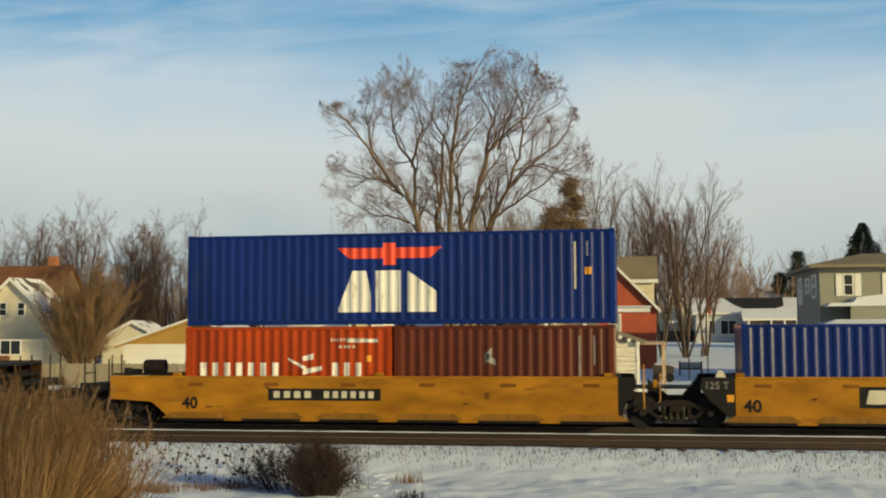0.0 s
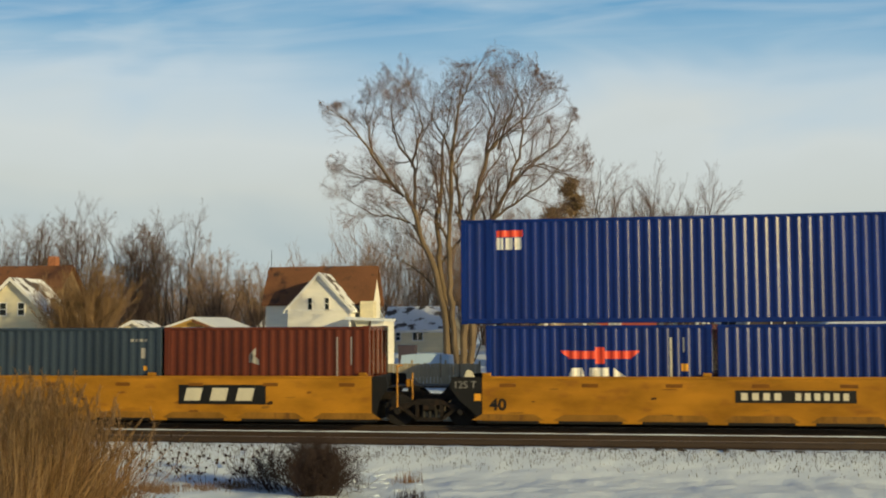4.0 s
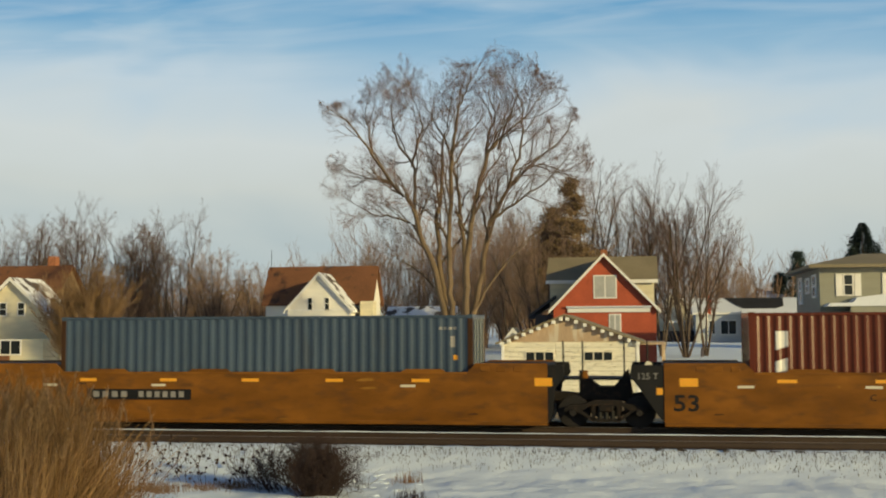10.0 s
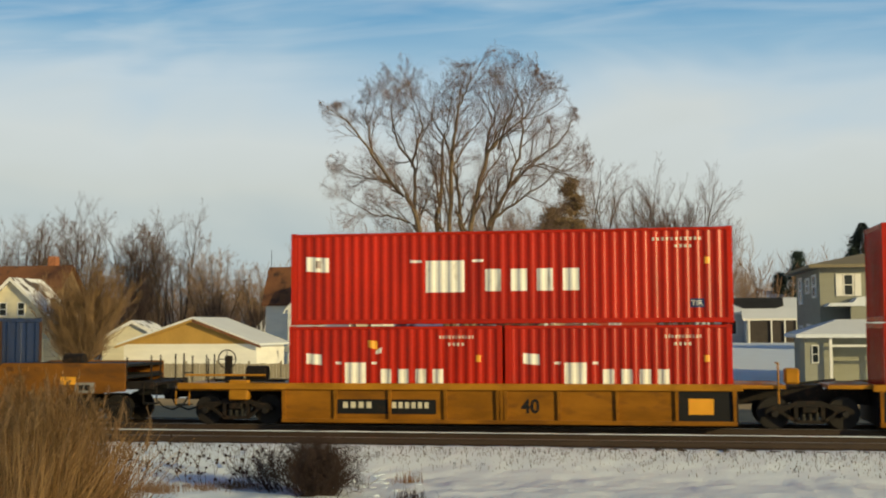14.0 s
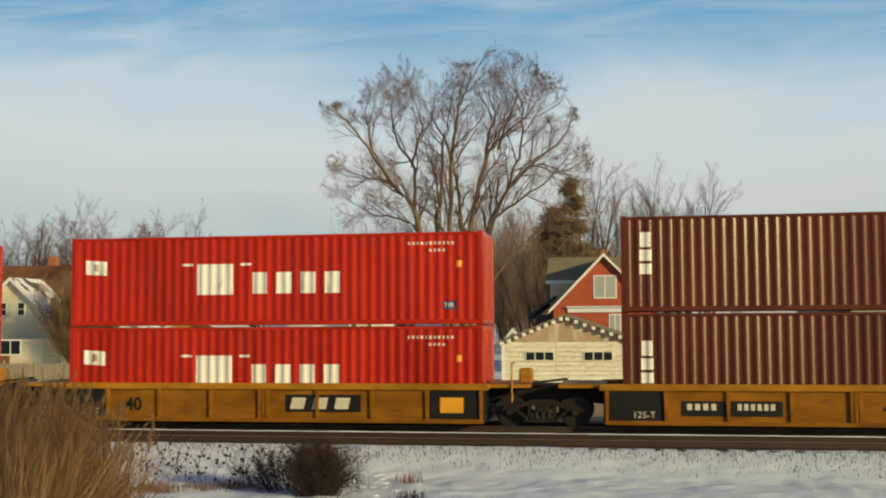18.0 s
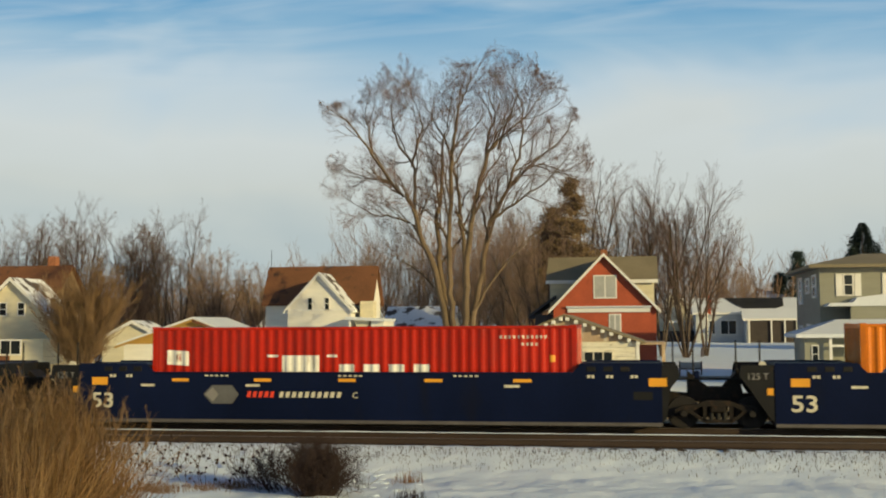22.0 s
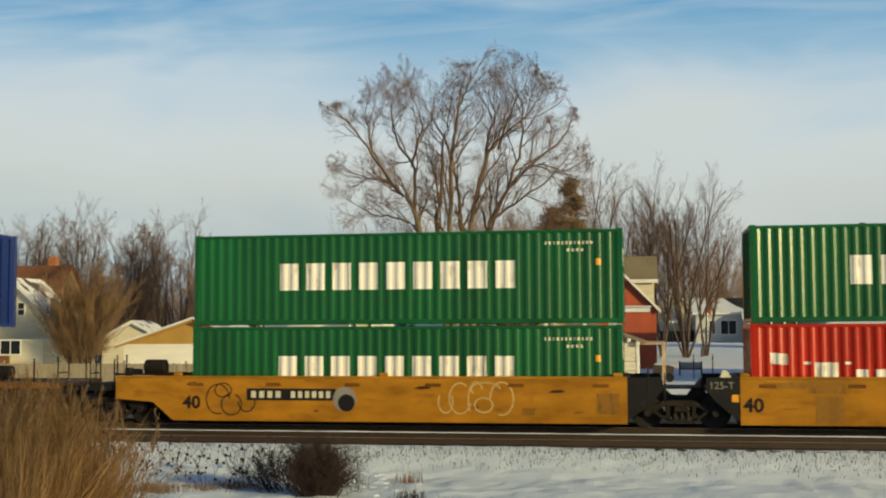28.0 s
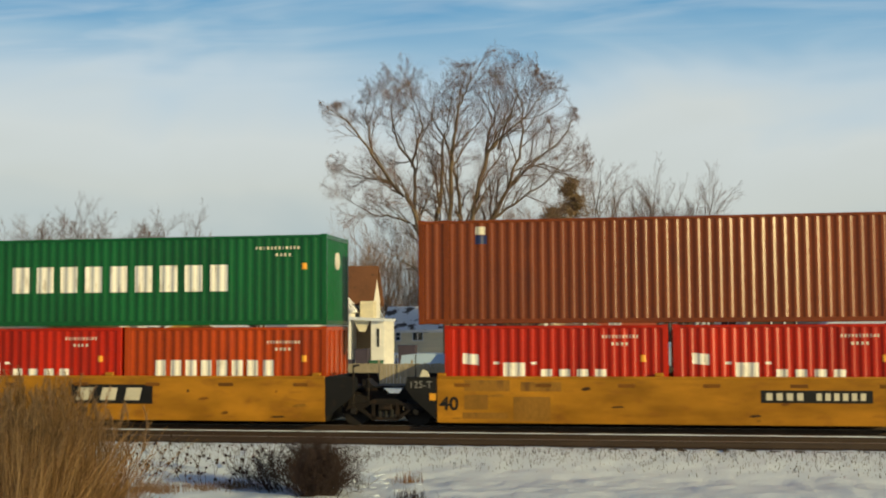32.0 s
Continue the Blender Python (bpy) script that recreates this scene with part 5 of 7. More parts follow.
# ---- houses behind the tracks ----
H = {
    "white": mat("white_clapboard", (0.78, 0.75, 0.68), 0.7, 0, 0.1, 8, 0.6, 0.25, 0.01, 0.2),
    # white siding with the ranch front's shade put into its colour
    "greyedwhite": mat("white_siding_greyed_for_shade", (0.50, 0.52, 0.53), 0.75, 0, 0.1, 8, 0.6, 0.2, 0.01, 0.2),
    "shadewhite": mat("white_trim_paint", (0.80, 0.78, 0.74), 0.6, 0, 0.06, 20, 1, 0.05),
    "tan": mat("ochre_gable_boards", (0.43, 0.25, 0.055), 0.75, 0, 0.15, 14, 0.8, 0.2, 0.01, 4),
    "cream": mat("cream_siding", (0.70, 0.63, 0.45), 0.7, 0, 0.12, 10, 0.7, 0.2, 0.01, 0.2),
    "red": mat("red_asphalt_siding", (0.42, 0.085, 0.036), 0.8, 0, 0.2, 12, 0.8, 0.25, 0.01, 1, (0.32, 0.065, 0.03), 0.3),
    "grey": mat("grey_green_siding", (0.275, 0.272, 0.22), 0.75, 0, 0.1, 9, 0.6, 0.2, 0.01, 0.2),
    "shingle": mat("brown_roof_shingle", (0.17, 0.070, 0.030), 0.85, 0, 0.35, 9, 0.35, 0.5, 0.02, 1, (0.06, 0.03, 0.02), 0.35),
    "olive": mat("tan_roof_shingle", (0.23, 0.19, 0.12), 0.85, 0, 0.2, 9, 0.5, 0.4, 0.02),
    "slate": mat("dark_roof_shingle", (0.05, 0.05, 0.055), 0.85, 0, 0.3, 9, 0.5, 0.4, 0.02),
    "snowroof": mat("snow_on_roof", (0.70, 0.73, 0.78), 0.75, 0, 0.05, 4, 0.5, 0.5, 0.05),
    "patchy": mat("patchy_snow_on_shingle", (0.80, 0.81, 0.84), 0.8, 0, 0.08, 4, 0.35, 0.5, 0.04, 1, (0.09, 0.07, 0.06), 0.46, 0.5, 0.06),
    "glass": mat("dark_window_glass", (0.02, 0.025, 0.03), 0.08, 0, 0.1, 3, 1, 0.0),
    "board": mat("peeling_cream_boards", (0.76, 0.71, 0.57), 0.8, 0, 0.2, 18, 1.2, 0.3, 0.01, 0.15, (0.33, 0.28, 0.2), 0.35),
    "gablewood": mat("bare_weathered_boards", (0.42, 0.30, 0.20), 0.85, 0, 0.25, 16, 1.2, 0.3, 0.01, 5, (0.55, 0.48, 0.38), 0.4),
    "fence": mat("grey_weathered_fence_boards", (0.30, 0.25, 0.17), 0.9, 0, 0.25, 14, 1.0, 0.3, 0.01, 5),
    "brick": mat("orange_chimney_brick", (0.34, 0.13, 0.06), 0.85, 0, 0.25, 20, 3, 0.4),
    "umber": mat("tan_brown_siding", (0.27, 0.18, 0.10), 0.85, 0, 0.2, 10, 0.7, 0.2, 0.01),
    "curtain": mat("pale_curtain_behind_glass", (0.42, 0.42, 0.40), 0.3, 0, 0.15, 5, 2, 0.0),
    "dark": mat("dark_interior_shade", (0.05, 0.04, 0.035), 0.9, 0, 0.2),
    "tarp": mat("pale_blue_tarpaulin", (0.45, 0.58, 0.72), 0.5, 0, 0.1, 8, 1.0, 0.3, 0.03),
    "metal": mat("galvanised_metal", (0.35, 0.36, 0.37), 0.4, 0.8, 0.15),
    "plum": mat("dark_plum_plastic", (0.06, 0.045, 0.06), 0.5),
    "greenbin": mat("green_plastic", (0.02, 0.12, 0.05), 0.5),
}
GZ = -0.62


def gable(house, x0, x1, y0, y1, z0, ze, zr, wall, roof, along="y", over=0.35, thick=0.14, wall_name="wall", upper=None, ze_line=None, trim=True, apex=None):
    """A block with a pitched roof. along: the ridge's direction. upper: material of the front gable above ze."""
    if along == "y":
        xm = (x0 + x1) / 2 if apex is None else apex
        if upper is None:
            bm = slab(B(), [(x0, z0), (x1, z0), (x1, ze), (xm, zr), (x0, ze)], y0, y1)
            part(wall_name, bm, wall, house)
        else:
            part(wall_name, box(B(), x0, x1, y0, y1, z0, ze), wall, house)
            part("gable_end", slab(B(), [(x0, ze), (x1, ze), (xm, zr)], y0 + 0.02, y1 - 0.02), upper, house)
        for a, d in ((x0, -1), (x1, 1)):
            k = (zr - ze) / abs(xm - a)
            e = (a + d * over, ze - k * over)
            part("roof", slab(B(), [(xm, zr), (xm, zr + thick), (e[0], e[1] + thick), e], y0 - over, y1 + over), roof, house)
            if trim:
                part("rake_board", slab(B(), [(xm, zr - 0.12), (xm, zr + thick + 0.01), (e[0], e[1] + thick + 0.01), (e[0], e[1] - 0.12)], y0 - over - 0.05, y0 - over - 0.003), H["shadewhite"], house)
    else:
        ym = (y0 + y1) / 2
        bm = B()
        pts = [(y0, z0), (y1, z0), (y1, ze), (ym, zr), (y0, ze)]
        a = [bm.verts.new((x0, y, z)) for y, z in pts]
        b = [bm.verts.new((x1, y, z)) for y, z in pts]
        bm.faces.new(a)
        bm.faces.new(b[::-1])
        for i in range(5):
            bm.faces.new((a[i], b[i], b[(i + 1) % 5], a[(i + 1) % 5]))
        part(wall_name, bm, wall, house)
        for yy, d in ((y0, -1), (y1, 1)):
            k = (zr - ze) / abs(ym - yy)
            ey, ez = yy + d * over, ze - k * over
            bm = B()
            q = [(ym, zr), (ym, zr + thick), (ey, ez + thick), (ey, ez)]
            a = [bm.verts.new((x0 - over, y, z)) for y, z in q]
            b = [bm.verts.new((x1 + over, y, z)) for y, z in q]
            bm.faces.new(a)
            bm.faces.new(b[::-1])
            for i in range(4):
                bm.faces.new((a[i], b[i], b[(i + 1) % 4], a[(i + 1) % 4]))
            part("roof", bm, roof, house)
        if trim:
            part("eave_board", box(B(), x0 - over, x1 + over, y0 - over - 0.03, y0 - over, ze - 0.3, ze - 0.02), H["shadewhite"], house)


def window(house, x0, x1, y, z0, z1, split="h", shutters=False, glass="glass"):
    """A window on a wall that faces the camera."""
    w = part("window", box(B(), x0, x1, y - 0.05, y + 0.03, z0, z1, 0.01), H["shadewhite"], house)
    t = min(0.10, (x1 - x0) * 0.14)
    if split == "h":
        zm = (z0 + z1) / 2
        panes = [(x0 + t, x1 - t, z0 + t, zm - t / 3), (x0 + t, x1 - t, zm + t / 3, z1 - t)]
    elif split == "v":
        xm = (x0 + x1) / 2
        panes = [(x0 + t, xm - t / 2, z0 + t, z1 - t), (xm + t / 2, x1 - t, z0 + t, z1 - t)]
    else:
        panes = [(x0 + t, x1 - t, z0 + t, z1 - t)]
    for a, b, c, d in panes:
        part("pane", box(B(), a, b, y - 0.058, y - 0.04, c, d), H[glass], w)
    if shutters:
        s = (x1 - x0) * 0.62
        for a in (x0 - s - 0.03, x1 + 0.03):
            part("shutter", box(B(), a, a + s, y - 0.06, y, z0, z1, 0.01), H["shadewhite"], house)


def side_window(house, x, y0, y1, z0, z1):
    """A window on a wall that faces -x."""
    w = part("window", box(B(), x - 0.05, x + 0.02, y0, y1, z0, z1, 0.01), H["shadewhite"], house)
    zm = (z0 + z1) / 2
    for a, b in ((z0 + 0.14, zm - 0.05), (zm + 0.05, z1 - 0.14)):
        part("pane", box(B(), x - 0.058, x - 0.04, y0 + 0.42, y1 - 0.42, a, b), H["glass"], w)


# white farmhouse
h = thing("house", pose(0, 0, 0), "white clapboard house with a brown shingle roof and small porch", "house")
gable(h, -32.9, -23.4, 97.6, 101.2, GZ, 5.05, 7.95, H["white"], H["shingle"], "x", 0.3, trim=False)
gable(h, -30.05, -24.5, 95, 99.5, GZ, 4.25, 7.2, H["white"], H["patchy"], "y", 0.3)
part("band_board", box(B(), -30.05, -24.5, 94.95, 95, 4.1, 4.22), H["shadewhite"], h)
window(h, -28.3, -27.85, 95, 4.15, 5.22)
window(h, -26.8, -26.36, 95, 4.15, 5.22)
window(h, -28.6, -27.88, 95, 1.85, 2.65)
part("porch_roof", slab(B(), [(-24.5, 3.55), (-21.2, 3.35), (-21.2, 3.15), (-24.5, 3.3)], 93.2, 97.6), H["snowroof"], h)
part("porch_wall", box(B(), -22.45, -21.35, 93.7, 97.6, GZ, 3.2), H["white"], h)
window(h, -22.0, -21.68, 93.7, 1.0, 2.6)
part("porch_post", box(B(), -24.3, -24.12, 93.5, 93.7, GZ, 3.3), H["shadewhite"], h)
part("porch_bracket", slab(B(), [(-24.0, 3.25), (-22.6, 3.25), (-23.0, 2.3), (-23.5, 2.3)], 93.9, 94.0), H["cream"], h)
part("porch_back", box(B(), -24.4, -22.45, 96.5, 96.6, GZ, 3.2), H["umber"], h)
part("side_addition", box(B(), -24.0, -22.9, 96.2, 97.6, 3.2, 4.9), H["cream"], h)
cyl_b = cyl(B(), (-32.9, 99.2, 7.6), (-32.9, 99.2, 9.6), 0.025, 5)
part("aerial", cyl_b, H["dark"], h)

# red house with cream dormers
h = thing("house", pose(0, 0, 0), "red sided house with white rakes and cream dormers", "house")
gable(h, -7.0, 0.85, 90, 99, GZ, 4.1, 8.15, H["red"], H["slate"], "y", 0.35)
gable(h, -7.5, 0.75, 93, 98.5, GZ + 3, 6.35, 8.2, H["cream"], H["olive"], "x", 0.3)
part("band_board", box(B(), -5.9, 0.4, 89.86, 90, 3.72, 4.12), H["shadewhite"], h)
part("ledge", box(B(), -6.0, 0.5, 89.7, 90, 4.1, 4.2), H["snowroof"], h)
window(h, -3.9, -2.1, 90, 4.78, 6.6, "v", False, "curtain")
window(h, -2.75, -1.8, 90, 2.2, 3.6, "v", False, "curtain")
part("side_wing", box(B(), -8.6, -7.0, 92, 97, GZ, 3.6), H["slate"], h)
part("wing_roof", slab(B(), [(-9.2, 3.3), (-7.0, 4.9), (-7.0, 5.1), (-9.2, 3.5)], 91.6, 97.3), H["slate"], h)
part("chimney", box(B(), -3.5, -3.0, 95.6, 96.2, 7.9, 8.9), H["brick"], h)

# weathered garage close to the tracks
h = thing("garage", pose(0, 0, 0), "weathered cream board garage with a bare wooden gable", "garage")
GX0, GX1, GY, GE, GR, GA = -7.0, -0.32, 57.0, 1.95, 3.22, -3.92
part("wall", box(B(), GX0, GX1, GY + 0.04, GY + 7, GZ, GE), H["board"], h)
part("gable_end", slab(B(), [(GX0, GE), (GX1, GE), (GA, GR)], GY + 0.02, GY + 7), H["gablewood"], h)
for i in range(11):
    z = GZ + i * 0.232
    for a, b in ((GX0, -4.35), (-4.33, -2.9), (-2.88, GX1)):
        put("board", shared("board/%.2f" % (b - a), lambda: box(B(), 0, b - a, -0.03, 0.03, 0, 0.215, 0.008)), H["board"], h, Matrix.Translation((a, GY + random.uniform(0, 0.012), z)) @ Matrix.Rotation(random.uniform(-0.004, 0.004), 4, "Y"))
for x0, x1 in ((-5.85, -4.4), (-3.0, -1.55)):
    part("window", box(B(), x0, x1, GY - 0.07, GY + 0.02, 1.0, 1.5, 0.01), H["board"], h)
    n = 3
    for j in range(n):
        a = x0 + 0.06 + j * (x1 - x0 - 0.06) / n
        part("pane", box(B(), a, a + (x1 - x0 - 0.06) / n - 0.06, GY - 0.078, GY - 0.055, 1.06, 1.44), H["glass"], h)
for a, d in ((GX0, -1), (GX1, 1)):
    k = (GR - GE) / abs(GA - a)
    e = (a + d * 0.3, GE - k * 0.3)
    part("roof", slab(B(), [(GA, GR), (GA, GR + 0.09), (e[0], e[1] + 0.09), e], GY - 0.3, GY + 7.3), H["olive"], h)
    for j in range(9):
        f = (j + 0.4) / 9.2
        x = GA + (e[0] - GA) * f
        z = GR - k * abs(x - GA)
        put("rafter_tail", shared("rafter_tail", lambda: box(B(), -0.09, 0.09, -0.3, 0.0, -0.17, 0.0, 0.01)), H["shadewhite"], h, Matrix.Translation((x, GY, z)))
for x in (GX0 + 0.05, GX1 - 0.05):
    part("corner_board", box(B(), x - 0.07, x + 0.07, GY - 0.06, GY, GZ, GE), H["shadewhite"], h)
h = thing("carport", pose(0, 0, 0), "low open carport with a flat roof beside the garage", "carport")
part("roof", box(B(), -0.3, 1.0, 58, 63, 1.78, 1.9, 0.01), H["gablewood"], h)
for y in (58.1, 62.8):
    part("post", box(B(), 0.86, 0.96, y, y + 0.1, GZ, 1.78), H["gablewood"], h)
h = thing("parked_trailer", pose(1.0, 70, GZ), "dark low trailer parked beside the carport", "trailer")
part("body", slab(B(), [(-0.6, 0.5), (0.6, 0.5), (0.65, 0.85), (0.3, 1.0), (-0.6, 1.0)], -0.6, 0.6), H["dark"], h)
part("canopy", box(B(), -0.5, 0.3, -0.5, 0.5, 1.0, 1.08, 0.03), H["snowroof"], h)
for x in (-0.35, 0.35):
    part("wheel", cyl(B(), (x, -0.68, 0.28), (x, -0.55, 0.28), 0.28, 14), M["black"], h)

# long low garage with an ochre gable
h = thing("garage", pose(0, 0, 0), "long white garage with an ochre gable and snow on its roof", "garage")
gable(h, -35.5, -25.9, 75, 81, GZ, 1.62, 3.3, H["white"], H["snowroof"], "y", 0.35, 0.16, upper=H["tan"], trim=False, apex=-30.4)
part("fascia", slab(B(), [(-30.4, 3.3), (-30.4, 3.14), (-36, 1.33), (-36, 1.47)], 74.6, 74.66), H["tan"], h)
part("fascia", slab(B(), [(-30.4, 3.34), (-30.4, 3.12), (-25.5, 1.34), (-25.5, 1.5)], 74.6, 74.66), H["shingle"], h)
h = thing("house", pose(0, 0, 0), "low house behind the garage with a snowy roof", "house")
gable(h, -38.5, -27.5, 112, 122, GZ, 2.4, 4.4, H["white"], H["patchy"], "x", 0.4)

# two-storey grey-green house
h = thing("house", pose(0, 0, 0), "two-storey grey-green house with a low hip roof and snowy porch", "house")
hx0, hx1, hy0, hy1 = 10.05, 19.0, 70.0, 80.5
part("wall", box(B(), hx0, hx1, hy0, hy1, GZ, 6.0), H["grey"], h)
bm = B()
o = 0.65
lo = [bm.verts.new(v) for v in ((hx0 - o, hy0 - o, 6.0), (hx1 + o, hy0 - o, 6.0), (hx1 + o, hy1 + o, 6.0), (hx0 - o, hy1 + o, 6.0))]
mid = [bm.verts.new((v.co.x, v.co.y, 6.18)) for v in lo]
hi = [bm.verts.new(v) for v in ((hx0 + 3.0, hy0 + 3.6, 7.0), (hx1 - 3.0, hy0 + 3.6, 7.0), (hx1 - 3.0, hy1 - 3.6, 7.0), (hx0 + 3.0, hy1 - 3.6, 7.0))]
for r, q in ((lo, mid), (mid, hi)):
    for i in range(4):
        bm.faces.new((r[i], r[(i + 1) % 4], q[(i + 1) % 4], q[i]))
bm.faces.new(hi)
bm.faces.new(lo[::-1])
part("roof", bm, H["olive"], h)
window(h, 11.35, 11.95, hy0, 4.35, 5.65, shutters=True)
window(h, 13.95, 14.6, hy0, 4.35, 5.65, shutters=True)
window(h, 16.6, 17.2, hy0, 4.35, 5.65, shutters=True)
for y, z0, z1 in ((71.2, 4.3, 5.7), (74.1, 4.6, 5.6), (77.4, 4.0, 5.75), (71.6, 1.4, 2.7), (74.0, 1.4, 2.75), (77.5, 1.2, 2.65)):
    side_window(h, hx0, y, y + 1.8, z0, z1)
part("pent_roof", slab(B(), [(10.2, 3.75), (20, 3.75), (20, 4.4), (16.0, 4.3), (13.2, 4.4), (11.9, 4.25), (11.6, 3.95), (10.4, 3.93)], 68.4, 70.0), H["snowroof"], h)
part("porch_beam", box(B(), 11.5, 19, 68.5, 68.7, 2.2, 3.75), H["grey"], h)
h = thing("porch_shed", pose(0, 0, 0), "grey-green side porch with a snow-covered hip roof", "porch")
part("wall", box(B(), 8.6, 10.1, 66.0, 70.5, GZ, 2.0), H["grey"], h)
part("back_wall", box(B(), 10.1, 15, 67.8, 68.0, GZ, 2.0), H["grey"], h)
bm = B()
lo = [bm.verts.new(v) for v in ((8.1, 65.4, 2.0), (16, 65.4, 2.0), (16, 71, 2.0), (8.1, 71, 2.0))]
mid = [bm.verts.new((v.co.x, v.co.y, 2.2)) for v in lo]
hi = [bm.verts.new(v) for v in ((10.6, 67.6, 3.0), (14, 67.6, 3.0), (14, 69, 3.0), (10.6, 69, 3.0))]
for r, q in ((lo, mid), (mid, hi)):
    for i in range(4):
        bm.faces.new((r[i], r[(i + 1) % 4], q[(i + 1) % 4], q[i]))
bm.faces.new(hi)
bm.faces.new(lo[::-1])
part("roof", bm, H["snowroof"], h)
for x in (9.85, 12.6, 15):
    part("post", box(B(), x, x + 0.14, 65.6, 65.74, GZ, 2.0), H["shadewhite"], h)
part("beam", box(B(), 9.85, 15.2, 65.6, 65.75, 1.5, 1.62), H["shadewhite"], h)
window(h, 8.95, 9.35, 66.0, 0.6, 1.6)

# white ranch house across the snowy yard
h = thing("house", pose(0, 0, 0), "long low pale grey ranch house with snow on its roof", "house")
gable(h, 7.2, 21.5, 170, 179, GZ, 4.4, 6.4, H["greyedwhite"], H["snowroof"], "x", 0.5)
bm = B()
vs = [bm.verts.new((x, y, 4.4 + 0.4444 * (y - 170) + 0.19)) for x, y in ((11.4, 174.4), (19.8, 174.4), (19.6, 171.6), (17.6, 170.1), (14.2, 170.3), (12.6, 172.4))]
bm.faces.new(vs)
bmesh.ops.solidify(bm, geom=bm.faces[:], thickness=0.03)
part("bare_shingles", bm, H["slate"], h)
gable(h, 13.8, 21.0, 166.5, 171, GZ, 3.5, 4.75, H["greyedwhite"], H["snowroof"], "x", 0.4)
for a, b in ((9.0, 9.9), (10.6, 12.9)):
    window(h, a, b, 170, 1.2, 3.3, "v")
# dark slab standing in for the shade under the porch roof
part("porch_shade", box(B(), 14.4, 20.6, 166.4, 166.5, GZ, 3.2), H["dark"], h)
for x in (14.2, 17.2, 19.0, 20.7):
    part("porch_post", box(B(), x, x + 0.18, 166.1, 166.3, GZ, 3.5), H["shadewhite"], h)
h = thing("house", pose(0, 0, 0), "cream gabled house half hidden behind bare trees", "house")
gable(h, 2.0, 8.2, 205, 214, 0.0, 5.6, 8.4, H["cream"], H["patchy"], "y", 0.4)
window(h, 3.4, 4.2, 205, 4.4, 5.8)
part("shed_roof", box(B(), 3.2, 9.4, 199, 205, 3.0, 3.3), H["patchy"], h)
yard = thing("yard_fence", pose(0, 0, 0), "dark board fence at the back of the snowy yard", "fence")
for i in range(11):
    part("panel", box(B(), 2.2 + i * 0.62, 2.8 + i * 0.62, 176, 176.08, -0.05, 1.75 + 0.05 * (i % 2), 0.01), H["dark"], yard)
h = thing("house", pose(0, 0, 0), "pale yellow house with patchy snow on the roof", "house")
gable(h, -29.5, -22.0, 130, 138, GZ, 2.3, 4.9, H["cream"], H["patchy"], "x", 0.5)
window(h, -26.3, -25.0, 130, 1.0, 2.1, "v")
window(h, -28.3, -27.6, 130, 1.0, 2.1)
h = thing("house", pose(0, 0, 0), "far white house with a snow-laden roof", "house")
gable(h, 18.5, 28, 188, 198, GZ, 5.6, 7.9, H["cream"], H["snowroof"], "x", 0.5)

# houses at the far left, behind the thicket
h = thing("house", pose(0, 0, 0), "grey house with a steep snow-dusted gable roof", "house")
gable(h, -47.6, -40.2, 75, 78.6, GZ, 2.9, 6.2, H["cream"], H["patchy"], "y", 0.4)
window(h, -44.9, -44.3, 75, 3.6, 4.6)
window(h, -43.5, -42.9, 75, 3.6, 4.6)
part("porch_wall", box(B(), -45.5, -40.4, 73, 75, GZ, 2.0), H["cream"], h)
window(h, -43.6, -42.0, 73, 0.9, 2.0, "v")
part("porch_rail", box(B(), -47, -42.5, 72.2, 72.4, GZ, 0.9), H["shingle"], h)
h = thing("house", pose(0, 0, 0), "large house with a brown roof and an orange brick chimney", "house")
gable(h, -64, -51.6, 95, 100.5, GZ, 5.6, 8.3, H["umber"], H["shingle"], "x", 0.4)
part("chimney", box(B(), -53.9, -53.2, 98, 98.8, 7.6, 9.3), H["brick"], h)
h = thing("shed", pose(0, 0, 0), "sunlit cream outbuilding behind the thicket", "shed")
gable(h, -43.5, -38.2, 88, 91, GZ, 1.9, 3.2, H["cream"], H["patchy"], "y", 0.3)
h = thing("shed", pose(0, 0, 0), "small white shed behind the big tree", "shed")
gable(h, -8.0, -6.9, 66, 68, GZ, 1.8, 2.5, H["white"], H["slate"], "y", 0.2)

# board fence, tarpaulin, bins, yard things
fence = thing("board_fence", pose(0, 0, 0), "low weathered grey board fence along the back yards", "fence")
for i in range(17):
    x = -38.6 + i * 1.86
    part("post", box(B(), x - 0.05, x + 0.05, 61.95, 62.05, GZ, 0.86 + random.uniform(-0.03, 0.06)), H["fence"], fence)
    if i < 16:
        for j in range(9):
            put("slat", shared("slat", lambda: box(B(), 0, 0.185, 0, 0.025, 0, 1.28, 0.004)), H["fence"], fence, Matrix.Translation((x + 0.06 + j * 0.197, 61.9, GZ + 0.06 + random.uniform(-0.02, 0.03))))
h = thing("covered_boat", pose(-13.2, 70, GZ), "long low load under a pale blue tarpaulin", "tarpaulin")
part("cover", slab(B(), [(-1.55, 0.9), (-1.45, 1.6), (0, 1.72), (1.45, 1.6), (1.5, 0.9)], -0.9, 0.9), H["tarp"], h)
part("trailer", box(B(), -1.4, 1.4, -0.7, 0.7, 0.3, 0.9, 0.05), H["plum"], h)
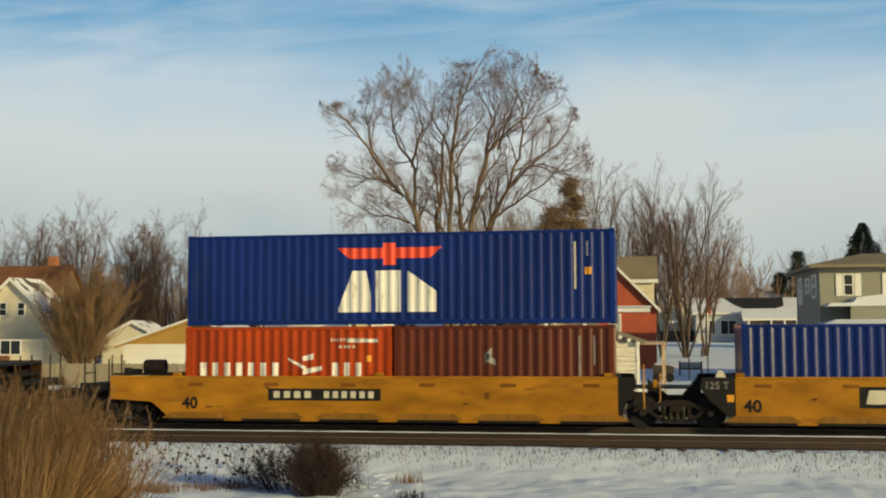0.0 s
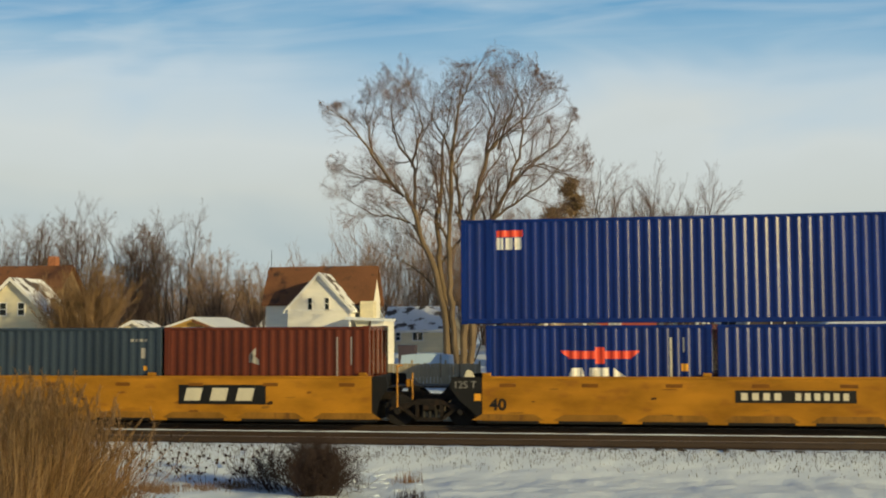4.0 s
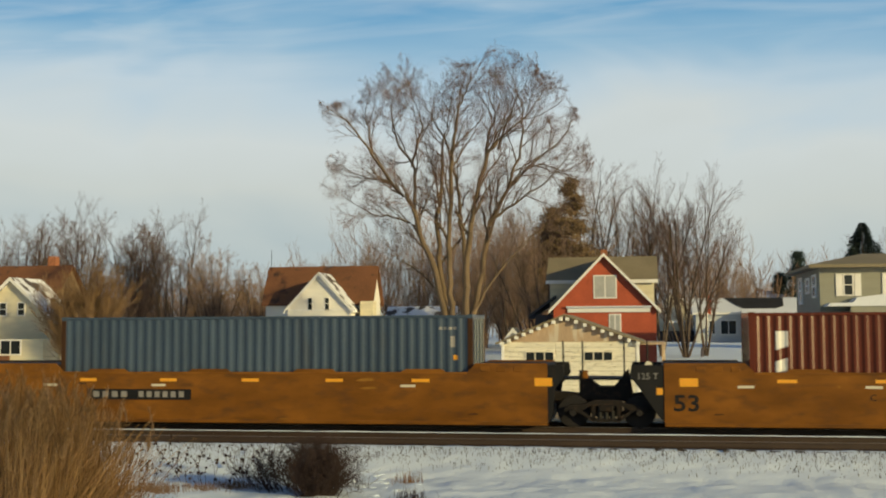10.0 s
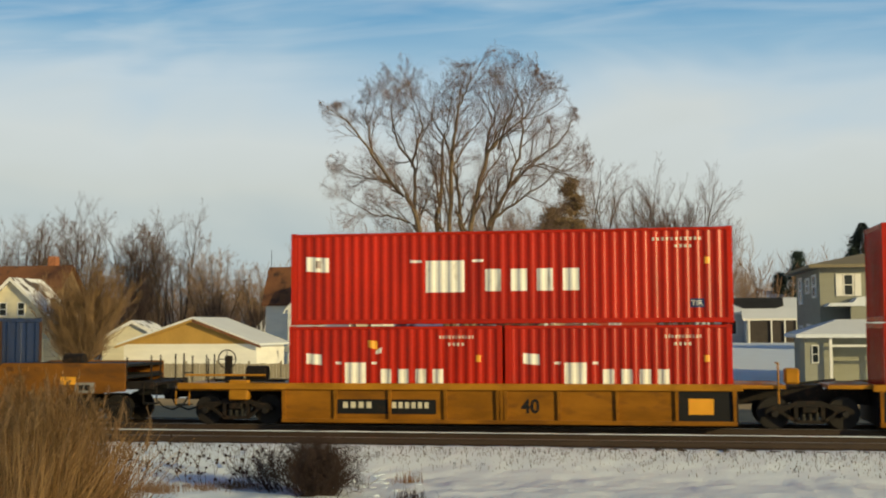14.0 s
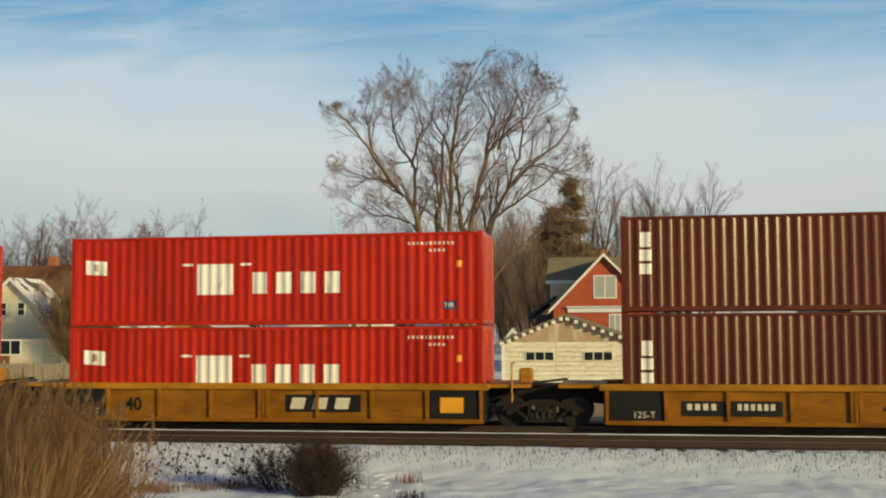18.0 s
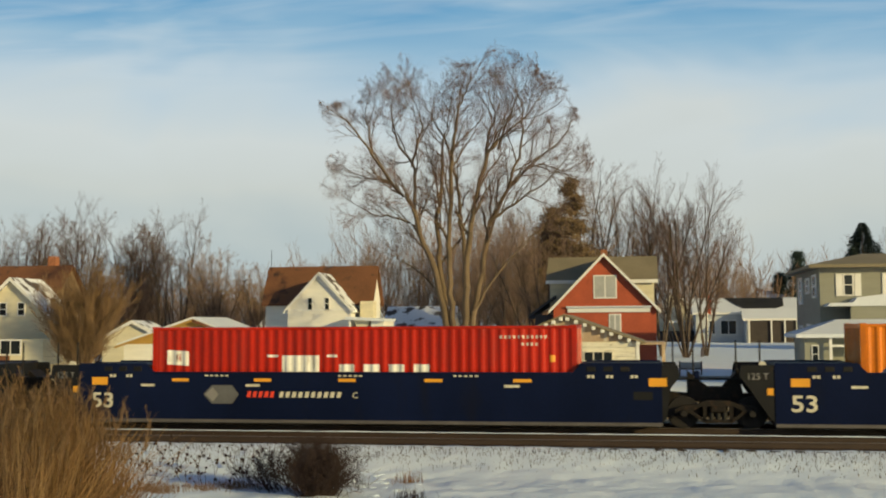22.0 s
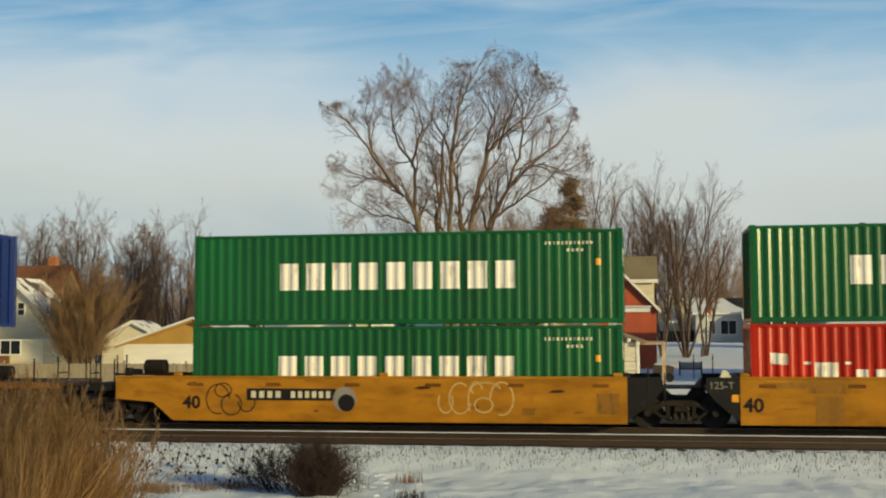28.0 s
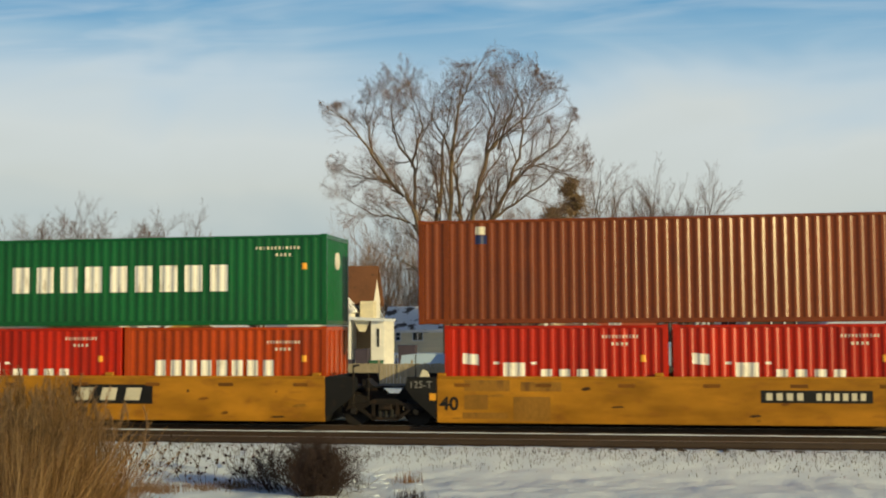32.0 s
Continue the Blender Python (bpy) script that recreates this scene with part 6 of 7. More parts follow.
for x, w, z, k in ((-19.3, 0.9, 1.75, "plum"), (-20.6, 1.3, 1.0, "plum"), (-18.3, 0.8, 0.95, "greenbin"), (-16.1, 1.2, 2.0, "plum")):
    h = thing("yard_bin", pose(x, 78, GZ), "dark plastic bin standing in the yard", "bin", "bins in the yard")
    part("body", slab(B(), [(-w / 2 * 0.88, 0), (w / 2 * 0.88, 0), (w / 2, z), (-w / 2, z)], -0.4, 0.4), H[k], h)
    part("lid", box(B(), -w / 2 - 0.04, w / 2 + 0.04, -0.45, 0.45, z, z + 0.08, 0.02), H[k], h)
h = thing("satellite_dish", pose(-24.9, 79, GZ), "grey satellite dish on a pole", "dish")
part("pole", cyl(B(), (0, 0, 0), (0, 0, 1.5), 0.04, 6), H["metal"], h)
part("dish", cyl(B(), (0, -0.1, 1.75), (0, -0.04, 1.8), 0.32, 16, 0.2), H["metal"], h)
h = thing("garden_bench", pose(2.9, 78, GZ), "dark metal garden bench standing in the snow", "bench")
part("seat", box(B(), -0.75, 0.75, -0.25, 0.25, 0.42, 0.48), H["dark"], h)
part("backrest", box(B(), -0.75, 0.75, 0.22, 0.28, 0.48, 0.9), H["metal"], h)
for x in (-0.7, 0.7):
    part("leg", box(B(), x - 0.04, x + 0.04, -0.25, 0.28, 0, 0.95), H["dark"], h)
h = thing("hydrant", pose(5.55, 118, GZ), "small dark red hydrant in the snow", "hydrant")
part("barrel", cyl(B(), (0, 0, 0), (0, 0, 0.85), 0.16, 10, 0.13), H["plum"], h)
part("cap", cyl(B(), (0, 0, 0.85), (0, 0, 1.1), 0.16, 10, 0.05), H["plum"], h)
h = thing("flagpole", pose(8.3, 160, GZ), "short flagpole with a hanging red flag", "flagpole")
part("pole", cyl(B(), (0, 0, 0), (0, 0, 7.6), 0.06, 6), H["metal"], h)
part("flag", slab(B(), [(0.05, 7.3), (0.45, 6.9), (0.5, 4.6), (0.05, 4.8)], -0.03, 0.03), H["red"], h)


# ---- bare trees ----
M["bark"] = mat("grey_brown_bark", (0.15, 0.105, 0.064), 0.9, 0, 0.35, 18, 2.0, 0.6, 0.03, 4)
M["darkbark"] = mat("dark_grey_brown_bark", (0.085, 0.060, 0.046), 0.9, 0, 0.35, 18, 2.0, 0.6, 0.03, 4)
M["darktwig"] = mat("dark_grey_brown_twigs", (0.145, 0.096, 0.076), 0.9, 0, 0.3, 10, 1.0, 0.0, island=0.3)
M["twig"] = mat("brown_twigs", (0.19, 0.120, 0.088), 0.9, 0, 0.3, 10, 1.0, 0.0, island=0.3)
M["warmtwig"] = mat("russet_twigs", (0.27, 0.175, 0.115), 0.9, 0, 0.3, 10, 1.0, 0.0)
M["tantwig"] = mat("tan_stems", (0.21, 0.128, 0.062), 0.9, 0, 0.3, 10, 1.0, 0.0, island=0.3)
M["straw"] = mat("dry_golden_grass", (0.35, 0.205, 0.080), 0.85, 0, 0.4, 6, 1.5, 0.0, island=0.6)
M["brownstraw"] = mat("brown_dry_grass", (0.22, 0.115, 0.048), 0.85, 0, 0.4, 6, 1.5, 0.0, island=0.6)
M["palestraw"] = mat("pale_dry_grass", (0.38, 0.235, 0.115), 0.85, 0, 0.4, 6, 1.5, 0.0, island=0.6)
M["needle"] = mat("brown_green_needles", (0.15, 0.098, 0.05), 0.9, 0, 0.35, 8, 1.0, 0.0, island=0.5)
M["darkneedle"] = mat("dark_green_needles", (0.018, 0.035, 0.028), 0.9, 0, 0.3, 8, 1.0, 0.0)
M["bramble"] = mat("dark_bramble_stems", (0.034, 0.019, 0.016), 0.9, 0, 0.35, 10, 1.0, 0.0)


class Wood:
    """Collects tapered tubes into two lists: stout limbs and thin twigs."""

    def __init__(self, seed, drift=0.0):
        self.rng, self.drift, self.hull = random.Random(seed), drift, None
        self.sets = {"limb": ([], []), "twig": ([], [])}

    def tube(self, pts, r0, r1, kind, n):
        vs, fs = self.sets[kind]
        base, rings = len(vs), len(pts)
        for i, p in enumerate(pts):
            d = (pts[min(i + 1, rings - 1)] - pts[max(i - 1, 0)]).normalized()
            a = d.orthogonal().normalized()
            b = d.cross(a)
            r = r0 + (r1 - r0) * i / (rings - 1)
            for k in range(n):
                w = k * math.tau / n
                vs.append(p + (a * math.cos(w) + b * math.sin(w)) * r)
        for i in range(rings - 1):
            for k in range(n):
                q = base + i * n
                fs.append((q + k, q + (k + 1) % n, q + n + (k + 1) % n, q + n + k))

    def limb(self, way, r0, r1, plan, lift, wob, depth=0.0):
        """A main limb through a few (x, z) places, eased between them and drifting in y, with its branches."""
        rg = self.rng
        key = [Vector((x, depth * k / (len(way) - 1), z)) for k, (x, z) in enumerate(way)]
        ends = [key[0] * 2 - key[1]] + key + [key[-1] * 2 - key[-2]]
        pts = []
        for a, b, c, d in zip(ends, ends[1:], ends[2:], ends[3:]):
            for u in (0.0, 0.25, 0.5, 0.75):
                p = 0.5 * (2 * b + (c - a) * u + (2 * a - 5 * b + 4 * c - d) * u * u + (3 * b - a - 3 * c + d) * u ** 3)
                pts.append(p + Vector((rg.gauss(0, 0.05), rg.gauss(0, 0.12), rg.gauss(0, 0.04))))
        pts.append(key[-1])
        steps = len(pts) - 1
        dirs = [(pts[min(i + 1, steps)] - pts[max(i - 1, 0)]).normalized() for i in range(steps + 1)]
        self.tube(pts, r0, r1, "limb", 8)
        self.branch(pts, dirs, steps, 12.0, r0, 0, plan, lift, wob, r1 / r0)

    def grow(self, p, d, length, r, level, plan, lift=0.10, wob=0.16):
        rg = self.rng
        steps = 7 if level == 0 else 5 if level < 2 else (4 if level == 2 else 3 if level == 3 else 2)
        pts, dirs = [p.copy()], [d.copy()]
        q, e = p.copy(), d.copy()
        last = level >= len(plan) - 1
        out = Vector((d.x, d.y, 0)) * (self.drift if level == 0 else 0.0)
        for i in range(steps):
            e = (e + out + Vector((rg.gauss(0, wob), rg.gauss(0, wob), rg.gauss(0, wob) + lift))).normalized()
            q = q + e * (length / steps)
            if self.hull and i and self.outside(q):
                steps = i
                break
            pts.append(q.copy())
            dirs.append(e.copy())
        kind = "limb" if level < 2 else "twig"
        self.tube(pts, r, r * (0.16 if level == 0 and self.drift else 0.3), kind, 7 if level == 0 else (5 if level == 1 else (4 if level == 2 else 3)))
        if not last:
            self.branch(pts, dirs, steps, length, r, level, plan, lift, wob)

    def branch(self, pts, dirs, steps, length, r, level, plan, lift, wob, tip=0.3):
        rg = self.rng
        count, ratio, spread, start = plan[level]
        for c in range(count):
            k = start + (1 - start) * (c + rg.random()) / count
            i = min(int(k * steps), steps - 1)
            f = k * steps - i
            at = pts[i].lerp(pts[i + 1], f)
            ax = dirs[i + 1]
            side = ax.orthogonal().normalized()
            side.rotate(Matrix.Rotation(rg.random() * math.tau, 3, ax))
            sp = spread * rg.uniform(0.7, 1.3)
            nd = (ax * math.cos(sp) + side * math.sin(sp)).normalized()
            ln = length * ratio * rg.uniform(0.65, 1.25) * (1.15 - 0.45 * k)
            self.grow(at, nd, ln, max(r * (1 - (1 - tip) * k) * 0.58, plan[-1]), level + 1, plan, lift, wob)

    def outside(self, q):
        """Beyond the rounded, slightly uneven crown."""
        cx, cz, rx, ry, rz = self.hull
        k = ((q.x - cx) / rx) ** 2 + (q.y / ry) ** 2 + ((q.z - cz) / rz) ** 2
        return k > 1 + 0.5 * noise.noise((q.x * 0.35, q.y * 0.35, q.z * 0.35))

    def mesh(self, kind, name):
        vs, fs = self.sets[kind]
        me = bpy.data.meshes.new(name)
        me.from_pydata([tuple(v) for v in vs], [], fs)
        me.materials.append(None)
        return me


def bare_tree(x, y, stems, plan, seed, label, bark="bark", twig="twig", lift=0.10, wob=0.16, group="bare trees"):
    """stems: (lean in x, lean in y, length, radius)."""
    w = Wood(seed)
    for lx, ly, ln, r in stems:
        w.grow(Vector((lx * 0.5, ly * 0.5, 0)), Vector((lx, ly, 1)).normalized(), ln, r, 0, plan, lift, wob)
    return tree_of(w, x, y, label, bark, twig, group)


def tree_of(w, x, y, label, bark, twig, group):
    t = thing("tree", pose(x, y, GZ), label, "tree", group)
    put("trunk", w.mesh("limb", "trunk"), M[bark], t)
    put("crown", w.mesh("twig", "crown"), M[twig], t)
    return t


def fan_tree(x, y, hgt, spread, n, seed, label, bark="darkbark", twig="darktwig", group="bare winter trees", slant=0.0, thin=0.0075):
    """A tree whose straight stems rise from a low fork and open like a fan."""
    rg = random.Random(seed)
    stems = []
    for k in range(n):
        lx = slant + spread * (2 * (k + 0.5) / n - 1) + rg.gauss(0, 0.05)
        stems.append((lx, rg.uniform(-0.3, 0.3), hgt * rg.uniform(0.78, 0.98) * (1 - 0.22 * abs(lx - slant) / max(spread, 0.01)), hgt * 0.0065 * rg.uniform(0.7, 1.25)))
    return bare_tree(x, y, stems, [(12, 0.28, 0.44, 0.32), (6, 0.48, 0.45, 0.15), (4, 0.55, 0.5, 0.1), (3, 0.6, 0.5, 0.1), thin], seed, label, bark, twig, 0.02, 0.045, group)


# the big many-stemmed tree
w = Wood(14)
w.hull = (-0.3, 13.9, 9.5, 8.4, 9.0)
FORK = [(13, 0.29, 0.64, 0.30), (7, 0.54, 0.62, 0.15), (5, 0.62, 0.6, 0.1), (4, 0.68, 0.6, 0.08), (2, 0.75, 0.5, 0.1), 0.0045]
TIPS = [(9, 0.24, 0.66, 0.10)] + FORK[1:]
w.limb(((-0.55, 0), (-0.9, 4.2), (-1.5, 7.1), (-2.4, 9.6), (-3.1, 11.8), (-4.1, 12.9), (-6, 15.6), (-7.3, 17.4), (-8.7, 18.4)), 0.266, 0.018, FORK, 0.06, 0.13, -2.0)
w.limb(((-3, 11.4), (-3.1, 14.3), (-4.2, 16.1), (-4.8, 17.7), (-5, 19.3), (-4.7, 20.3)), 0.126, 0.012, TIPS, 0.06, 0.13, 2.5)
w.limb(((-3.2, 14.4), (-2.6, 16.2), (-2.3, 17.5), (-3.2, 18.7), (-3.5, 20.2)), 0.0888, 0.012, TIPS, 0.06, 0.13, -1.5)
w.limb(((-0.4, 0), (-0.8, 4), (-1.3, 7.1), (-1.5, 10.6), (-1.2, 12.9), (-1.2, 16.1), (-0.8, 17.6), (-0.5, 20.2)), 0.252, 0.018, FORK, 0.06, 0.13, 1.5)
w.limb(((0, 0), (-0.3, 4), (-0.5, 7.1), (-0.35, 10.7), (-0.2, 14), (0.1, 16.1), (0.5, 18.1), (1.2, 19.4), (1.4, 20.7)), 0.237, 0.018, FORK, 0.06, 0.13, -2.5)
w.limb(((0.3, 0), (0.5, 4.5), (0.3, 8.5), (-0.1, 12.4), (-0.5, 14.2), (-1.2, 16.6), (-2.2, 18.4), (-2, 20.3)), 0.2, 0.012, FORK, 0.06, 0.13, 3.0)
w.limb(((0.4, 0), (0.6, 5), (0.85, 8.9), (1.4, 11.8), (2.1, 14.5), (3, 15.8), (5, 17.5), (6.2, 19.2)), 0.266, 0.018, FORK, 0.06, 0.13, -1.5)
w.limb(((2, 14.2), (2.1, 16.1), (2.6, 17.9), (2.1, 19.4), (2.2, 20.9)), 0.118, 0.012, TIPS, 0.06, 0.13, 2.0)
w.limb(((0.7, 0), (1.1, 4), (1.75, 7.8), (2.3, 10.7), (3.6, 12.9), (5, 14.5), (7.2, 16.4), (8, 18.1)), 0.252, 0.018, FORK, 0.06, 0.13, 2.0)
w.limb(((3.5, 12.8), (4.5, 15.4), (4.7, 17.7), (4.1, 20.2)), 0.111, 0.012, TIPS, 0.06, 0.13, -2.0)
w.limb(((-2.3, 9.4), (-3.3, 10.5), (-4.5, 10.9), (-5.8, 11.1), (-7.6, 12.2)), 0.104, 0.012, TIPS, 0.06, 0.13, -1.5)
w.limb(((2.2, 10.4), (4, 11.6), (6.2, 13), (7.9, 14.8)), 0.111, 0.012, TIPS, 0.06, 0.13, -1.5)
w.limb(((-4.2, 13), (-5.6, 13.6), (-7, 14), (-8.6, 14.8)), 0.09, 0.015, TIPS, 0.04, 0.13, 1.5)
w.limb(((1, 4.2), (2.8, 7), (4.6, 9), (6.4, 10.6)), 0.111, 0.012, TIPS, 0.06, 0.13, 1.5)
w.limb(((-1, 5), (-2.6, 7), (-4.2, 8), (-5.6, 9.3)), 0.0814, 0.012, TIPS, 0.06, 0.13, 2.0)
w.limb(((4.8, 14.2), (6.0, 14.3), (7.4, 14.0), (8.6, 14.6)), 0.07, 0.012, TIPS, 0.05, 0.13, 1.5)
w.limb(((2.8, 15.4), (3.6, 17.0), (4.4, 18.6), (5.4, 19.8)), 0.08, 0.012, TIPS, 0.05, 0.13, -2.5)
w.limb(((-6.0, 15.4), (-6.3, 17.0), (-6.9, 18.4), (-6.8, 19.6)), 0.08, 0.012, TIPS, 0.05, 0.13, 2.0)
tree_of(w, -12.6, 78, "large bare many-stemmed tree with a spreading crown", "bark", "twig", "")
UPSWEPT = "bare tree with upswept brown branches behind the houses"
# companions behind it and towards the right
for i, (x, y, hgt, spread, n, tw) in enumerate(((3.9, 116, 18.2, 0.34, 10, "twig"), (1.6, 119, 18.2, 0.22, 6, "twig"), (6.0, 120, 17.0, 0.24, 6, "twig"), (-2.3, 116, 17.6, 0.26, 8, "warmtwig"), (-0.6, 121, 18.2, 0.24, 7, "twig"),
                                               (-5.0, 119, 20.6, 0.12, 4, "twig"), (-8.4, 101, 13.5, 0.32, 5, "warmtwig"), (-10.2, 106, 14.0, 0.3, 5, "warmtwig"), (-12.6, 109, 12.8, 0.3, 5, "warmtwig"), (-15.8, 106, 9.5, 0.4, 5, "warmtwig"))):
    fan_tree(x, y, hgt, spread, n, 30 + i, UPSWEPT, twig=tw)
for i, (x, y, hgt, spread, n, tw, sl) in enumerate(((-65.5, 106, 14.2, 0.40, 8, "darktwig", 0.0), (-59.6, 105, 14.6, 0.45, 9, "darktwig", 0.0), (-50.4, 108, 14.6, 0.36, 8, "darktwig", 0.05), (-62.0, 107, 14.0, 0.50, 8, "darktwig", 0.0), (-54.8, 106, 16.2, 0.36, 11, "darktwig", 0.0), (-52.5, 109, 14.8, 0.20, 6, "darktwig", 0.32), (-57.8, 109, 13.0, 0.3, 6, "darktwig", 0.0), (-46.8, 107, 14.2, 0.18, 5, "darktwig", 0.0),
                                                   (-44.8, 106, 14.4, 0.20, 5, "darktwig", 0.05), (-40.8, 106, 10.6, 0.36, 12, "warmtwig", 0.0), (-43.0, 109, 11.4, 0.20, 5, "warmtwig", 0.0), (-37.2, 109, 9.2, 0.34, 10, "warmtwig", 0.0), (-48.5, 104, 8.6, 0.42, 8, "warmtwig", 0.0),
                                                   (-51.5, 103, 8.2, 0.42, 7, "warmtwig", 0.0), (28.5, 140, 15.0, 0.3, 6, "darktwig", 0.0))):
    fan_tree(x, y, hgt, spread, n, 60 + i, "bare tree with fine grey-brown twigs behind the houses", twig=tw, slant=sl)
# the tan thicket by the left house
s = [(random.uniform(-0.62, 0.62), random.uniform(-0.25, 0.25), random.uniform(4.2, 6.4), 0.05) for k in range(38)]
bare_tree(-37.3, 72, s, [(12, 0.36, 0.45, 0.12), (8, 0.5, 0.5, 0.1), (5, 0.55, 0.5, 0.1), 0.010], 90, "dense tan many-stemmed shrub tall as a house", "tantwig", "tantwig", 0.08, 0.07, group="")


def conifer(x, y, hgt, wid, seed, needle, label):
    rg = random.Random(seed)
    t = thing("conifer", pose(x, y, GZ), label, "tree", "conifers")
    part("trunk", cyl(B(), (0, 0, 0), (0, 0, hgt), wid * 0.06, 7, 0.03), M["bark"], t)
    vs, fs = [], []
    for i in range(22000):
        k = rg.random() ** 0.8
        z = hgt * (0.12 + 0.88 * k)
        a = rg.random() * math.tau
        r = wid * (1 - k) ** 0.85 * rg.uniform(0.05, 1.0) ** 0.6 * (0.82 + 0.3 * math.sin(a * 3 + z * 2.3)) + 0.08
        c = Vector((math.cos(a) * r, math.sin(a) * r, z - 0.12 * r))
        out = Vector((math.cos(a), math.sin(a), rg.uniform(-0.35, 0.25)))
        up = Vector((rg.uniform(-1, 1), rg.uniform(-1, 1), rg.uniform(-0.4, 0.4)))
        ln, wd = rg.uniform(0.35, 1.1) * (1.2 - 0.8 * k), rg.uniform(0.10, 0.24) * (1.25 - 0.8 * k)
        b = len(vs)
        vs += [c - up * wd, c + up * wd, c + out * ln]
        fs.append((b, b + 1, b + 2))
    me = bpy.data.meshes.new("crown")
    me.from_pydata([tuple(v) for v in vs], [], fs)
    me.materials.append(None)
    put("crown", me, M[needle], t)


def pine(x, y, hgt, wid, seed, label, needle="darkneedle"):
    """An old pine: a bare trunk foot and a ragged crown of needle clumps on short boughs."""
    rg = random.Random(seed)
    t = thing("conifer", pose(x, y, GZ), label, "tree", "conifers")
    bm = cyl(B(), (0, 0, 0), (0, 0, hgt * 0.95), 0.22, 7, 0.05)
    vs, fs = [], []
    for k in range(130):
        z = hgt * rg.uniform(0.30, 0.98)
        f = z / hgt
        a, reach = rg.random() * math.tau, wid * rg.uniform(0.35, 1.0) * min(1.0, 1.7 * (1.02 - f) + 0.08)
        root = Vector((0, 0, z))
        tip = Vector((math.cos(a) * reach, math.sin(a) * reach, z + 0.12 * reach))
        cyl(bm, (0, 0, z), tip, 0.06, 5, 0.02)
        for c in range(110):
            p = root.lerp(tip, rg.uniform(0.25, 1.1)) + Vector((rg.gauss(0, 0.34), rg.gauss(0, 0.34), rg.gauss(0, 0.2)))
            d = Vector((rg.gauss(0, 1), rg.gauss(0, 1), rg.gauss(0.3, 0.6))).normalized() * rg.uniform(0.2, 0.5)
            q = d.orthogonal().normalized() * rg.uniform(0.03, 0.08)
            b = len(vs)
            vs += [p - q, p + q, p + d]
            fs.append((b, b + 1, b + 2))
    part("trunk", bm, M["bark"], t)
    me = bpy.data.meshes.new("crown")
    me.from_pydata([tuple(v) for v in vs], [], fs)
    me.materials.append(None)
    put("crown", me, M[needle], t)


pine(-6.9, 113, 17.8, 4.6, 1, "tall ragged conifer with browned needles", "needle")
pine(-9.2, 118, 15.5, 4.6, 2, "broad conifer with browned needles", "needle")
conifer(25.0, 140, 15.0, 6.4, 3, "darkneedle", "dark green conifer behind the grey house")
pine(24.1, 190, 14.8, 3.4, 4, "dark green round-topped pine by the snowy roofs")
pine(21.6, 193, 11.5, 2.8, 5, "low dark green pine by the snowy roofs")

# far woods: one mass of small bare trees along the horizon
w = Wood(7)
for i in range(230):
    x = -110 + 205 * random.random()
    y = random.uniform(175, 300)
    hgt = random.uniform(9, 14) * (1.0 if x < 5 else 1.55)
    for k in range(3):
        d = Vector((random.uniform(-0.3, 0.3), random.uniform(-0.3, 0.3), 1)).normalized()
        w.grow(Vector((x + random.uniform(-1, 1), y, GZ)), d, hgt * random.uniform(0.5, 0.8), 0.10, 0, [(8, 0.42, 0.5, 0.1), (7, 0.5, 0.5, 0.1), 0.035], 0.12)
for i in range(58):
    x, y = random.uniform(-46, -6), random.uniform(138, 158)
    top = 9.5 + 6.0 * min(1, max(0, (x + 46) / 12))
    for k in range(4):
        d = Vector((random.uniform(-0.35, 0.35), random.uniform(-0.3, 0.3), 1)).normalized()
        w.grow(Vector((x, y, GZ)), d, top * random.uniform(0.65, 1.0), 0.08, 0, [(10, 0.40, 0.5, 0.1), (8, 0.5, 0.5, 0.1), 0.02], 0.10, 0.10)
for i in range(75):
    x, y = random.uniform(-66, -36), random.uniform(112, 124)
    for k in range(4):
        d = Vector((random.uniform(-0.4, 0.4), random.uniform(-0.3, 0.3), 1)).normalized()
        w.grow(Vector((x, y, GZ)), d, random.uniform(4.5, 8.0), 0.06, 0, [(8, 0.40, 0.5, 0.1), (6, 0.5, 0.5, 0.1), 0.016], 0.08, 0.10)
woods = thing("far_woods", pose(0, 0, 0), "hazy line of bare brown woods beyond the houses", "woods", kind="stuff")
put("trunks", w.mesh("limb", "trunks"), M["warmtwig"], woods)
put("twigs", w.mesh("twig", "twigs"), M["warmtwig"], woods)


# ---- dry grass, bramble and weeds before the tracks ----
def blades(n, spot, hgt, lean, seed, wide=0.006, stray=0.075):
    """Bent grass blades; spot() gives a foot, hgt() a length."""
    rg = random.Random(seed)
    vs, fs = [], []
    for i in range(n):
        x, y, z = spot(rg)
        ln = hgt(rg)
        lx, ly = max(-0.3, min(0.3, rg.gauss(lean, stray))), rg.gauss(0, 0.10)
        w = wide * rg.uniform(0.6, 1.5)
        b = len(vs)
        bend = rg.uniform(0.0, 0.9)
        for k in range(5):
            f = k / 4
            px, py, pz = x + lx * ln * f + bend * lx * 2 * ln * f * f, y + ly * ln * f, z + ln * f * (1 - 0.14 * bend * f)
            ww = w * (1 - 0.75 * f) if k < 3 else w * 1.5 * (1.1 - f * 0.9)
            vs += [(px - ww, py, pz), (px + ww, py - ww * 0.6, pz)]
        for k in range(4):
            q = b + 2 * k
            fs.append((q, q + 1, q + 3, q + 2))
    me = bpy.data.meshes.new("blades")
    me.from_pydata(vs, [], fs)
    me.materials.append(None)
    return me


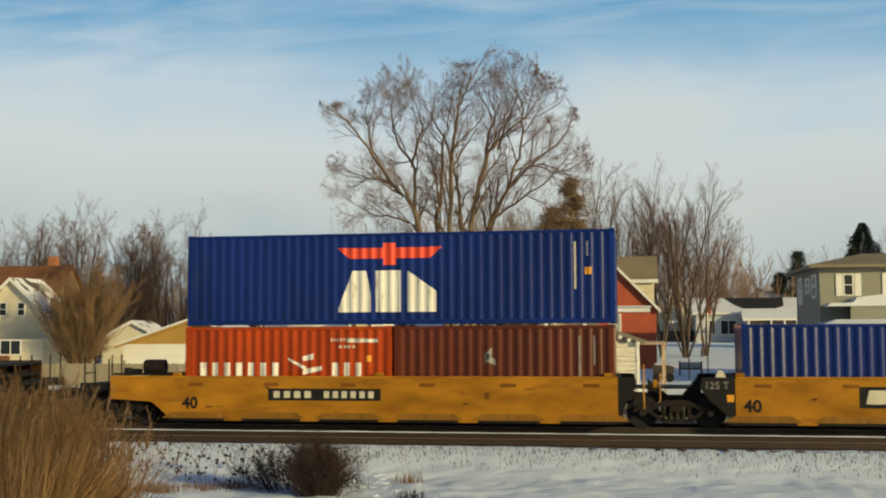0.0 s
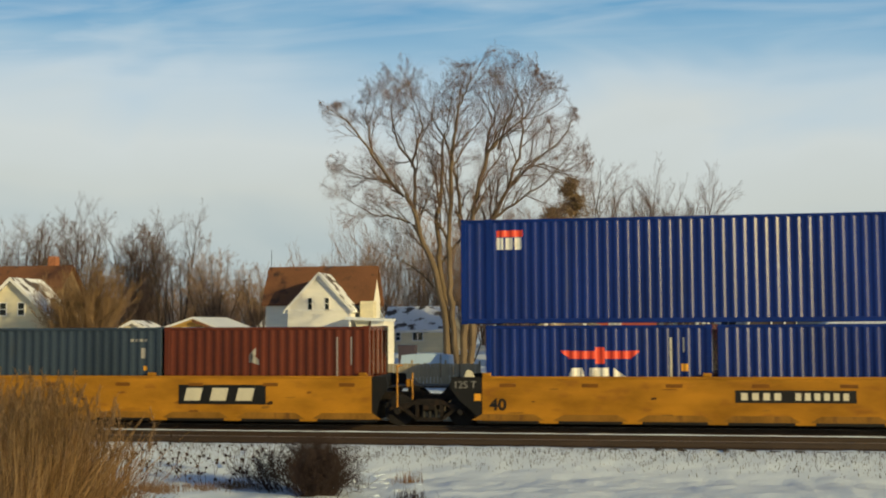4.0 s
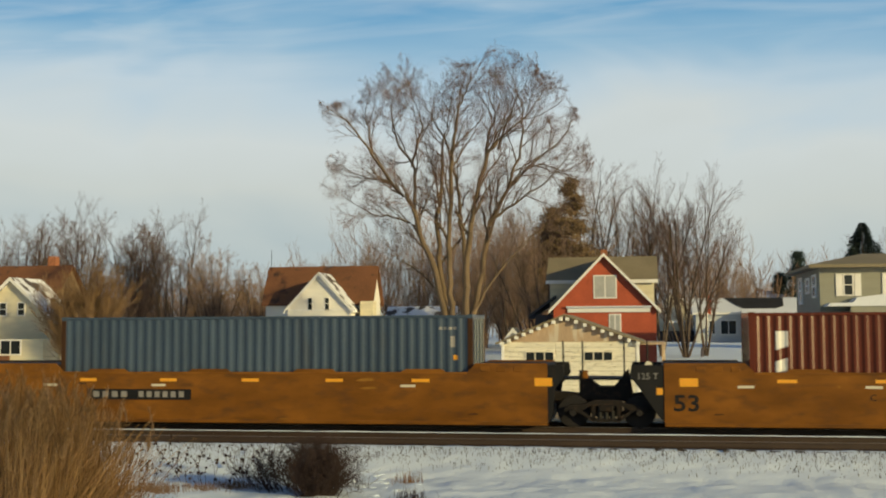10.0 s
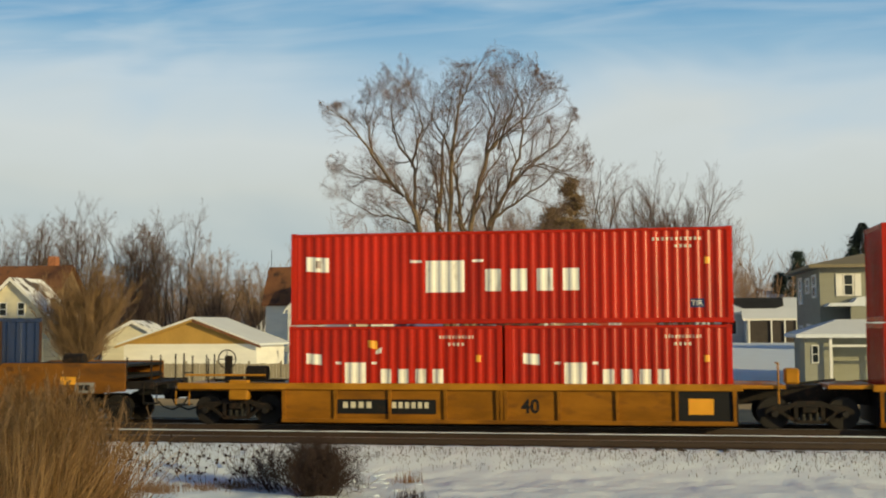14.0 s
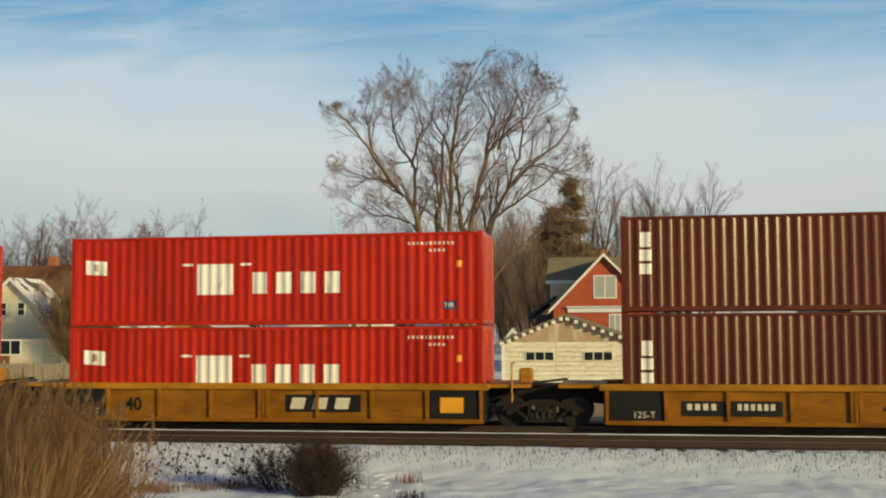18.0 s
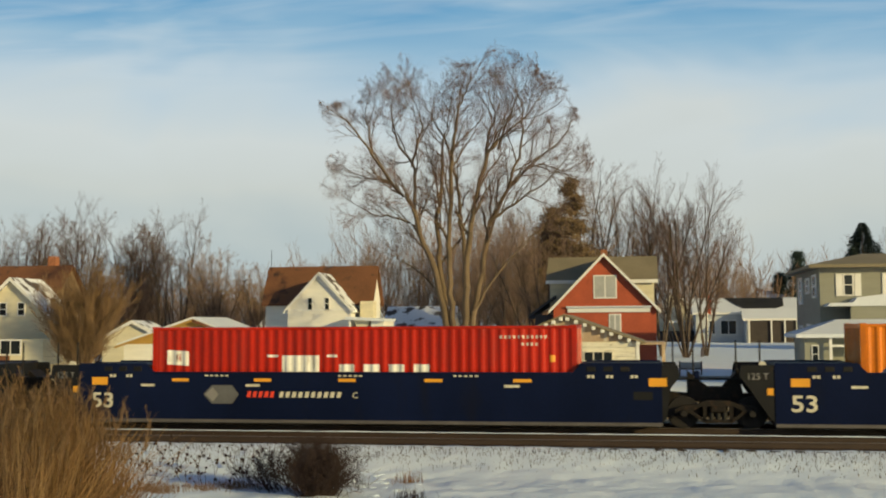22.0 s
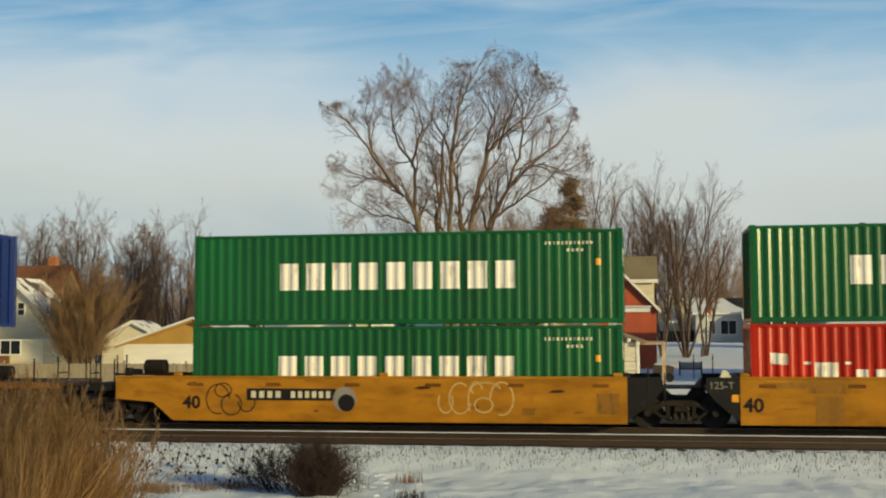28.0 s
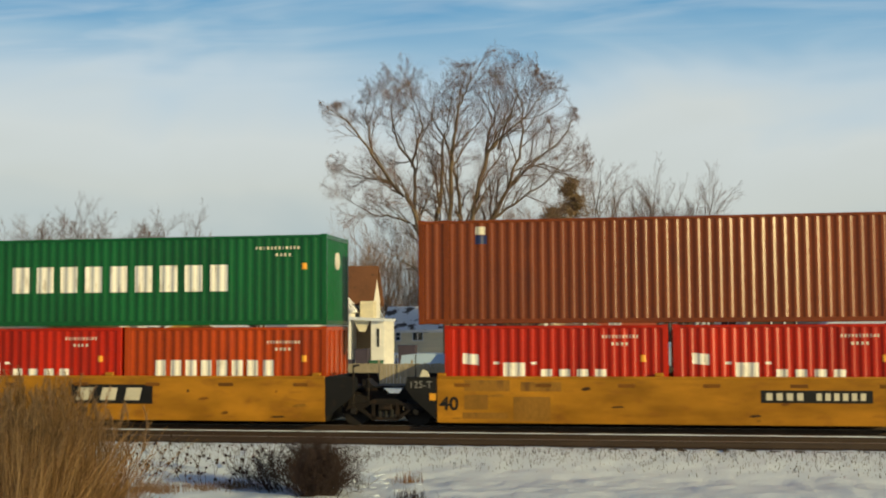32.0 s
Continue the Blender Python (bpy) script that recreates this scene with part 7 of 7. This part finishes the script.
def plumes(n, spot, hgt, seed):
    """Tall stalks, each with a feathery drooping seed plume at its tip."""
    rg = random.Random(seed)
    vs, fs = [], []
    for i in range(n):
        x, y, z = spot(rg)
        ln = hgt(rg)
        lx, ly = rg.gauss(0.02, 0.08), rg.gauss(0, 0.10)
        b = len(vs)
        for k in range(4):
            f = k / 3
            px, py, pz = x + lx * ln * f * (0.6 + 0.6 * f), y + ly * ln * f, z + ln * f
            vs += [(px - 0.003, py, pz), (px + 0.003, py - 0.002, pz)]
        for k in range(3):
            q = b + 2 * k
            fs.append((q, q + 1, q + 3, q + 2))
        droop, size = rg.choice((-1, 1)) * rg.uniform(0.02, 0.12), rg.uniform(0.22, 0.42)
        for k in range(60):
            f = rg.random()
            ox, oz = px + droop * f * f, pz - 0.5 * size + size * f
            l2, a = rg.uniform(0.06, 0.15) * (1.15 - 0.6 * f), rg.gauss(droop * 3, 0.55)
            c = len(vs)
            vs += [(ox - 0.0035, py, oz), (ox + 0.0035, py - 0.003, oz), (ox + math.sin(a) * l2, py + rg.gauss(0, 0.03), oz + math.cos(a) * l2)]
            fs.append((c, c + 1, c + 2))
    me = bpy.data.meshes.new("plumes")
    me.from_pydata(vs, [], fs)
    me.materials.append(None)
    return me


SWAY = []
for i in range(10):
    cx, cy = -10.25 + 0.315 * i, 14.6 + 0.7 * math.sin(i * 2.1)
    top = (2.5, 2.55, 2.65, 2.55, 2.65, 2.6, 2.65, 2.6, 2.55, 2.2)[i]
    t = thing("tall_grass", pose(cx, cy, -0.7), "tall clump of dry golden grass standing in snow", "grass", "clumps of tall dry grass", "stuff")
    put("blades", blades(1000, lambda r: (r.gauss(0, 0.19), r.gauss(0, 0.35), 0), lambda r: top * min(0.95, max(0.15, r.gauss(0.62, 0.18))), (0.0, 0.03, -0.04, 0.02, -0.02, 0.02, 0.0, -0.02, 0.0, -0.01)[i], 200 + i, 0.0065, 0.17), M[("straw", "brownstraw", "palestraw", "straw")[i % 4]], t)
    put("plumes", plumes(120, lambda r: (r.gauss(0, 0.17), r.gauss(0, 0.35), 0), lambda r: top * r.triangular(0.5, 1.06, 0.84), 400 + i), M["palestraw" if i % 2 else "straw"], t)
    SWAY.append((t, cx, cy, i))


def gz(x, y):
    return ground_z(x, y)


w = Wood(21)
for i in range(520):
    x, y = random.gauss(0, 0.20), random.gauss(0, 0.2)
    d = Vector((x * 0.5 + random.gauss(0, 0.15), random.gauss(0, 0.3), 1)).normalized()
    w.grow(Vector((x, y, -0.02)), d, random.uniform(0.5, 1.25), 0.006, 0, [(6, 0.35, 0.5, 0.2), (4, 0.5, 0.6, 0.1), 0.0035], 0.02, 0.2)
t = thing("bramble_bush", pose(-6.55, 22.9, gz(-6.55, 22.9)), "dense dark brown bramble bush in the snow", "bush")
put("branchwork", w.mesh("limb", "stems"), M["bramble"], t)
put("twigwork", w.mesh("twig", "twigs"), M["bramble"], t)
w = Wood(22)
for i in range(75):
    x, y = random.gauss(0, 0.28), random.gauss(0, 0.2)
    d = Vector((-0.5 + random.gauss(0, 0.4), random.gauss(0, 0.3), 1)).normalized()
    w.grow(Vector((x, y, -0.02)), d, random.uniform(0.5, 1.0), 0.007, 0, [(5, 0.45, 0.6, 0.3), (4, 0.4, 0.6, 0.2), 0.004], 0.02, 0.18)
t = thing("bramble_bush", pose(-7.7, 23.6, gz(-7.7, 23.6)), "open dark weed thicket with seed heads beside the bush", "bush")
put("branchwork", w.mesh("limb", "stems"), M["bramble"], t)
put("twigwork", w.mesh("twig", "twigs"), M["bramble"], t)
# scattered weeds with seed heads
wd = Wood(23)
for i in range(55):
    x, y = random.uniform(-12.3, -7.4), random.uniform(23.4, 26.6)
    d = Vector((random.gauss(0, 0.35), random.gauss(0, 0.2), 1)).normalized()
    ln = random.uniform(0.35, 0.95)
    wd.grow(Vector((x, y, gz(x, y) - 0.02)), d, ln, 0.006, 0, [(4, 0.4, 0.6, 0.35), 0.0035], 0.0, 0.14)
t = thing("dry_weeds", pose(0, 0, 0), "thin dry weed stems poking through the snow", "weeds", kind="stuff")
put("stems", wd.mesh("limb", "stems"), M["bramble"], t)
bm = B()
vs = wd.sets["limb"][0]
for i in range(0, len(vs), 61):
    bmesh.ops.create_icosphere(bm, subdivisions=1, radius=random.uniform(0.018, 0.045), matrix=Matrix.Translation(vs[i]))
part("seed_heads", bm, M["bramble"], t)
# short stubble along the bank, and tufts
stub = blades(2600, lambda r: (lambda x, y: (x, y, gz(x, y) - 0.02))(r.uniform(-13, 8), r.triangular(26.0, 28.15, 27.7)), lambda r: r.uniform(0.03, 0.13), 0.0, 301, 0.006)
t = thing("grass_stubble", pose(0, 0, 0), "sparse dry grass stubble showing through the snow bank", "grass", kind="stuff")
put("blades", stub, M["bramble"], t)
for i, (x, y, n, hh, k) in enumerate(((-5.2, 25.0, 70, 0.34, "brownstraw"), (-6.3, 24.6, 50, 0.3, "bramble"), (-4.6, 22.4, 90, 0.26, "bramble"), (-9.3, 23.4, 220, 0.22, "warmtwig"), (-10.1, 22.8, 480, 0.26, "warmtwig"), (-8.7, 23.9, 320, 0.2, "tantwig"), (-10.9, 22.2, 480, 0.32, "tantwig"))):
    t = thing("grass_tuft", pose(x, y, gz(x, y)), "small dry tuft in the snow", "grass", "dry tufts", "stuff")
    put("blades", blades(n, lambda r: (r.gauss(0, 0.16 if x > -8 else 0.3), r.gauss(0, 0.2), -0.02), lambda r: hh * r.uniform(0.3, 1.0), 0.0, 320 + i, 0.006), M[k], t)
# crusted snow lumps by the bush
bm = B()
for i in range(22):
    x, y = random.gauss(-5.7, 0.4), random.gauss(24.2, 0.7)
    r = random.uniform(0.04, 0.12)
    bmesh.ops.create_icosphere(bm, subdivisions=1, radius=r, matrix=Matrix.Translation((x, y, gz(x, y))) @ Matrix.Diagonal((1.4, 1.1, 0.35, 1)))
tagged(part("snow_lumps", bm, M["snow"]), "broken lumps of crusted snow beside the bush", "snow", kind="stuff")
# a thin uneven white strip along the near track's far rail
bm = B()
xs = np.linspace(-60, 50, 420)
prev = None
for x in xs:
    k = noise.noise((x * 0.7, 0, 3))
    hgt = 0.004 + 0.014 * max(0, k + 0.5)
    yy = NEAR_C + 0.755
    now = [bm.verts.new(v) for v in ((x, yy - 0.06, -0.005), (x, yy - 0.03, hgt), (x, yy + 0.03, hgt), (x, yy + 0.06, -0.005))]
    if prev:
        for a in range(3):
            bm.faces.new((prev[a], now[a], now[a + 1], prev[a + 1]))
    prev = now
tagged(part("snow_ridge", bm, M["snow"]), "thin white strip lying along a rail", "snow", kind="structure")


# ---- what moves ----
def gone(t):
    """How far the train has rolled after t seconds."""
    return 13.32 * t + 0.01075 * t * t - 0.000107 * t ** 3


def motions():
    times = [0, 2, 4, 6, 8, 10, 12, 14, 16, 18, 20, 22, 24, 26, 28, 30, 32]
    for ob, u, z in TRAIN:
        y = ob.location.y
        walk(ob, [(t, pose(u - gone(t), y, z)) for t in times])
    # wheels turn as they roll: one row for every thirtieth of a second
    ticks = [k / 30 for k in range(961)]
    spin = [-gone(t) / WHEEL_R for t in ticks]
    for ob, w in WHEELSETS:
        walk(ob, [(t, Matrix.Translation((w, 0, WHEEL_R)) @ Matrix.Rotation(a, 4, "Y")) for t, a in zip(ticks, spin)])
    # the cloud veil drifts slowly to the right
    walk(cloud, [(0, pose(0, 2000, 0)), (16, pose(36, 2000, 0)), (32, pose(72, 2000, 0))])
    # the tall grass stirs in the wind of the train
    for ob, x, y, i in SWAY:
        rows = [(k * 0.8, pose(x, y, -0.7, 0.5 * math.sin(k * 1.3 + i), 1.6 * math.sin(k * 1.9 + i * 1.1) + 0.8 * math.sin(k * 0.7 + i), 0)) for k in range(41)]
        walk(ob, rows)


motions()
